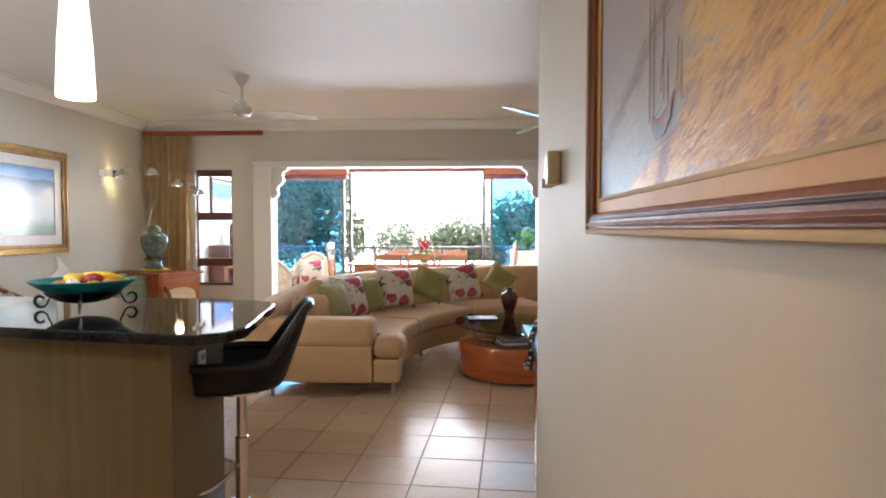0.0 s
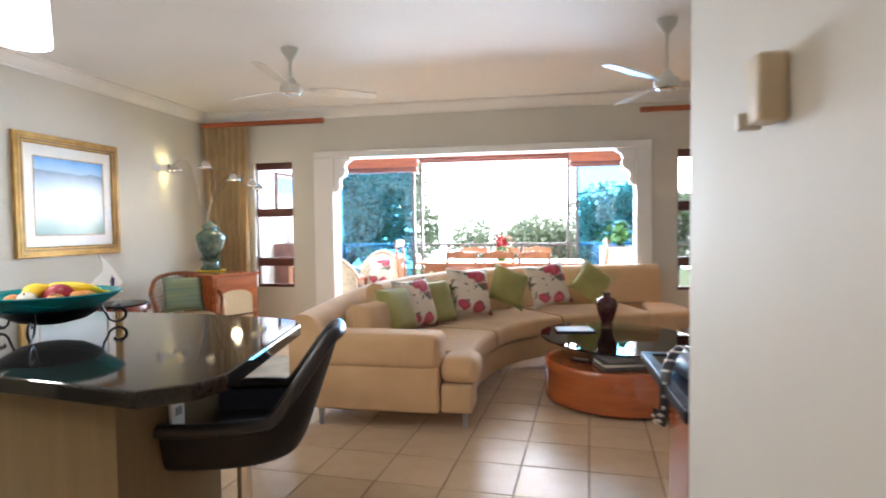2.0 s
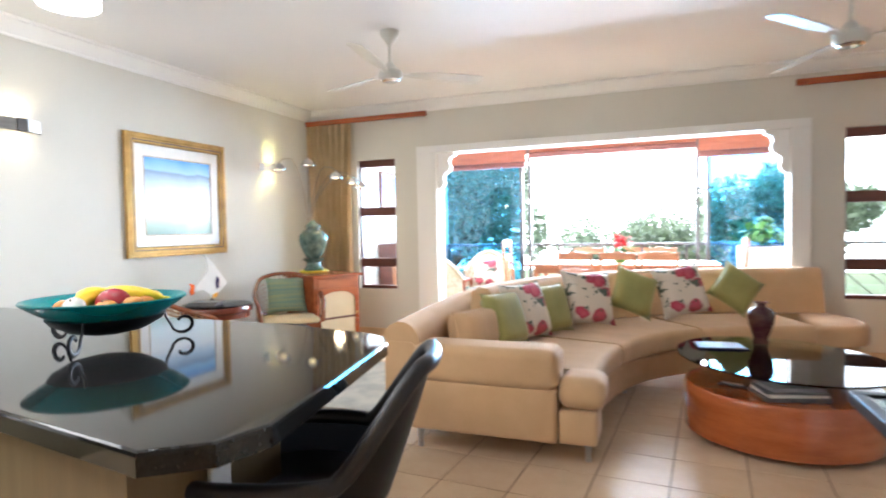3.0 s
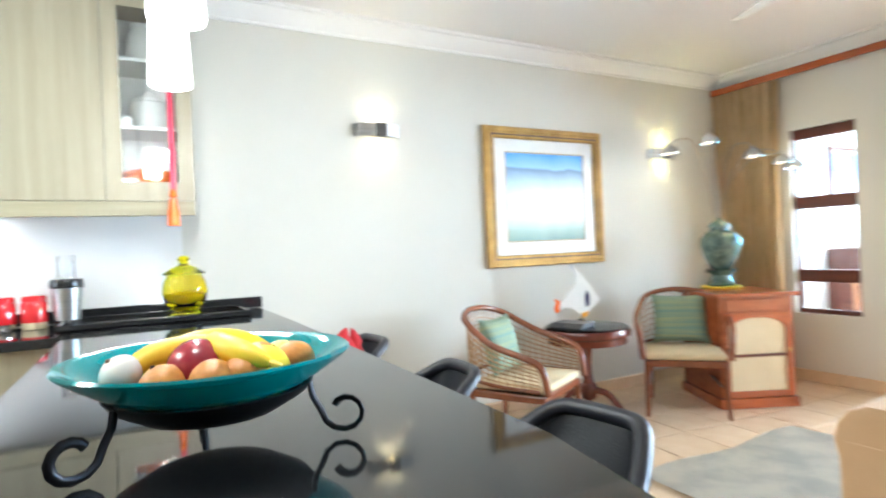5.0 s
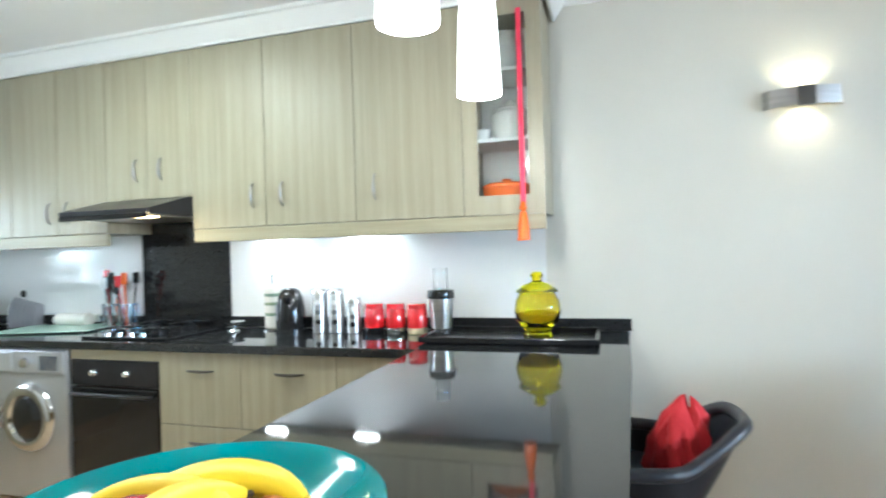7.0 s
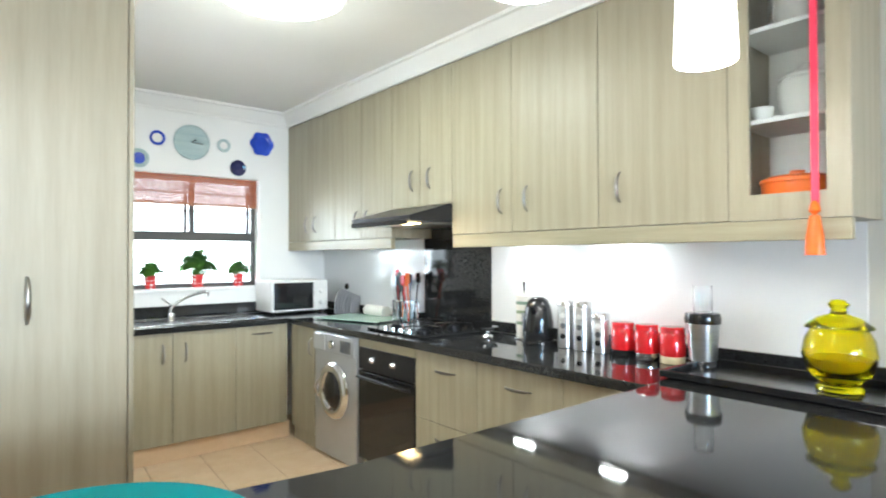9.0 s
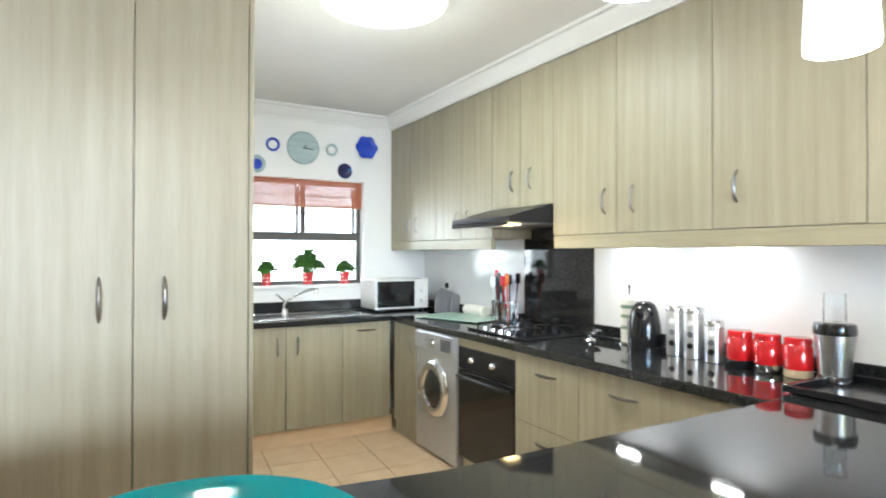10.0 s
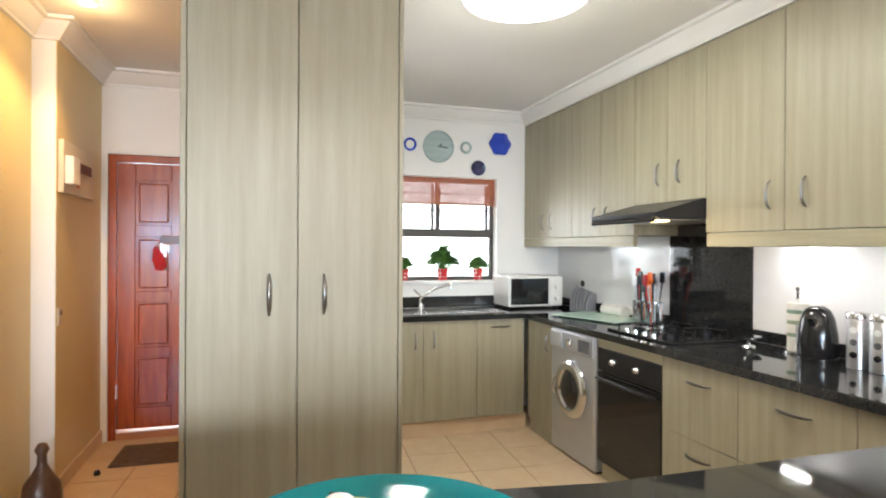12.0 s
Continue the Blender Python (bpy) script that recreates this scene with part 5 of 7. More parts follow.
def pendant(x, y):
    ob = thing("pendant_lamp", "white tapered glass pendant lamp, lit, above the bar", "pendant lamp", (x, y, 1.85), group="pendant lamps over the bar")
    part("shade", turned([(0.074, 0.0), (0.076, 0.01), (0.066, 0.25), (0.050, 0.45), (0.042, 0.50), (0.0, 0.505)], 32, cap=False), "pendant_glass", ob, smooth=60)
    part("cap", turned([(0.025, 0.502), (0.022, 0.55), (0.004, 0.56)], 16), "chrome", ob, smooth=40)
    part("cord", rod([(0, 0, 0.55), (0, 0, CEIL - 1.87)], 0.003, 6), "black_plastic", ob)
    part("ceiling_rose", turned([(0.03, CEIL - 1.884), (0.05, CEIL - 1.875), (0.05, CEIL - 1.852)], 20), "chrome", ob, smooth=40)
    point_lamp("pendant_bulb", (x, y, 1.81), 11, (1.0, 0.93, 0.82), 0.06)


for x, y in ((-2.0, 2.57), (-1.345, 2.555), (-0.56, 2.40)):
    pendant(x, y)


def sconce(y, z, tint):
    ob = thing("wall_lamp", "brushed steel wall lamp glowing up and down, on the cream wall", "wall lamp", (LEFT, y, z), group="wall lamps of the lounge")
    pts = [(0.0, -0.155), (0.05, -0.135), (0.075, -0.055), (0.08, 0.0), (0.075, 0.055), (0.05, 0.135), (0.0, 0.155)]
    bm = band(pts, [(0, -0.04), (0.003, -0.04), (0.003, 0.04), (0, 0.04)])
    part("shade", bm, "brushed_steel", ob, smooth=40)
    part("front_strap", boxes(((0.081, -0.035, -0.043), (0.086, 0.035, 0.043)), bevel=0.002), "grey_metal", ob, "darker steel strap")
    part("bulb", turned([(0.012, -0.03), (0.014, 0.0), (0.012, 0.03), (0.0, 0.032)], 12, (0.035, 0)), "warm_glow", ob)
    part("wall_plate", boxes(((0.0, -0.05, -0.03), (0.012, 0.05, 0.03)), bevel=0.003), "brushed_steel", ob)
    spot_lamp("wall_lamp_up", (LEFT + 0.045, y, z + 0.02), (LEFT + 0.0, y, z + 0.5), 5, 130, tint)
    spot_lamp("wall_lamp_down", (LEFT + 0.045, y, z - 0.02), (LEFT + 0.0, y, z - 0.5), 5, 130, tint)


sconce(3.82, 1.962, (1.0, 0.80, 0.48))
sconce(6.415, 1.92, (1.0, 0.80, 0.22))

ob = thing("ceiling_light", "round white ceiling light, lit, in the kitchen", "ceiling light", (-1.66, 0.78, KITCHEN_CEIL))
part("diffuser", turned([(0.30, -0.012), (0.29, -0.025), (0.22, -0.042), (0.10, -0.052), (0.0, -0.054)], 40), "lamp_glow", ob, smooth=60)
part("base", turned([(0.31, -0.02), (0.31, -0.001)], 40), "white_plastic", ob)
area_lamp("kitchen_ceiling_lamp", (-1.66, 0.78, KITCHEN_CEIL - 0.10), (-1.66, 0.78, 0), 0.5, 0.5, 21, (0.98, 1.0, 0.85))
point_lamp("kitchen_ceiling_glow", (-1.66, 0.78, KITCHEN_CEIL - 0.20), 8, (0.98, 1.0, 0.85), 0.10)
ob = thing("hall_light", "small round warm downlight in the hall ceiling", "ceiling light", (0.36, -0.13, CEIL))
part("ring", turned([(0.05, -0.012), (0.05, -0.001)], 24), "white_plastic", ob)
part("bulb", turned([(0.035, -0.018), (0.035, -0.013)], 24), "warm_glow", ob)
point_lamp("hall_lamp", (0.36, -0.13, CEIL - 0.12), 4, (1.0, 0.62, 0.26), 0.05)
spot_lamp("hall_downlight", (0.36, -0.13, CEIL - 0.03), (0.36, -0.13, 0.0), 75, 112, (1.0, 0.60, 0.24), 0.04)
point_lamp("hood_lamp", (-2.46, 0.68, 1.50), 1.2, (1.0, 0.7, 0.35), 0.03)
for y in (1.12, 1.68):
    area_lamp("under_cabinet_lamp", (-2.92, y, 1.475), (-2.96, y, 0.9), 0.03, 0.13, 2.2, (1.0, 0.98, 0.92)).rotation_euler = (0, 0, 0)

# ---- hall ----


def front_door():
    ob = thing("door_1", "reddish varnished wooden front door with eight raised panels", "door", (0.0, KITCHEN - 0.07, 0.0), kind="structure")
    x0, x1 = -0.33, 0.56
    part("door_frame", boxes(((x1 - 0.055, -0.03, 0), (x1 - 0.002, 0.06, 2.058)), ((x0 + 0.002, -0.03, 0), (x0 + 0.055, 0.06, 2.058)), ((x0 + 0.055, -0.03, 2.005), (x1 - 0.055, 0.06, 2.058)), bevel=0.004), "door_wood", ob)
    a, b = x0 + 0.058, x1 - 0.058
    leaf_ob = part("leaf", boxes(((a, 0.0, 0.07), (b, 0.028, 2.0))), "door_wood", ob)
    xs = [a, a + 0.115, (a + b) / 2 - 0.03, (a + b) / 2 + 0.03, b - 0.115, b]
    zs = [0.07, 0.22, 0.60, 0.66, 1.00, 1.07, 1.47, 1.55, 1.88, 2.0]
    for u0, u1 in ((xs[0], xs[1]), (xs[2], xs[3]), (xs[4], xs[5])):
        part("stile", boxes(((u0, 0.029, 0.07), (u1, 0.042, 2.0)), bevel=0.003), "door_wood", leaf_ob)
    for z0, z1 in ((zs[0], zs[1]), (zs[2], zs[3]), (zs[4], zs[5]), (zs[6], zs[7]), (zs[8], zs[9])):
        for u0, u1 in ((xs[1], xs[2]), (xs[3], xs[4])):
            part("rail", boxes(((u0 + 0.001, 0.029, z0), (u1 - 0.001, 0.041, z1)), bevel=0.003), "door_wood", leaf_ob)
    for z0, z1 in ((zs[1], zs[2]), (zs[3], zs[4]), (zs[5], zs[6]), (zs[7], zs[8])):
        for u0, u1 in ((xs[1], xs[2]), (xs[3], xs[4])):
            part("panel", boxes(((u0 + 0.022, 0.029, z0 + 0.022), (u1 - 0.022, 0.040, z1 - 0.022)), bevel=0.010, seg=1), "door_wood", leaf_ob)
    part("threshold", boxes(((x0 + 0.055, -0.03, 0.0), (x1 - 0.055, 0.07, 0.055)), bevel=0.006), "tan_wood", ob)
    lock = part("lock", boxes(((0.0, 0.043, 1.42), (0.22, 0.06, 1.475)), bevel=0.004), "dark_wood", leaf_ob)
    part("hinge", boxes(((x1 - 0.062, 0.05, 0.30), (x1 - 0.052, 0.066, 0.40))), "brushed_steel", ob)


front_door()
ob = thing("key_holder", "keys and a red oven glove on the front door", "keys", (0.23, KITCHEN - 0.025, 1.30))
part("hook", rod([(0, 0, 0.13), (0, 0.02, 0.13), (0, 0.025, 0.10)], 0.004), "chrome", ob)
part("keys", boxes(((-0.05, 0.005, 0.02), (-0.035, 0.012, 0.11)), ((-0.025, 0.006, 0.03), (-0.01, 0.012, 0.12)), ((-0.07, 0.008, 0.05), (-0.06, 0.013, 0.11)), bevel=0.001), "brushed_steel", ob)
part("glove", slab([(0.03, -0.0), (0.045, 0.02), (0.03, 0.06), (0.04, 0.10), (0.02, 0.12), (-0.0, 0.10), (-0.035, 0.05), (-0.055, -0.02), (-0.03, -0.06), (0.02, -0.06)], 0.01, 0.03, 0.006), "red_cloth", ob, "red quilted oven glove").matrix_basis = Matrix.Translation((0, 0.02, -0.02)) @ Matrix.Rotation(radians(90), 4, "X") @ Matrix.Translation((0, 0, -0.03))
ob = thing("doormat", "dark brown coir doormat inside the front door", "doormat", (0.05, -1.03, 0.001), -2)
part("mat", boxes(((-0.37, -0.20, 0), (0.37, 0.20, 0.012)), bevel=0.004), "mat_brown", ob)
ob = thing("switch_board", "beige electrical distribution board with a row of dark switches", "distribution board", (0.60, -0.80, 1.85))
part("cover", boxes(((-0.03, -0.30, -0.15), (0.0, 0.30, 0.15)), bevel=0.004), "beige_plastic", ob)
part("breakers", boxes(((-0.042, -0.20, -0.01), (-0.03, 0.12, 0.05)), bevel=0.002), "black_plastic", ob)
part("meter", boxes(((-0.075, 0.16, -0.10), (-0.0305, 0.285, 0.06)), bevel=0.005), "white_plastic", ob)
part("warning_label", boxes(((-0.032, 0.02, -0.10), (-0.0305, 0.07, -0.05))), "orange_glaze", ob)
ob = thing("light_switch", "small beige light switch on the hall wall", "light switch", (0.60, -0.53, 1.0))
part("plate", boxes(((-0.008, -0.03, -0.05), (0, 0.03, 0.05)), bevel=0.003), "beige_plastic", ob)
part("rocker", boxes(((-0.014, -0.01, 0.005), (-0.008, 0.01, 0.035)), bevel=0.002), "brown_carving", ob)
bm = turned([(0.0, 0.0), (0.07, 0.01), (0.095, 0.07), (0.085, 0.15), (0.05, 0.20), (0.024, 0.25), (0.022, 0.30), (0.035, 0.33), (0.02, 0.36), (0.0, 0.365)], 20)
tagged(part("duck_statue", bm, "brown_carving", smooth=60), "dark brown carved wooden duck on the hall floor", "statue").matrix_world = pose(0.60, -0.28, 0.001, 0, 0, 40)
ob = thing("door_stop", "small black rubber door stop on the hall floor", "door stop", (0.46, -0.75, 0.001))
part("rubber", turned([(0.018, 0), (0.02, 0.012), (0.014, 0.026), (0.0, 0.028)], 14), "black_plastic", ob)

# ---- lounge ----


def picture(name, label, m, w, h, frame_w, frame_mat, liner, inner_w, print_mat, inner_mat="white_plastic", lip=0.006):
    """A framed picture in its own plane: x across, z up, facing -y."""
    ob = thing(name, label, "picture")
    ob.matrix_world = m

    def border(w0, h0, b, y0, y1, prof=0.004):
        bm = bmesh.new()
        rows = []
        for inset, y in ((0, y1), (0, y0 + prof), (prof, y0), (b - prof, y0), (b, y0 + prof), (b, y1)):
            a, c = w0 / 2 - inset, h0 / 2 - inset
            rows.append([bm.verts.new(p) for p in ((-a, y, -c), (a, y, -c), (a, y, c), (-a, y, c))])
        for p, q in zip(rows, rows[1:] + rows[:1]):
            for k in range(4):
                bm.faces.new((p[k], p[(k + 1) % 4], q[(k + 1) % 4], q[k]))
        return bm

    part("frame", border(w, h, frame_w, -0.035, -0.002, 0.008), frame_mat, ob)
    part("frame_bead", border(w - 2 * frame_w * 0.28, h - 2 * frame_w * 0.28, frame_w * 0.22, -0.043, -0.034, 0.004), "gold_frame" if frame_mat == "gold_frame" else "frame_wood", ob)
    part("frame_groove", border(w - 2 * frame_w * 0.64, h - 2 * frame_w * 0.64, frame_w * 0.12, -0.039, -0.034, 0.002), "frame_dark", ob)
    w1, h1 = w - 2 * frame_w, h - 2 * frame_w
    part("mount", border(w1 - 0.002, h1 - 0.002, inner_w, -0.016, -0.006, 0.001), inner_mat, ob)
    part("slip", border(w1 - 2 * inner_w + 0.012, h1 - 2 * inner_w + 0.012, lip, -0.019, -0.0165, 0.001), liner, ob)
    part("print", boxes(((-w1 / 2 + inner_w, -0.012, -h1 / 2 + inner_w), (w1 / 2 - inner_w, -0.006, h1 / 2 - inner_w))), print_mat, ob)
    return ob


picture("framed_print", "gold-framed print of misty blue mountains with glare painted in its middle", Matrix.Translation((LEFT + 0.002, 5.165, 1.548)) @ Matrix.Rotation(radians(90), 4, "Z"), 1.10, 1.018, 0.085, "gold_frame", "gold_frame", 0.10, "landscape_print")
PW, PH = 1.42, 1.15
ob = picture("oil_painting", "oil painting of a beached boat in a wooden frame with mount", Matrix.Translation((1.448, 1.31 - PW / 2, 1.270 + PH / 2)) @ Matrix.Rotation(radians(-90), 4, "Z") @ Matrix.Diagonal((1, 0.6, 1, 1)), PW, PH, 0.040, "frame_wood", "cream_cloth", 0.032, "oil_painting", "orange_mount", 0.008)
part("rope_edge", boxes(((-PW / 2, -0.044, -PH / 2 - 0.004), (PW / 2, -0.030, -PH / 2 + 0.006)), ((-PW / 2 - 0.004, -0.044, -PH / 2), (-PW / 2 + 0.006, -0.030, PH / 2)), bevel=0.004), "cream_cloth", ob)
MU, MW = -0.30, -0.385
rnd = random.Random(4)
hull = slab([(-0.13, 0.03), (-0.125, -0.03), (-0.08, -0.065), (0.0, -0.06), (0.07, -0.015), (0.10, 0.07), (0.03, 0.03), (-0.06, 0.005)], 0.0, 0.003)
q = part("painted_boat", hull, "canvas_dark", ob)
q.matrix_basis = Matrix.Translation((-0.235, -0.0125, -0.405)) @ Matrix.Rotation(radians(90), 4, "X") @ Matrix.Scale(0.42, 4)
q = part("painted_gunwale", slab([(-0.12, 0.012), (-0.07, -0.002), (-0.01, 0.012), (0.04, 0.032), (0.10, 0.072), (0.095, 0.045), (0.04, 0.006), (-0.02, -0.012), (-0.10, -0.010)], 0.0, 0.003), "canvas_red", ob)
q.matrix_basis = Matrix.Translation((-0.235, -0.0130, -0.405)) @ Matrix.Rotation(radians(90), 4, "X") @ Matrix.Scale(0.42, 4)
for k, h in enumerate((0.16, 0.21, 0.05, 0.13, 0.04, 0.06, 0.05)):
    u = MU + 0.022 * k + rnd.uniform(-0.006, 0.006)
    part("mast_stroke", rod([(u, -0.0125, MW + rnd.uniform(-0.02, 0.03)), (u + rnd.uniform(-0.01, 0.01), -0.0125, MW + 0.02 + h)], 0.0010 if h > 0.1 else 0.0008, 5), "canvas_mast", ob)
ob = thing("motion_sensor", "small beige alarm sensor with a white tip on the partition wall", "alarm sensor", (1.449, 1.865, 1.475))
part("housing", boxes(((-0.045, -0.035, -0.055), (0.0, 0.03, 0.055)), bevel=0.006), "beige_plastic", ob)
part("lens", boxes(((-0.055, 0.031, -0.06), (-0.015, 0.05, -0.03)), bevel=0.004), "white_plastic", ob)


def ceiling_fan(x, y, turn, rod_len):
    ob = thing("ceiling_fan", "white three-blade ceiling fan at rest under the lounge ceiling", "ceiling fan", (x, y, CEIL), turn, group="ceiling fans")
    part("canopy", turned([(0.018, -0.10), (0.065, -0.03), (0.07, -0.001)], 24), "fan_white", ob, smooth=40)
    part("down_rod", turned([(0.012, -rod_len + 0.06), (0.012, -0.09)], 14), "fan_white", ob, smooth=40)
    z = -rod_len
    part("motor", turned([(0.03, z - 0.05), (0.075, z - 0.045), (0.09, z - 0.02), (0.085, z + 0.015), (0.05, z + 0.035), (0.025, z + 0.075), (0.012, z + 0.08)], 28), "fan_white", ob, smooth=40)
    part("cap", turned([(0.0, z - 0.062), (0.055, z - 0.058), (0.068, z - 0.048)], 24), "chrome", ob, smooth=40)
    for k in range(3):
        m = Matrix.Rotation(radians(120 * k), 4, "Z")
        b = part("blade", slab([(0.14, -0.035), (0.32, -0.068), (0.67, -0.06), (0.70, -0.035), (0.70, 0.035), (0.67, 0.055), (0.32, 0.055), (0.14, 0.03)], 0.0, 0.006, 0.002), "fan_white", ob)
        b.matrix_basis = m @ Matrix.Translation((0, 0, z - 0.006)) @ Matrix.Rotation(radians(-12), 4, "X")
        i = part("blade_iron", boxes(((0.07, -0.016, z - 0.012), (0.20, 0.016, z - 0.006)), bevel=0.002), "fan_white", ob)
        i.matrix_basis = m


ceiling_fan(-0.89, 5.03, 38, 0.30)
ceiling_fan(1.88, 5.0, -10, 0.42)


def curtain(x0, x1, y, z1, folds, label):
    ob = thing("curtain", label, "curtain", ((x0 + x1) / 2, y, 0.02), group="lounge curtains")
    w = x1 - x0

    def f(u, v):
        gather = 1 - 0.12 * math.sin(math.pi * min(1, v * 1.02))
        return ((u - 0.5) * w * gather, 0.035 * math.sin(u * folds * 2 * math.pi + 0.6 * math.sin(v * 5)) * (0.5 + 0.5 * (1 - v) + 0.2) + 0.008 * math.sin(17 * u + 6 * v), v * (z1 - 0.02))

    part("cloth", grid_cloth(f, folds * 10, 14, 0.002), "curtain_cloth", ob, smooth=80)
    part("heading_tape", grid_cloth(lambda u, v: ((u - 0.5) * w, 0.030 * math.sin(u * folds * 2 * math.pi + 0.6 * math.sin(5)) * 0.7 - 0.005, z1 - 0.10 + 0.10 * v), folds * 10, 2, 0.002), "curtain_cloth", ob, smooth=80)
    return ob


curtain(-3.03, -2.42, FAR - 0.085, 2.46, 7, "gathered beige curtain hanging from the wooden pole board")
curtain(2.93, 3.55, FAR - 0.085, 2.42, 7, "gathered beige curtain beside the far window")


def pelmet_board(x0, x1, z):
    ob = thing("curtain_rail", "reddish-brown wooden curtain rail with rounded ends, on the wall", "curtain rail", ((x0 + x1) / 2, FAR, z), group="curtain rails")
    w = (x1 - x0) / 2
    part("board", boxes(((-w, -0.13, -0.028), (w, -0.095, 0.03)), bevel=0.012, seg=3), "cherry_wood", ob)
    for x in (-w + 0.08, w - 0.08):
        part("bracket", boxes(((x - 0.015, -0.095, -0.012), (x + 0.015, 0.0, 0.012)), bevel=0.003), "dark_wood", ob)


pelmet_board(-3.03, -1.47, 2.495)
pelmet_board(2.02, 3.9, 2.445)

# corner cabinet
ob = thing("corner_cabinet", "cherry wood cabinet with an arched fabric-backed glass door", "cabinet", (-2.36, 6.33, 0.0), 64)
W2, D2c, H2 = 0.545, 0.31, 0.80
part("carcass", boxes(((-0.262, -0.29, 0.07), (0.262, 0.27, H2 - 0.03)), bevel=0.004), "cherry_wood", ob)
part("top", boxes(((-0.29, -0.33, H2 - 0.03), (0.29, 0.29, H2)), bevel=0.008), "cherry_wood", ob)
part("plinth", boxes(((-0.28, -0.31, 0.0), (0.28, 0.28, 0.07)), bevel=0.006), "cherry_wood", ob)
part("drawer", boxes(((-0.225, -0.302, H2 - 0.125), (0.225, -0.291, H2 - 0.045)), bevel=0.003), "cherry_wood", ob)
bm = bmesh.new()
arch = [(-0.20, 0.12), (0.20, 0.12)] + [(0.20 * math.cos(a), 0.54 + 0.09 * math.sin(a)) for a in [math.pi * k / 12 for k in range(13)]]
outer = [(-0.245, 0.085), (0.245, 0.085)] + [(0.245 * math.cos(a) / max(abs(math.cos(a)), abs(math.sin(a))), 0.60 + 0.065 * math.sin(a) / max(abs(math.cos(a)), abs(math.sin(a)))) for a in [math.pi * k / 12 for k in range(13)]]
rows = [[bm.verts.new((x, y, z)) for x, z in loop] for loop, y in ((outer, -0.291), (outer, -0.308), (arch, -0.304), (arch, -0.291))]
for a, b in zip(rows, rows[1:] + rows[:1]):
    for k in range(15):
        bm.faces.new((a[k], a[(k + 1) % 15], b[(k + 1) % 15], b[k]))
door = part("door", bm, "cherry_wood", ob, "arched cabinet door frame")
part("door_fabric", boxes(((-0.21, -0.2955, 0.10), (0.21, -0.2915, 0.625))), "cream_cloth", door, "gathered cream fabric behind glass")
part("door_bar", boxes(((-0.20, -0.301, 0.355), (0.20, -0.296, 0.375))), "dark_wood", door)
part("handle", turned([(0.008, 0), (0.014, 0.012), (0.0, 0.016)], 12), "gold_frame", door).matrix_basis = Matrix.Translation((0.215, -0.308, 0.4)) @ Matrix.Rotation(radians(90), 4, "X")

# big jar
ob = thing("ginger_jar", "large green-glazed china jar on a carved stand, atop the cabinet", "china jar", (-2.53, 6.45, 0.80))
part("saucer", turned([(0.14, 0), (0.155, 0.008), (0.15, 0.014)], 32), "lemon_skin", ob, "yellow saucer", smooth=40)
part("stand", turned([(0.10, 0.015), (0.11, 0.03), (0.08, 0.06), (0.075, 0.10), (0.10, 0.125), (0.11, 0.14)], 28), "celadon", ob, smooth=50)
part("body", turned([(0.06, 0.141), (0.09, 0.17), (0.135, 0.27), (0.15, 0.34), (0.145, 0.39), (0.11, 0.43), (0.07, 0.45), (0.07, 0.47)], 36), "celadon", ob, smooth=60)
part("lid", turned([(0.085, 0.472), (0.085, 0.48), (0.06, 0.51), (0.025, 0.53), (0.02, 0.545), (0.0, 0.55)], 28), "celadon", ob, smooth=50)
rnd = random.Random(9)
for k in range(9):
    a = k * 0.7
    bm = bmesh.new()
    for j in range(4):
        leaf(bm, (0.10 * math.cos(a + 0.06 * j), 0.10 * math.sin(a + 0.06 * j), 0.115 + 0.01 * j), a + 0.4 * j, -0.3, 0.03)
    part("leaf_ornament", bm, "celadon", ob)


def arc_lamp():
    ob = thing("arc_floor_lamp", "chrome floor lamp with five arched arms and dome shades, lit", "floor lamp", (-2.84, 6.84, 0.0))
    part("base", turned([(0.15, 0), (0.15, 0.02), (0.03, 0.035), (0.02, 0.05)], 32), "chrome", ob, smooth=40)
    part("stem", turned([(0.012, 0.04), (0.012, 1.0)], 12), "chrome", ob, smooth=40)
    heads = [(-2.37, 6.15, 1.88), (-2.27, 6.51, 1.78), (-2.25, 6.83, 1.74), (-2.25, 7.0, 1.71), (-2.72, 6.15, 1.86)]
    for x, y, z in heads:
        u, v = x + 2.84, y - 6.84
        arm = part("arm", rod(curve([(0, 0, 1.0), (u * 0.1, v * 0.1, 1.5), (u * 0.45, v * 0.45, z + 0.10), (u * 0.8, v * 0.8, z + 0.13), (u, v, z + 0.075)], 5), 0.0035, 6), "chrome", ob, smooth=50)
        part("shade", turned([(0.068, 0.0), (0.070, 0.004), (0.060, 0.035), (0.035, 0.062), (0.012, 0.072), (0.012, 0.085), (0.009, 0.085), (0.0, 0.070), (0.030, 0.058), (0.057, 0.032), (0.064, 0.0)], 24, (u, v), z, cap=False), "chrome", arm, "chrome dome shade", smooth=50)
        part("bulb", turned([(0.0, 0.004), (0.028, 0.012), (0.028, 0.03), (0.012, 0.055)], 16, (u, v), z), "warm_glow", arm)


arc_lamp()
point_lamp("arc_lamp_light", (-2.27, 6.5, 1.70), 3, (1.0, 0.78, 0.45), 0.05)


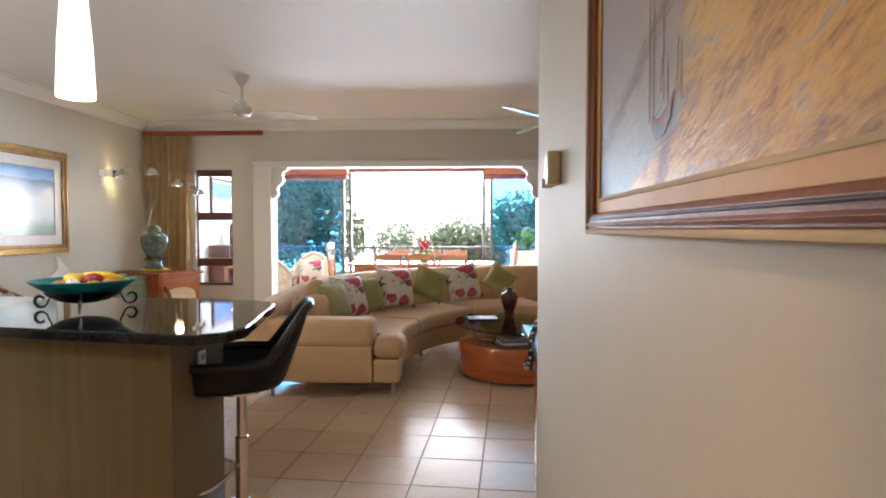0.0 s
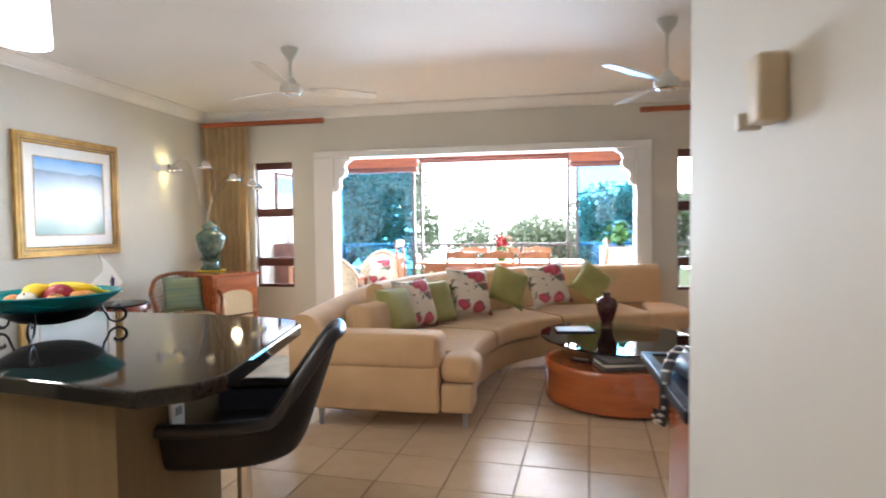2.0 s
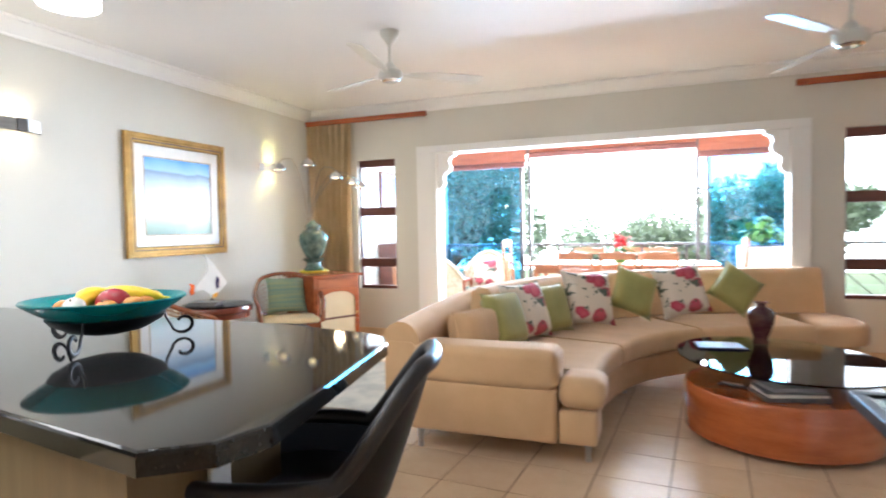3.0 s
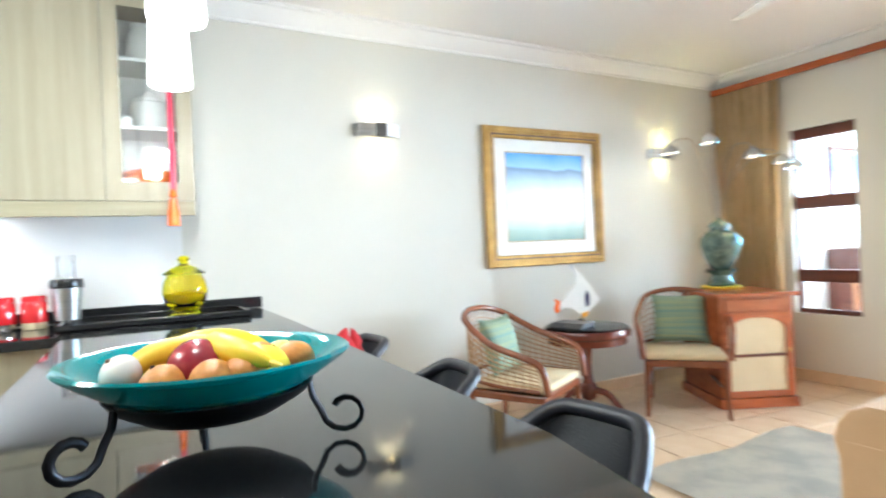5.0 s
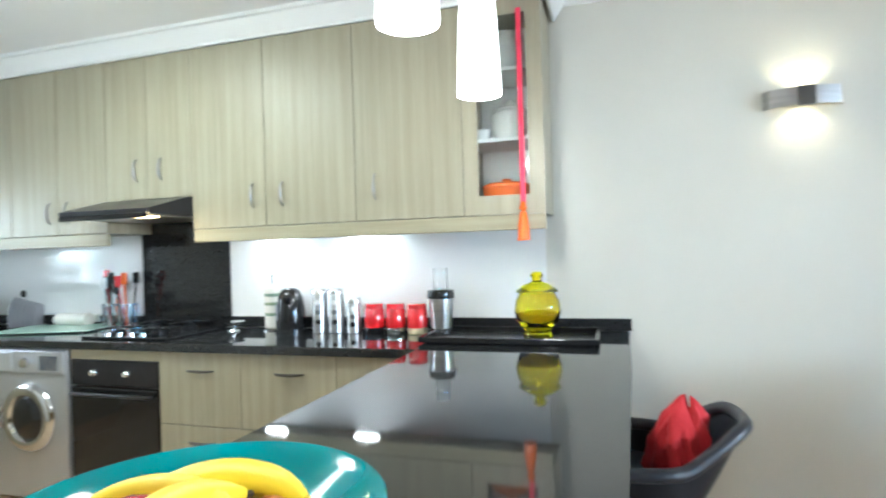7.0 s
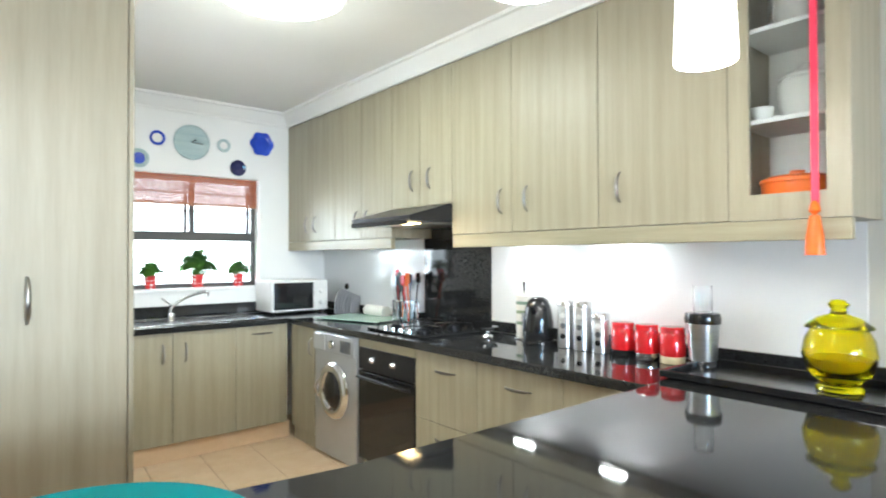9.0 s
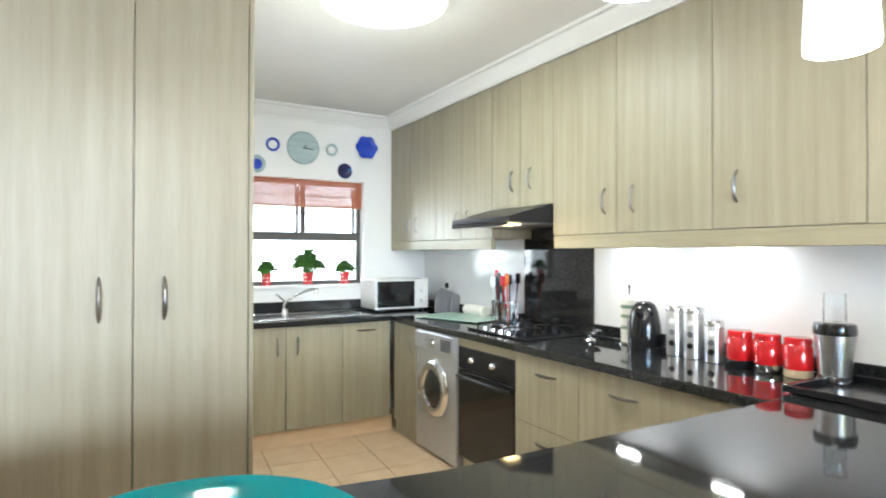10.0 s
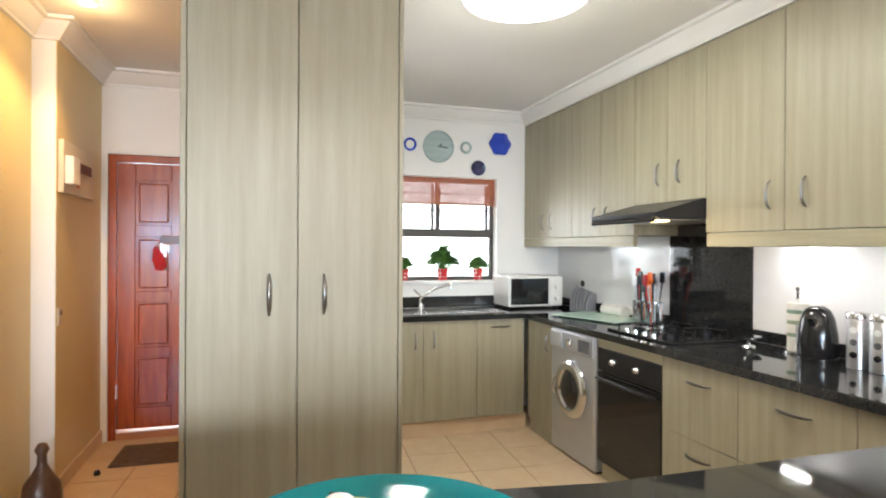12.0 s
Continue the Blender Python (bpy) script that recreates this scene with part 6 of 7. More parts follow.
def tub_chair(at, rz, label):
    ob = thing("armchair", label, "armchair", at, rz, group="cane tub chairs")
    ob.scale = (1.0, 1.0, 0.93)
    part("seat_frame", boxes(((-0.26, -0.25, 0.36), (0.26, 0.24, 0.41)), bevel=0.012), "rattan_wood", ob)
    part("seat_cushion", boxes(((-0.25, -0.255, 0.412), (0.25, 0.20, 0.465)), bevel=0.024, seg=3), "cream_cloth", ob, "cream seat cushion", smooth=60)
    for x, y in ((-0.245, -0.235), (0.245, -0.235), (-0.20, 0.24), (0.20, 0.24)):
        part("leg", rod([(x * 1.04, y * 1.06, 0.0), (x, y, 0.20), (x, y, 0.40)], [0.013, 0.017, 0.019], 10), "rattan_wood", ob, smooth=50)
    pts = [(-0.27, -0.27, 0.42), (-0.285, -0.24, 0.58), (-0.30, -0.15, 0.635), (-0.30, 0.05, 0.70), (-0.235, 0.245, 0.82), (-0.12, 0.31, 0.865), (0, 0.325, 0.875), (0.12, 0.31, 0.865), (0.235, 0.245, 0.82), (0.30, 0.05, 0.70), (0.30, -0.15, 0.635), (0.285, -0.24, 0.58), (0.27, -0.27, 0.42)]
    part("arm_rail", rod(curve(pts, 5), 0.020, 10), "rattan_wood", ob, smooth=60)
    low = curve([(-0.285, -0.23, 0.44), (-0.28, 0.05, 0.45), (-0.20, 0.25, 0.47), (0, 0.29, 0.48), (0.20, 0.25, 0.47), (0.28, 0.05, 0.45), (0.285, -0.23, 0.44)], 6)
    part("lower_rail", rod(low, 0.012, 8), "rattan_wood", ob, smooth=60)
    top = curve([(-0.29, -0.22, 0.60), (-0.295, 0.05, 0.69), (-0.225, 0.245, 0.80), (0, 0.315, 0.86), (0.225, 0.245, 0.80), (0.295, 0.05, 0.69), (0.29, -0.22, 0.60)], 6)
    bm = bmesh.new()
    for k in range(1, 8):
        t = k / 8
        tube(bm, [Vector(a).lerp(Vector(b), t) for a, b in zip(low, top)], 0.004, 5)
    for k in range(0, len(low), 1):
        tube(bm, [low[k], top[k]], 0.003, 5)
    part("cane_weave", bm, "cane", ob, "open woven cane sides and back", kind="stuff")
    for x in (-0.22, 0.22):
        part("stretcher", rod([(x, -0.22, 0.22), (x * 0.9, 0.22, 0.22)], 0.009, 8), "rattan_wood", ob)
    return ob


def soft_pad(bm, w, h, t, m, puff=0.5, corner=0.10):
    """A stuffed square cushion standing on one edge, in the xz plane."""
    n = 10
    def f(side):
        rows = []
        for i in range(n + 1):
            row = []
            for j in range(n + 1):
                u, v = 2 * i / n - 1, 2 * j / n - 1
                pinch = 1 - corner * (1 - abs(u) ** 3) * abs(v) ** 6 - 0.0
                pinch2 = 1 - corner * (1 - abs(v) ** 3) * abs(u) ** 6
                fat = ((1 - u ** 4) * (1 - v ** 4)) ** puff
                row.append(bm.verts.new(m @ Vector((u * w / 2 * pinch2, side * t / 2 * fat, v * h / 2 * pinch))))
            rows.append(row)
        for i in range(n):
            for j in range(n):
                bm.faces.new((rows[i][j], rows[i + 1][j], rows[i + 1][j + 1], rows[i][j + 1]))
    f(1)
    f(-1)
    bmesh.ops.remove_doubles(bm, verts=bm.verts, dist=0.0005)


def cushion(name, label, at, rz, w, h, t, mat, lean=-15, spin=0, group="scatter cushions"):
    ob = thing(name, label, "cushion", at, rz, group=group)
    bm = bmesh.new()
    soft_pad(bm, w, h, t, Matrix.Identity(4))
    q = part("cover", bm, mat, ob, smooth=80)
    q.matrix_basis = Matrix.Translation((0, 0, h / 2 * (1.0 + 0.38 * abs(math.sin(radians(2 * spin)))))) @ Matrix.Rotation(radians(lean), 4, "X") @ Matrix.Rotation(radians(spin), 4, "Y")
    pts = []
    for k in range(4):
        a, b = [(-1, -1), (1, -1), (1, 1), (-1, 1)][k], [(1, -1), (1, 1), (-1, 1), (-1, -1)][k]
        for j in range(6):
            s = j / 6
            u, v = a[0] + (b[0] - a[0]) * s, a[1] + (b[1] - a[1]) * s
            pu = 1 - 0.10 * (1 - abs(v) ** 3) * abs(u) ** 6
            pv = 1 - 0.10 * (1 - abs(u) ** 3) * abs(v) ** 6
            pts.append((u * w / 2 * pu, 0, v * h / 2 * pv))
    p = part("piping", rod(pts, 0.0035, 5, closed=True), mat, ob)
    p.matrix_basis = q.matrix_basis
    return ob


tub_chair((-2.40, 4.43, 0), 118, "reddish cane tub armchair with a cream seat, beside the table")
cushion("cushion", "blue-green striped cushion on a cane armchair", (-2.40 - 0.13, 4.43 - 0.07, 0.433), 118, 0.36, 0.34, 0.10, "teal_cloth", -16, 0, "armchair cushions")
tub_chair((-2.39, 5.80, 0), 44, "reddish cane tub armchair with a cream seat, beside the cabinet")
cushion("cushion", "green striped cushion on a cane armchair by the cabinet", (-2.39 - 0.11, 5.80 + 0.12, 0.433), 44, 0.38, 0.36, 0.10, "teal_cloth", -16, 0, "armchair cushions")


def side_table():
    ob = thing("side_table", "round mahogany pedestal table with three curved legs", "side table", (-2.66, 5.16, 0))
    ob.scale = (1.15, 1.15, 1.06)
    part("top", turned([(0.245, 0.52), (0.26, 0.53), (0.262, 0.56), (0.255, 0.575), (0.0, 0.578)], 40), "mahogany", ob, smooth=40)
    part("apron", turned([(0.225, 0.475), (0.235, 0.48), (0.235, 0.519)], 40), "mahogany", ob, smooth=40)
    part("glass_top", turned([(0.24, 0.579), (0.242, 0.585), (0.0, 0.586)], 40), "table_glass", ob)
    part("pedestal", turned([(0.035, 0.14), (0.045, 0.18), (0.03, 0.24), (0.022, 0.34), (0.03, 0.42), (0.05, 0.474)], 24), "mahogany", ob, smooth=50)
    part("hub", turned([(0.02, 0.09), (0.05, 0.12), (0.05, 0.20), (0.03, 0.22)], 20), "mahogany", ob, smooth=50)
    for k in range(3):
        a = radians(20 + 120 * k)
        c, s = math.cos(a), math.sin(a)
        part("leg", rod(curve([(c * 0.04, s * 0.04, 0.17), (c * 0.13, s * 0.13, 0.15), (c * 0.22, s * 0.22, 0.05), (c * 0.29, s * 0.29, 0.018), (c * 0.31, s * 0.31, 0.014)]), [0.024 - 0.0006 * j for j in range(17)], 8), "mahogany", ob, smooth=50)


side_table()
ob = thing("magazines", "small pile of dark magazines on the round side table", "magazines", (-2.68, 5.05, 0.6215), 20)
for k in range(3):
    part("magazine", boxes(((-0.12 + 0.01 * k, -0.09, 0.012 * k), (0.12 + 0.01 * k, 0.09 - 0.008 * k, 0.012 * k + 0.0115)), bevel=0.002), "dark_print", ob)
ob = thing("fish_ornament", "white and orange glass angel fish ornament on a clear base", "ornament", (-2.72, 5.17, 0.6215), 70)
ob.scale = (0.88, 0.88, 0.86)
part("base", turned([(0.05, 0), (0.055, 0.02), (0.03, 0.035), (0.012, 0.045)], 20), "clear_glass", ob, smooth=50)
fish = slab([(-0.17, 0.19), (-0.13, 0.21), (-0.10, 0.26), (-0.03, 0.33), (-0.03, 0.40), (-0.07, 0.50), (0.01, 0.42), (0.08, 0.32), (0.13, 0.24), (0.16, 0.20), (0.13, 0.16), (0.06, 0.11), (0.02, 0.04), (-0.02, 0.10), (-0.08, 0.15), (-0.13, 0.15), (-0.18, 0.13)], -0.018, 0.018, 0.006)
part("body", fish, "white_ceramic", ob).matrix_basis = Matrix.Rotation(radians(90), 4, "X")
part("tail", slab([(-0.17, 0.12), (-0.20, 0.10), (-0.215, 0.14), (-0.20, 0.18), (-0.215, 0.22), (-0.17, 0.20)], -0.012, 0.012, 0.004), "orange_glaze", ob, "orange and black tail").matrix_basis = Matrix.Rotation(radians(90), 4, "X")
part("stripe", slab([(0.04, 0.14), (0.07, 0.16), (0.075, 0.24), (0.05, 0.28), (0.03, 0.22)], -0.021, 0.021), "navy_glaze", ob).matrix_basis = Matrix.Rotation(radians(90), 4, "X")
part("fin", slab([(0.01, 0.05), (0.05, 0.07), (0.06, 0.11), (0.0, 0.09)], -0.02, 0.02), "flower_yellow", ob).matrix_basis = Matrix.Rotation(radians(90), 4, "X")

ob = thing("rug", "pale patterned rug on the tiles between sofa and chairs", "rug", (-1.22, 5.30, 0.001))
part("pile", grid_cloth(lambda u, v: ((u - 0.5) * (1.02 + 0.05 * math.sin(9 * v)), (v - 0.5) * (1.3 + 0.04 * math.sin(7 * u)), 0.010 + 0.002 * math.sin(30 * u) * math.sin(26 * v)), 24, 30, 0.009), "rug_pale", ob, smooth=60)


# ---- sofa ----
FRONT = [(0.60, 4.40), (0.64, 4.95), (0.84, 5.52), (1.32, 5.98), (2.0, 6.22)]
SEAT_LINE = [Vector((p.x, p.y)) for p in curve([(x, y, 0) for x, y in FRONT], 7)]


BACK_LINE = [Vector((p.x, p.y)) for p in curve([(x, y, 0) for x, y in FRONT + [(2.26, 6.26)]], 7)]


def along(line, a, b):
    """The stretch of a line between two fractions of its length."""
    lens = [0.0]
    for p, q in zip(line, line[1:]):
        lens.append(lens[-1] + (q - p).length)
    total = lens[-1]

    def at(f):
        d = f * total
        for k in range(len(lens) - 1):
            if d <= lens[k + 1] + 1e-9:
                return line[k].lerp(line[k + 1], (d - lens[k]) / (lens[k + 1] - lens[k]))
        return line[-1]

    return [at(a + (b - a) * k / 10) for k in range(11)]


def rounded(x0, x1, z0, z1, r, n=4):
    out = []
    for cx, cz, a0 in ((x1 - r, z1 - r, 0), (x0 + r, z1 - r, 90), (x0 + r, z0 + r, 180), (x1 - r, z0 + r, 270)):
        for k in range(n + 1):
            a = radians(a0 + 90 * k / n)
            out.append((cx + r * math.cos(a), cz + r * math.sin(a)))
    return out


def sofa():
    ob = thing("sofa", "large curved tan fabric corner sofa with a chaise end", "sofa")
    whole = along(SEAT_LINE, 0.0, 1.0)
    part("base", band(along(SEAT_LINE, 0.10, 1.0), rounded(-0.93, -0.03, 0.12, 0.30, 0.02), 0), "sofa_fabric", ob, smooth=50)
    cuts = [0.0, 0.30, 0.66, 1.0]
    for a, b in zip(cuts, cuts[1:]):
        part("seat_cushion", band(along(SEAT_LINE, a + 0.004, b - 0.004), rounded(-0.70, 0.0, 0.303, 0.455, 0.045), 0), "sofa_fabric", ob, "tan seat cushion", smooth=60)
    lean = [(-0.72, 0.44), (-0.665, 0.46), (-0.70, 0.60), (-0.755, 0.78), (-0.79, 0.825), (-0.86, 0.835), (-0.91, 0.80), (-0.935, 0.60), (-0.93, 0.305), (-0.72, 0.305)]
    part("backrest", band(along(BACK_LINE, 0.15, 0.58), lean, 0), "sofa_fabric", ob, smooth=50)
    part("backrest", band(along(BACK_LINE, 0.582, 1.0), lean, 0), "sofa_fabric", ob, smooth=50)
    # arm end with its scroll
    part("arm_panel", boxes(((-0.40, 4.17, 0.12), (0.42, 4.37, 0.40)), bevel=0.02, seg=3), "sofa_fabric", ob, smooth=50)
    part("arm_pad", boxes(((-0.38, 4.155, 0.385), (0.43, 4.42, 0.60)), bevel=0.055, seg=5), "sofa_fabric", ob, "padded arm with a seam below", smooth=60)
    part("arm_front", boxes(((0.425, 4.19, 0.12), (0.62, 4.44, 0.295)), bevel=0.02, seg=3), "sofa_fabric", ob, smooth=50)
    part("arm_bolster", boxes(((0.42, 4.18, 0.298), (0.66, 4.46, 0.465)), bevel=0.065, seg=5), "sofa_fabric", ob, smooth=60)
    side = rod(curve([(-0.45, 4.19, 0.60), (-0.45, 4.6, 0.62), (-0.40, 5.1, 0.66), (-0.26, 5.5, 0.70)], 6), 0.115, 14)
    part("back_roll", side, "sofa_fabric", ob, "rolled low back", smooth=60)
    part("side_panel", band([Vector(p) for p in ((-0.45, 4.185), (-0.44, 4.7), (-0.38, 5.15), (-0.25, 5.5))], rounded(-0.10, 0.085, 0.12, 0.60, 0.03), 0), "sofa_fabric", ob, smooth=50)
    # chaise end
    part("chaise_base", slab([(1.95, 6.22), (2.08, 6.25), (2.25, 6.31), (2.33, 6.45), (2.34, 6.66), (2.27, 6.86), (2.0, 6.98)], 0.12, 0.30, 0.02), "sofa_fabric", ob)
    part("chaise_cushion", slab([(1.985, 6.20), (2.18, 6.23), (2.33, 6.32), (2.40, 6.48), (2.40, 6.70), (2.32, 6.90), (2.18, 7.02), (2.02, 7.04)], 0.303, 0.455, 0.05, 4), "sofa_fabric", ob, "rounded chaise cushion", smooth=60)
    for x, y in ((-0.36, 4.24), (0.56, 4.31), (0.66, 5.65), (-0.30, 5.4), (1.35, 6.25), (2.3, 6.5), (1.8, 6.9), (0.0, 6.0)):
        part("foot", turned([(0.012, 0.0), (0.018, 0.005), (0.014, 0.03), (0.022, 0.125)], 14, (x, y)), "brushed_steel", ob, smooth=50)


sofa()
cushion("bolster", "tan fabric back cushion at the sofa's arm end", (-0.17, 4.68, 0.455), 75, 0.42, 0.28, 0.22, "sofa_fabric", -10, 0, "sofa cushions")
cs = [
    ("green_cloth", -0.01, 4.90, 70, 0.40, 0.0, "plain green cushion leaning on the sofa back, near its arm"),
    ("floral_cloth", 0.07, 5.16, 62, 0.44, 0.0, "white cushion with red flowers, between two green ones"),
    ("green_cloth", 0.19, 5.42, 58, 0.40, 0.0, "plain green cushion in the bend of the sofa"),
    ("floral_cloth", 0.42, 5.76, 40, 0.46, 5.0, "large white cushion with red flowers in the sofa's bend"),
    ("green_cloth", 0.74, 6.12, 33, 0.40, 24.0, "plain green cushion standing on its corner"),
    ("floral_cloth", 1.10, 6.34, 26, 0.46, -8.0, "large white cushion with red flowers and dark leaves"),
    ("green_cloth", 1.52, 6.52, 20, 0.38, 38.0, "plain green cushion tipped on its corner near the chaise"),
]
for mat, x, y, rz, size, spin, label in cs:
    cushion("cushion", label, (x - 0.03, y + 0.02, 0.452), rz, size * 0.92, size * 0.92, 0.15, mat, -20, spin)


# ---- coffee table ----
def coffee_table():
    ob = thing("coffee_table", "round orange-brown wooden drum coffee table with a clear glass top", "coffee table", (1.56, 5.06, 0))
    part("drum", turned([(0.495, 0.02), (0.51, 0.03), (0.51, 0.285), (0.50, 0.30), (0.0, 0.302)], 64), "drum_wood", ob, smooth=40)
    part("plinth", turned([(0.40, 0.0), (0.40, 0.02)], 40), "dark_wood", ob)
    for x, y in ((-0.15, 0.12), (0.22, 0.28), (0.10, -0.05)):
        part("post", turned([(0.02, 0.303), (0.02, 0.41)], 16, (x, y)), "chrome", ob, smooth=40)
    n = 64
    outline = [(0.02 + 0.56 * math.cos(2 * math.pi * k / n) - 0.08 * math.sin(2 * math.pi * k / n), 0.14 + 0.64 * math.sin(2 * math.pi * k / n)) for k in range(n)]
    part("glass_top", slab(outline, 0.411, 0.423, 0.003), "table_glass", ob, "oval clear glass top")


coffee_table()
ob = thing("vase", "dark maroon glazed vase on the glass table top", "vase", (1.54, 5.60, 0.424))
part("body", turned([(0.045, 0), (0.05, 0.01), (0.042, 0.03), (0.075, 0.13), (0.085, 0.19), (0.07, 0.225), (0.032, 0.245), (0.028, 0.265), (0.048, 0.275), (0.044, 0.278), (0.022, 0.26)], 32), "vase_maroon", ob, smooth=60)
ob = thing("book_pile", "pile of books and magazines on the drum of the coffee table", "books", (1.55, 4.76, 0.303), 15)
for k, (w, d, h) in enumerate(((0.32, 0.22, 0.022), (0.30, 0.21, 0.018), (0.31, 0.22, 0.012), (0.27, 0.20, 0.02))):
    z = sum((0.022, 0.018, 0.012, 0.02)[:k])
    b = part("book", boxes(((-w / 2, -d / 2, z), (w / 2, d / 2, z + h - 0.001)), bevel=0.002), ("dark_print", "paper", "dark_print", "grey_plastic")[k], ob)
    b.matrix_basis = Matrix.Rotation(radians((0, 3, -4, 5)[k]), 4, "Z")
ob = thing("magazines", "thin magazines lying on the glass top", "magazines", (1.28, 5.42, 0.424), 8)
for k in range(2):
    part("magazine", boxes(((-0.15, -0.10, 0.006 * k), (0.15 - 0.02 * k, 0.10, 0.006 * k + 0.0055)), bevel=0.001), ("navy_glaze", "dark_print")[k], ob)
ob = thing("remote_control", "black remote control on the wooden drum", "remote control", (1.30, 4.88, 0.303), -25)
part("body", boxes(((-0.08, -0.02, 0), (0.08, 0.02, 0.018)), bevel=0.006), "black_plastic", ob)
part("buttons", boxes(((-0.06, -0.012, 0.018), (0.05, 0.012, 0.020)), bevel=0.001), "grey_plastic", ob)

# ---- chest by the partition ----
ob = thing("chest", "brown wooden chest with a dark-edged glass top beside the partition", "chest", (1.485, 2.62, 0.0))
part("body", boxes(((0.0, 0.0, 0.0), (0.55, 0.28, 0.66)), bevel=0.006), "cherry_wood", ob)
for x in (0.50,):
    part("leg", boxes(((x, 0.72, 0.0), (x + 0.04, 0.76, 0.66)), bevel=0.004), "cherry_wood", ob)
part("top_frame", boxes(((-0.015, -0.015, 0.66), (0.57, 0.02, 0.70)), ((-0.015, 0.76, 0.66), (0.57, 0.80, 0.70)), ((-0.015, 0.02, 0.66), (0.025, 0.76, 0.70)), ((0.53, 0.02, 0.66), (0.57, 0.76, 0.70)), bevel=0.004), "black_iron", ob)
part("glass_top", boxes(((0.026, 0.021, 0.685), (0.529, 0.759, 0.695))), "table_glass", ob)
ob = thing("bag", "dark bag with a black and white striped strap on the chest", "bag", (1.62, 2.98, 0.701), 10)
bm = boxes(((-0.08, -0.14, 0.0), (0.20, 0.16, 0.07)), bevel=0.03, seg=3)
part("body", bm, "black_leather", ob, smooth=50)
pts = curve([(0.0, 0.05, 0.07), (-0.08, 0.02, 0.11), (-0.15, -0.04, 0.04), (-0.165, -0.06, -0.08), (-0.165, -0.02, -0.15), (-0.16, 0.03, -0.12)], 6)
strap = part("strap", rod(pts, 0.02, 8, flat=0.25), "black_leather", ob, smooth=50)
for k in range(2, len(pts) - 1, 2):
    d = (pts[k + 1] - pts[k]).normalized() * 0.004
    part("stripe", rod([pts[k] - d, pts[k] + d], 0.0212, 8, flat=0.30), "paper", strap)

# far corner table, lamp, flowers
ob = thing("console_table", "dark mahogany console table in front of the curtain", "console table", (2.95, 6.25, 0))
part("top", boxes(((-0.28, -0.3, 0.70), (0.6, 0.25, 0.74)), bevel=0.01), "mahogany", ob)
part("apron", boxes(((-0.22, -0.26, 0.60), (0.54, 0.21, 0.70)), bevel=0.004), "mahogany", ob)
for x in (-0.19, 0.51):
    for y in (-0.22, 0.17):
        part("leg", turned([(0.018, 0), (0.03, 0.2), (0.022, 0.45), (0.03, 0.60)], 14, (x, y)), "mahogany", ob, smooth=50)
ob = thing("table_lamp", "table lamp with a glowing orange-red shade, lit", "table lamp", (3.08, 6.35, 0.74))
part("base", turned([(0.07, 0), (0.075, 0.01), (0.03, 0.04), (0.05, 0.14), (0.02, 0.22), (0.012, 0.30)], 24), "vase_maroon", ob, smooth=50)
part("shade", turned([(0.15, 0.28), (0.11, 0.50), (0.108, 0.50), (0.148, 0.28)], 32, cap=False), "lamp_red_glow", ob, "glowing orange-red shade", smooth=50)
point_lamp("table_lamp_light", (3.08, 6.35, 1.12), 8, (1.0, 0.5, 0.18), 0.06)
ob = thing("flower_vase", "yellow and orange flowers in a small vase on the console", "flowers", (2.80, 6.12, 0.74))
part("vase", turned([(0.03, 0), (0.05, 0.06), (0.03, 0.12), (0.035, 0.14)], 20), "vase_maroon", ob, smooth=50)
bm = bmesh.new()
rnd = random.Random(6)
for k in range(60):
    leaf(bm, (rnd.gauss(0, 0.05), rnd.gauss(0, 0.05), 0.22 + rnd.gauss(0, 0.035)), rnd.uniform(0, 6.3), rnd.uniform(-1, 1), 0.028)
part("petals", bm, "flower_yellow", ob, "yellow and orange petals")
part("stems", rod([(0, 0, 0.12), (0.01, 0, 0.22)], 0.008, 6), "leaf_green", ob)


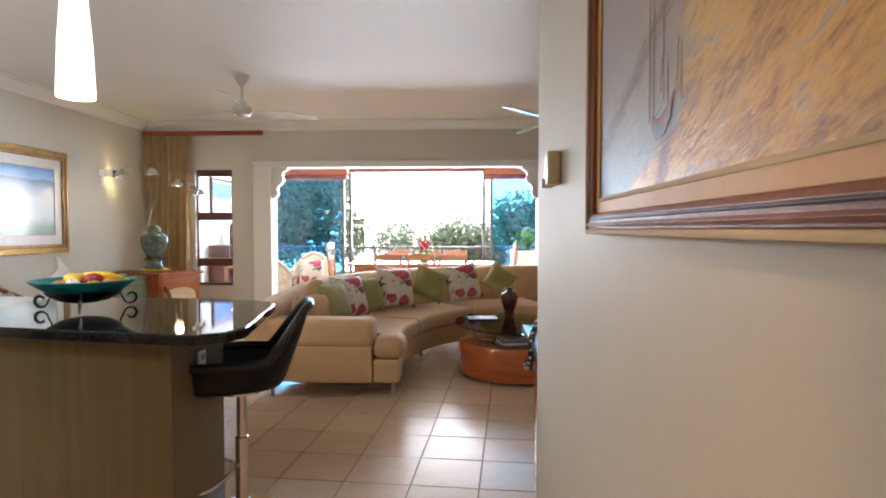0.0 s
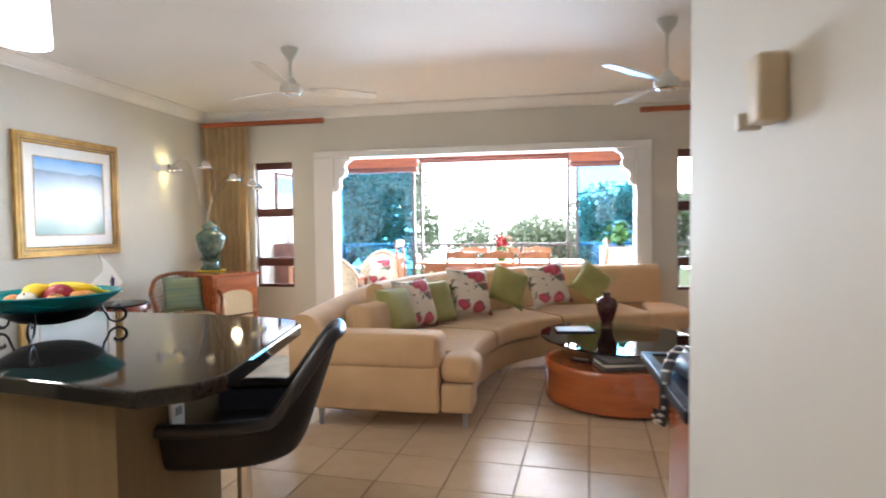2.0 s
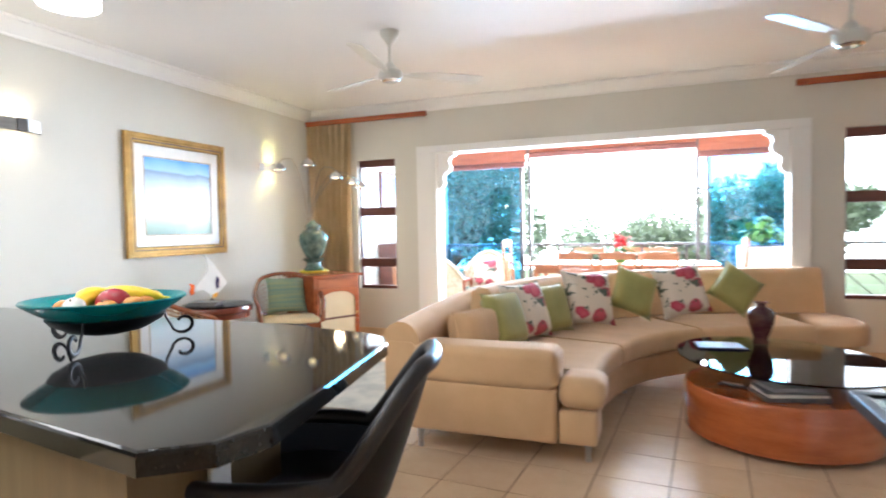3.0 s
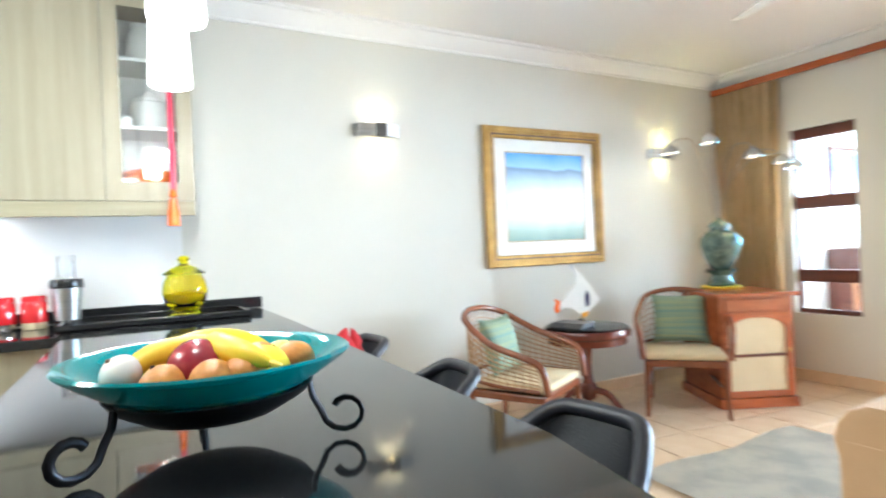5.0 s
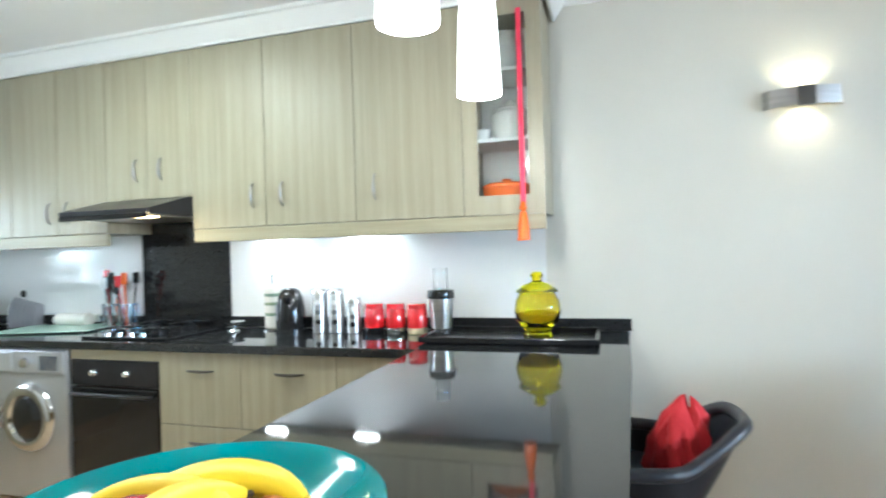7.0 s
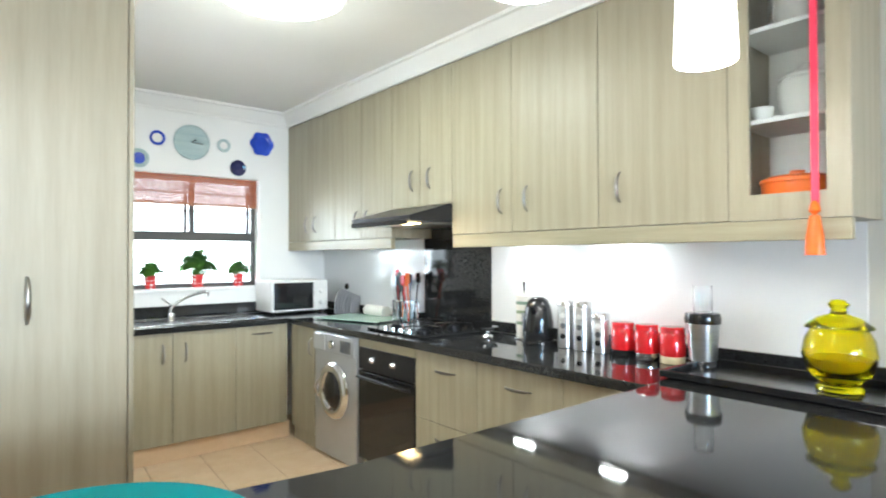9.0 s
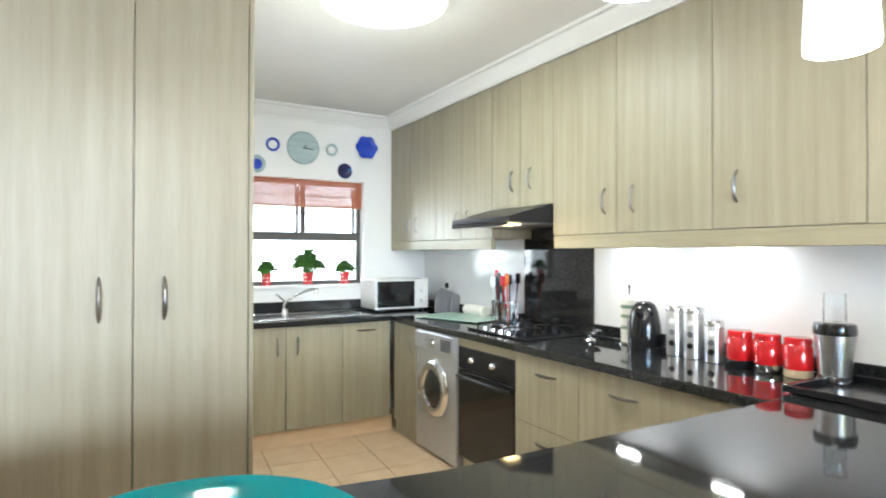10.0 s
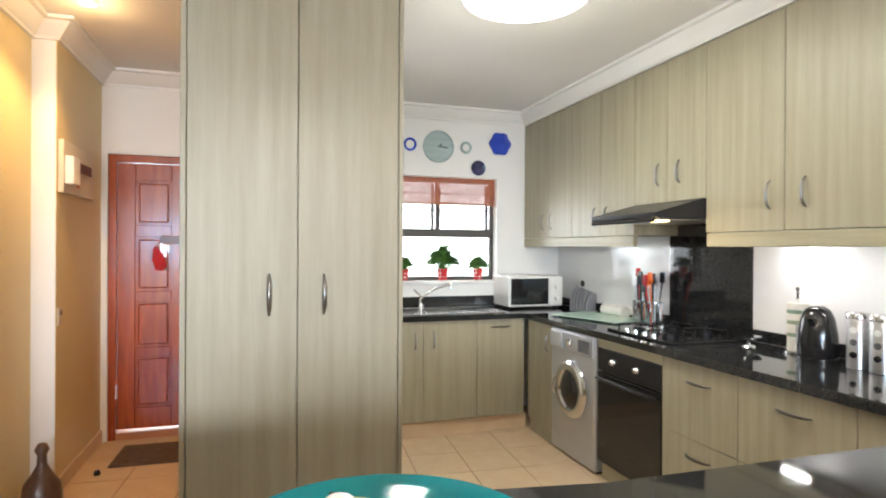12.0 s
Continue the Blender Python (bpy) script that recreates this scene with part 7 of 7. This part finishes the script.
# ---- bar stools ----
def bar_stool(at, rz, label, tall=0.225):
    ob = thing("bar_stool", label, "bar stool", at, rz, group="stools at the bar")
    part("foot_plate", turned([(0.20, 0), (0.20, 0.008), (0.06, 0.02), (0.032, 0.035)], 36), "chrome", ob, smooth=40)
    part("column", turned([(0.030, 0.03), (0.030, 0.36), (0.022, 0.365), (0.022, 0.56)], 20), "chrome", ob, smooth=40)
    part("footrest", rod(curve([(0.0, -0.03, 0.24), (-0.10, -0.06, 0.22), (-0.17, -0.14, 0.20), (-0.11, -0.24, 0.19), (0.0, -0.265, 0.19), (0.11, -0.24, 0.19), (0.17, -0.14, 0.20), (0.10, -0.06, 0.22), (0.0, -0.03, 0.24)], 4), 0.010, 8), "chrome", ob, smooth=50)
    # moulded shell: seat, low flat arms and a narrower, taller back
    n, m = 44, 14

    def shell(u, v):
        a = (u - 0.5) * 2 * math.pi * 0.78 + math.pi / 2
        c, s = math.cos(a), math.sin(a)
        up = min(1.0, max(0.0, (s - 0.55) / 0.40))
        up = up * up * (3 - 2 * up)
        front = min(1.0, max(0.0, (s + 0.80) / 0.35))
        height = 0.05 + 0.07 * front + tall * up
        x, y = 0.225 * math.copysign(abs(c) ** 0.75, c), 0.225 * math.copysign(abs(s) ** 0.85, s) - 0.03 - 0.10 * max(0.0, -s)
        if v < 0.45:
            w = v / 0.45
            return (x * w * 0.94, y * w * 0.94, 0.585 + 0.02 * w ** 3)
        w = (v - 0.45) / 0.55
        flare = 0.94 + 0.09 * math.sin(w * 1.5)
        return (x * flare * (1 - 0.12 * up * w), y * flare + up * 0.10 * w, 0.605 + height * w)

    part("shell", grid_cloth(shell, n, m, 0.040), "black_leather", ob, "black padded bucket seat", smooth=80)
    rim = [Vector(shell(k / 60, 0.985)) for k in range(61)]
    part("piping", rod(rim, 0.0195, 10), "black_leather", ob, smooth=80)
    part("seat_pad", turned([(0.19, 0.60), (0.205, 0.62), (0.19, 0.645), (0.0, 0.655)], 32, (0, -0.03)), "black_leather", ob, smooth=60)
    part("under_plate", turned([(0.03, 0.55), (0.10, 0.565), (0.10, 0.578)], 24), "chrome", ob, smooth=40)
    return ob


bar_stool((0.15, 2.42, 0.001), -72, "black leather bar stool on a chrome column, at the bar's end")
for x, rz in ((-0.54, 8), (-1.21, -6), (-1.90, 4)):
    bar_stool((x, 3.03, 0.001), rz, "black leather bar stool on a chrome column, along the bar", 0.10)
ob = thing("red_cloth", "crumpled red cloth bag hanging in the last bar stool", "cloth", (-1.90, 3.13, 0.60))
def crumple(u, v):
    """A bag of thin cloth with sharp folds, narrower at the top."""
    a, swell = 2 * math.pi * u, math.sin(math.pi * min(0.995, max(0.05, v))) ** 0.45 * (1 - 0.35 * v)
    fold = 1 + 0.16 * abs(math.sin(4.5 * a + 5 * v)) - 0.12 * abs(math.sin(2.5 * a - 9 * v)) + 0.05 * math.sin(11 * a + 20 * v)
    return (0.13 * math.cos(a) * swell * fold + 0.03 * v, 0.10 * math.sin(a) * swell * fold + 0.05 * v, 0.27 * v + 0.02 * math.sin(3 * a + 4 * v))


part("cloth", grid_cloth(crumple, 60, 24), "red_cloth", ob, smooth=25)

# ---- veranda ----


def dining_chair(at, rz, tall=False):
    ob = thing("dining_chair", "tan wooden dining chair with a shaped %s back" % ("tall" if tall else "low"), "dining chair", at, rz, group="chairs round the dining table")
    h = 1.06 if tall else 0.92
    part("seat", boxes(((-0.22, -0.22, 0.43), (0.22, 0.20, 0.46)), bevel=0.01), "tan_wood", ob)
    for x in (-0.19, 0.19):
        part("leg", rod([(x, -0.19, 0.0), (x, -0.19, 0.43)], [0.016, 0.02]), "tan_wood", ob)
        part("leg", rod([(x, 0.21, 0.0), (x, 0.19, 0.45), (x, 0.24, h - 0.02)], [0.016, 0.02, 0.016]), "tan_wood", ob)
    for z, t in ((h - 0.09, 0.09), (h - 0.26, 0.06)):
        bm = bmesh.new()
        prof = [(-0.20, 0), (0.20, 0), (0.21, t), (0.12, t - 0.012), (0.0, t + 0.012), (-0.12, t - 0.012), (-0.21, t)]
        a = [bm.verts.new((x, 0.218, z + w)) for x, w in prof]
        b = [bm.verts.new((x, 0.240, z + w)) for x, w in prof]
        bm.faces.new(a)
        bm.faces.new(b[::-1])
        for k in range(7):
            bm.faces.new((a[k], a[(k + 1) % 7], b[(k + 1) % 7], b[k]))
        part("back_rail", bm, "tan_wood", ob)
    for x in (-0.10, -0.03, 0.04, 0.11):
        part("slat", boxes(((x - 0.015, 0.222, 0.46), (x + 0.015, 0.232, h - 0.26))), "tan_wood", ob)
    return ob


ob = thing("dining_table", "long tan wooden dining table on the veranda", "dining table", (0.42, 8.95, 0))
part("top", boxes(((-1.15, -0.42, 0.72), (1.15, 0.42, 0.755)), bevel=0.008), "tan_wood", ob)
part("apron", boxes(((-1.05, -0.34, 0.63), (1.05, 0.34, 0.72)), bevel=0.004), "tan_wood", ob)
for x in (-1.02, 1.02):
    for y in (-0.32, 0.32):
        part("leg", turned([(0.03, 0), (0.045, 0.3), (0.035, 0.6), (0.045, 0.63)], 14, (x, y)), "tan_wood", ob, smooth=50)
for x in (-0.05, 0.44, 0.90):
    dining_chair((x, 8.45, 0), 180)
    dining_chair((x, 9.45, 0), 0)
dining_chair((-0.83, 8.9, 0), 90, True)
dining_chair((1.62, 8.9, 0), -90, True)
ob = thing("flower_pot", "red flowers in a green planter on the dining table", "flowers", (0.42, 8.95, 0.756))
part("pot", turned([(0.06, 0), (0.08, 0.10), (0.075, 0.10), (0.0, 0.08)], 20), "leaf_green", ob, smooth=40)
bm, gr = bmesh.new(), bmesh.new()
for k in range(70):
    leaf(bm, (rnd.gauss(0.02, 0.05), rnd.gauss(0, 0.05), 0.27 + rnd.gauss(0, 0.045)), rnd.uniform(0, 6.3), rnd.uniform(-1, 1), 0.035)
    leaf(gr, (rnd.gauss(0, 0.08), rnd.gauss(0, 0.08), 0.15 + rnd.gauss(0, 0.03)), rnd.uniform(0, 6.3), rnd.uniform(-1, 1), 0.035)
part("petals", bm, "red_cloth", ob, "bright red petals")
part("leaves", gr, "leaf_green", ob)


def wicker_chair(at, rz, pad):
    ob = thing("wicker_chair", "pale wicker armchair on the veranda" + (" with a printed cushion" if pad else ""), "armchair", at, rz, group="wicker chairs")
    part("seat", boxes(((-0.28, -0.28, 0.12), (0.28, 0.26, 0.40)), bevel=0.03, seg=2), "wicker_white", ob)
    part("backrest", grid_cloth(lambda u, v: (0.33 * math.cos(math.pi * u), 0.10 + 0.22 * math.sin(math.pi * u), 0.38 + v * (0.22 + 0.28 * math.sin(math.pi * u) ** 2)), 22, 10, 0.03), "wicker_white", ob, smooth=60)
    part("rim", rod([(0.33 * math.cos(math.pi * k / 20), 0.10 + 0.22 * math.sin(math.pi * k / 20), 0.38 + 0.22 + 0.28 * math.sin(math.pi * k / 20) ** 2) for k in range(21)], 0.028, 8), "wicker_white", ob, smooth=60)
    for x in (-0.24, 0.24):
        for y in (-0.24, 0.22):
            part("leg", turned([(0.02, 0), (0.024, 0.13)], 10, (x, y)), "wicker_white", ob)
    if pad:
        cushion("cushion", "cream cushion printed with green leaves on a wicker chair", (at[0], at[1] - 0.02, 0.402), rz, 0.40, 0.40, 0.12, "floral_cloth", -14, 0, "veranda cushions")


wicker_chair((-1.38, 9.0, 0), 12, True)
wicker_chair((-1.75, 8.0, 0), 200, False)
ob = thing("red_table", "low red-orange lacquered table on the veranda", "side table", (-1.80, 8.75, 0))
part("top", boxes(((-0.24, -0.2, 0.50), (0.24, 0.2, 0.53)), bevel=0.004), "bamboo", ob)
for x in (-0.21, 0.21):
    for y in (-0.17, 0.17):
        part("leg", boxes(((x - 0.02, y - 0.02, 0), (x + 0.02, y + 0.02, 0.50))), "bamboo", ob)
ob = thing("veranda_desk", "light wooden desk on the veranda", "desk", (-2.25, 8.7, 0))
part("top", boxes(((-0.3, -0.35, 0.68), (0.3, 0.35, 0.71)), bevel=0.004), "tan_wood", ob)
for x in (-0.27, 0.27):
    for y in (-0.31, 0.31):
        part("leg", boxes(((x - 0.025, y - 0.025, 0), (x + 0.025, y + 0.025, 0.68))), "tan_wood", ob)
bm = turned([(0.10, 0), (0.13, 0.10), (0.10, 0.18), (0.09, 0.26), (0.055, 0.31), (0.025, 0.335), (0.045, 0.37), (0.045, 0.41), (0.0, 0.44)], 18)
tagged(part("seated_statue", bm, "black_iron", smooth=60), "dark seated statue on the veranda desk", "statue").matrix_world = pose(-2.08, 8.75, 0.711)
ob = thing("planter", "tall white planter with a leafy green plant on the veranda", "planter", (2.04, 9.0, 0))
part("pot", boxes(((-0.24, -0.24, 0), (0.24, 0.24, 0.95)), bevel=0.01), "white_paint", ob)
part("soil", boxes(((-0.21, -0.21, 0.951), (0.21, 0.21, 0.96))), "soil", ob)
gr, st = bmesh.new(), bmesh.new()
for k in range(150):
    a, e = rnd.uniform(0, 6.3), rnd.uniform(0, 0.25)
    p = Vector((math.cos(a) * e, math.sin(a) * e, 1.0 + rnd.uniform(0, 0.28) * (1.3 - 3 * e)))
    if k % 6 == 0:
        tube(st, [(0, 0, 0.955), p], 0.004, 4)
    leaf(gr, p, a, rnd.uniform(-0.4, 0.8), rnd.uniform(0.04, 0.08))
part("stems", st, "leaf_green", ob)
part("leaves", gr, "leaf_green", ob)
picture("framed_picture", "blue framed picture on the white veranda wall", Matrix.Translation((-3.048, 9.42, 1.82)) @ Matrix.Rotation(radians(90), 4, "Z"), 0.86, 0.60, 0.04, "dark_wood", "gold_frame", 0.03, "blue_print")
ob = thing("bookcase", "dark wooden bookcase holding small books on the veranda", "bookcase", (-2.80, 9.4, 0))
part("carcass", boxes(((-0.24, -0.5, 0), (-0.22, 0.5, 1.0)), ((-0.22, -0.5, 0), (0.1, -0.48, 1.0)), ((-0.22, 0.48, 0), (0.1, 0.5, 1.0)), ((-0.24, -0.5, 1.0), (0.1, 0.5, 1.02))), "dark_wood", ob)
for z in (0.1, 0.42, 0.72):
    part("shelf", boxes(((-0.22, -0.48, z), (0.1, 0.48, z + 0.02))), "dark_wood", ob)
ob = thing("mantel_clock", "dark wooden clock with a round white face on the bookcase", "clock", (-2.85, 9.5, 1.02))
part("case", slab([(-0.13, 0)] + [(0.13 * math.cos(a), 0.24 + 0.13 * math.sin(a)) for a in [math.pi - math.pi * k / 10 for k in range(11)]] + [(0.13, 0)], -0.05, 0.05, 0.004), "dark_wood", ob).matrix_basis = Matrix.Rotation(radians(90), 4, "Z") @ Matrix.Rotation(radians(90), 4, "X")
part("dial", turned([(0.07, 0), (0.07, 0.006)], 24), "white_ceramic", ob).matrix_basis = Matrix.Translation((0.052, 0, 0.24)) @ Matrix.Rotation(radians(90), 4, "Y")

# veranda front: posts, railing, blue screens, rolled blinds
VY = 10.0
front = thing("veranda_front", "dark metal veranda front with sliding panes and a diagonal railing", "veranda front", (0, VY, 0), kind="structure")
for x in (-2.38, -1.10, -0.97, 1.39, 1.52, 2.85, 4.3):
    part("post", boxes(((x - 0.025, -0.03, 0), (x + 0.025, 0.03, 2.35)), bevel=0.004), "grey_metal", front)
part("head_rail", boxes(((-3.04, -0.05, 2.35), (4.38, 0.05, 2.415)), bevel=0.004), "grey_metal", front)
for a, b in ((-2.355, -1.125), (1.545, 2.825)):
    p = part("screen", boxes(((a, -0.006, 0.05), (b, 0.0, 2.35))), "blue_glass", front, "blue tinted pane")
    p.visible_shadow = False
part("top_rail", boxes(((-3.04, 0.12, 0.93), (4.38, 0.17, 0.97)), bevel=0.005), "grey_metal", front)
part("bottom_rail", boxes(((-3.04, 0.13, 0.06), (4.38, 0.16, 0.10)), bevel=0.004), "grey_metal", front)
for k in range(13):
    x = -2.95 + 0.6 * k
    part("baluster", boxes(((x - 0.02, 0.125, 0.10), (x + 0.02, 0.165, 0.93))), "grey_metal", front)
    for j in range(4):
        u = x + 0.02 + j * 0.14
        w = min(0.83, x + 0.58 - u)
        if k < 12 and w > 0.05:
            part("diagonal_slat", rod([(u, 0.145, 0.93 - 0.0), (u + w, 0.145, 0.93 - w)], 0.008, 6), "grey_metal", front)
            part("diagonal_slat", rod([(u + w, 0.145, 0.10), (u, 0.145, 0.10 + w)], 0.008, 6), "grey_metal", front)
for x0, x1, z0 in ((-2.36, -1.0, 2.15), (1.40, 2.85, 2.15), (-0.95, 1.37, 2.28)):
    ob = thing("roller_blind", "reddish bamboo blind rolled up under the veranda ceiling", "blind", ((x0 + x1) / 2, VY - 0.12, 2.41), group="veranda blinds")
    w = (x1 - x0) / 2
    bm = bmesh.new()
    k = 0
    while 2.41 - 0.015 * (k + 1) > z0:
        box(bm, (-w, -0.006, -0.015 * (k + 1) + 0.001), (w, 0.006, -0.015 * k))
        k += 1
    part("slats", bm, "bamboo", ob)
    part("roll", rod([(-w, -0.03, z0 - 2.41 + 0.03), (w, -0.03, z0 - 2.41 + 0.03)], 0.045, 12), "blind_roll", ob, smooth=50)
wall("wall_veranda_front", "x", 10.25, 0.1, (-3.25, 4.6), [(-3.04, 4.4, 0.04, 2.40)], z1=2.54, material="white_paint", label="white veranda edge")

# garden
tagged(part("ground", boxes(((-120, 10.6, -3.4), (120, 120, -3.2)), ((-120, -60, -3.4), (120, 10.6, -3.2))), "grass"), "grassy ground far below the veranda", "ground", kind="structure")


def tree(at, height, spread, seed, n):
    rnd = random.Random(seed)
    ob = thing("tree", "broad leafy green tree in the garden below the veranda", "tree", at, group="garden trees")
    part("trunk", rod(curve([(0, 0, 0), (0.1, 0, height * 0.3), (0, 0.1, height * 0.6)]), [0.30 - 0.015 * k for k in range(13)], 10), "bark", ob)
    limbs = bmesh.new()
    clumps = []
    for k in range(14):
        a, e, z = rnd.uniform(0, 6.28), rnd.uniform(0.3, 1) * spread, height * rnd.uniform(0.55, 0.95)
        p = Vector((math.cos(a) * e, math.sin(a) * e * 0.7, z))
        clumps.append((p, rnd.uniform(0.35, 0.6) * spread * 0.8))
        part("limb", rod([(0, 0, height * 0.4), (p.x * 0.5, p.y * 0.5, height * 0.6), p], [0.13, 0.07, 0.03], 6), "bark", ob)
    limbs.free()
    pts, faces = [], []
    for k in range(n):
        c, r = clumps[k % len(clumps)]
        d = Vector((rnd.gauss(0, 1), rnd.gauss(0, 1), rnd.gauss(0, 0.8))).normalized() * r * rnd.uniform(0.55, 1.05)
        o, s = c + d, rnd.uniform(0.09, 0.18)
        u = Vector((rnd.uniform(-1, 1), rnd.uniform(-1, 1), rnd.uniform(-1, 1))).normalized()
        v = u.orthogonal().normalized()
        i = len(pts)
        pts += [o - u * s, o + v * s * 0.5, o + u * s, o - v * s * 0.5]
        faces.append((i, i + 1, i + 2, i + 3))
    me = bpy.data.meshes.new("crown")
    me.from_pydata([tuple(p) for p in pts], [], faces)
    me.materials.append(MATS["tree_green"])
    c = new("crown", me)
    c.parent = ob
    tagged(c, kind="stuff")


tree((-6.8, 22, -3.2), 7.0, 3.2, 1, 11000)
tree((4.9, 23, -3.2), 6.0, 2.4, 3, 9000)
tree((-1.0, 28, -3.2), 4.3, 3.0, 4, 4000)
tree((2.0, 28, -3.2), 4.5, 2.6, 5, 4000)

for path, name in (([(LEFT, 3.0), (LEFT, FAR), (-1.64, FAR)], "baseboard_north_west"), ([(2.16, FAR), (4.4, FAR)], "baseboard_north_east"), ([(1.59, 2.467), (1.45, 2.467), (1.45, -3.0)], "baseboard_passage"), ([(0.72, 0.05), (0.72, -0.48), (0.60, -0.48), (0.60, KITCHEN)], "baseboard_hall")):
    tagged(part(name, band(path, [(0.001, 0.001), (0.012, 0.001), (0.012, 0.085), (0.001, 0.09)], 0), "floor_tile"), "low skirting of cream floor tile", "skirting", kind="structure")

# ---- floor ----
TILE, JOINT = 0.343, 0.006


def floor(name, x0, x1, y0, y1, near, turn=0.0, material="floor_tile"):
    base = tagged(part(name, boxes(((x0 - 0.2, y0 - 0.2, -0.12), (x1 + 0.2, y1 + 0.2, -0.0045))), "grout"), "cream glazed ceramic floor tiles with brown joints", "floor", kind="structure")
    shared, rest = None, bmesh.new()
    c, s = math.cos(radians(turn)), math.sin(radians(turn))
    spots = []
    for i in range(-40, 60):
        for j in range(-40, 60):
            u, v = i * TILE, j * TILE
            x, y = 0.748 + c * u - s * v, 3.635 + s * u + c * v
            if x0 < x < x1 and y0 < y < y1:
                spots.append(((x - near[0]) ** 2 + (y - near[1]) ** 2, x, y))
    spots.sort()
    h = (TILE - JOINT) / 2
    for n, (_, x, y) in enumerate(spots):
        m = pose(x, y, -0.0045, 0, 0, turn)
        if n < 300:
            if shared is None:
                shared = part("tile", boxes(((-h, -h, 0), (h, h, 0.0045)), bevel=0.0015, seg=1), material, base)
                shared.matrix_basis = m
            else:
                t = new("tile", shared.data)
                t.parent, t.matrix_basis = base, m
        else:
            got = bmesh.ops.create_cube(rest, size=1.0, matrix=m @ Matrix.Translation((0, 0, 0.00225)) @ Matrix.Diagonal((2 * h, 2 * h, 0.0045, 1)))
    if len(spots) > 300:
        part("tile_field", rest, material, base, kind="stuff")


floor("floor", -3.2, 4.5, -3.0, 10.2, (-0.4, 3.2), -4.0)
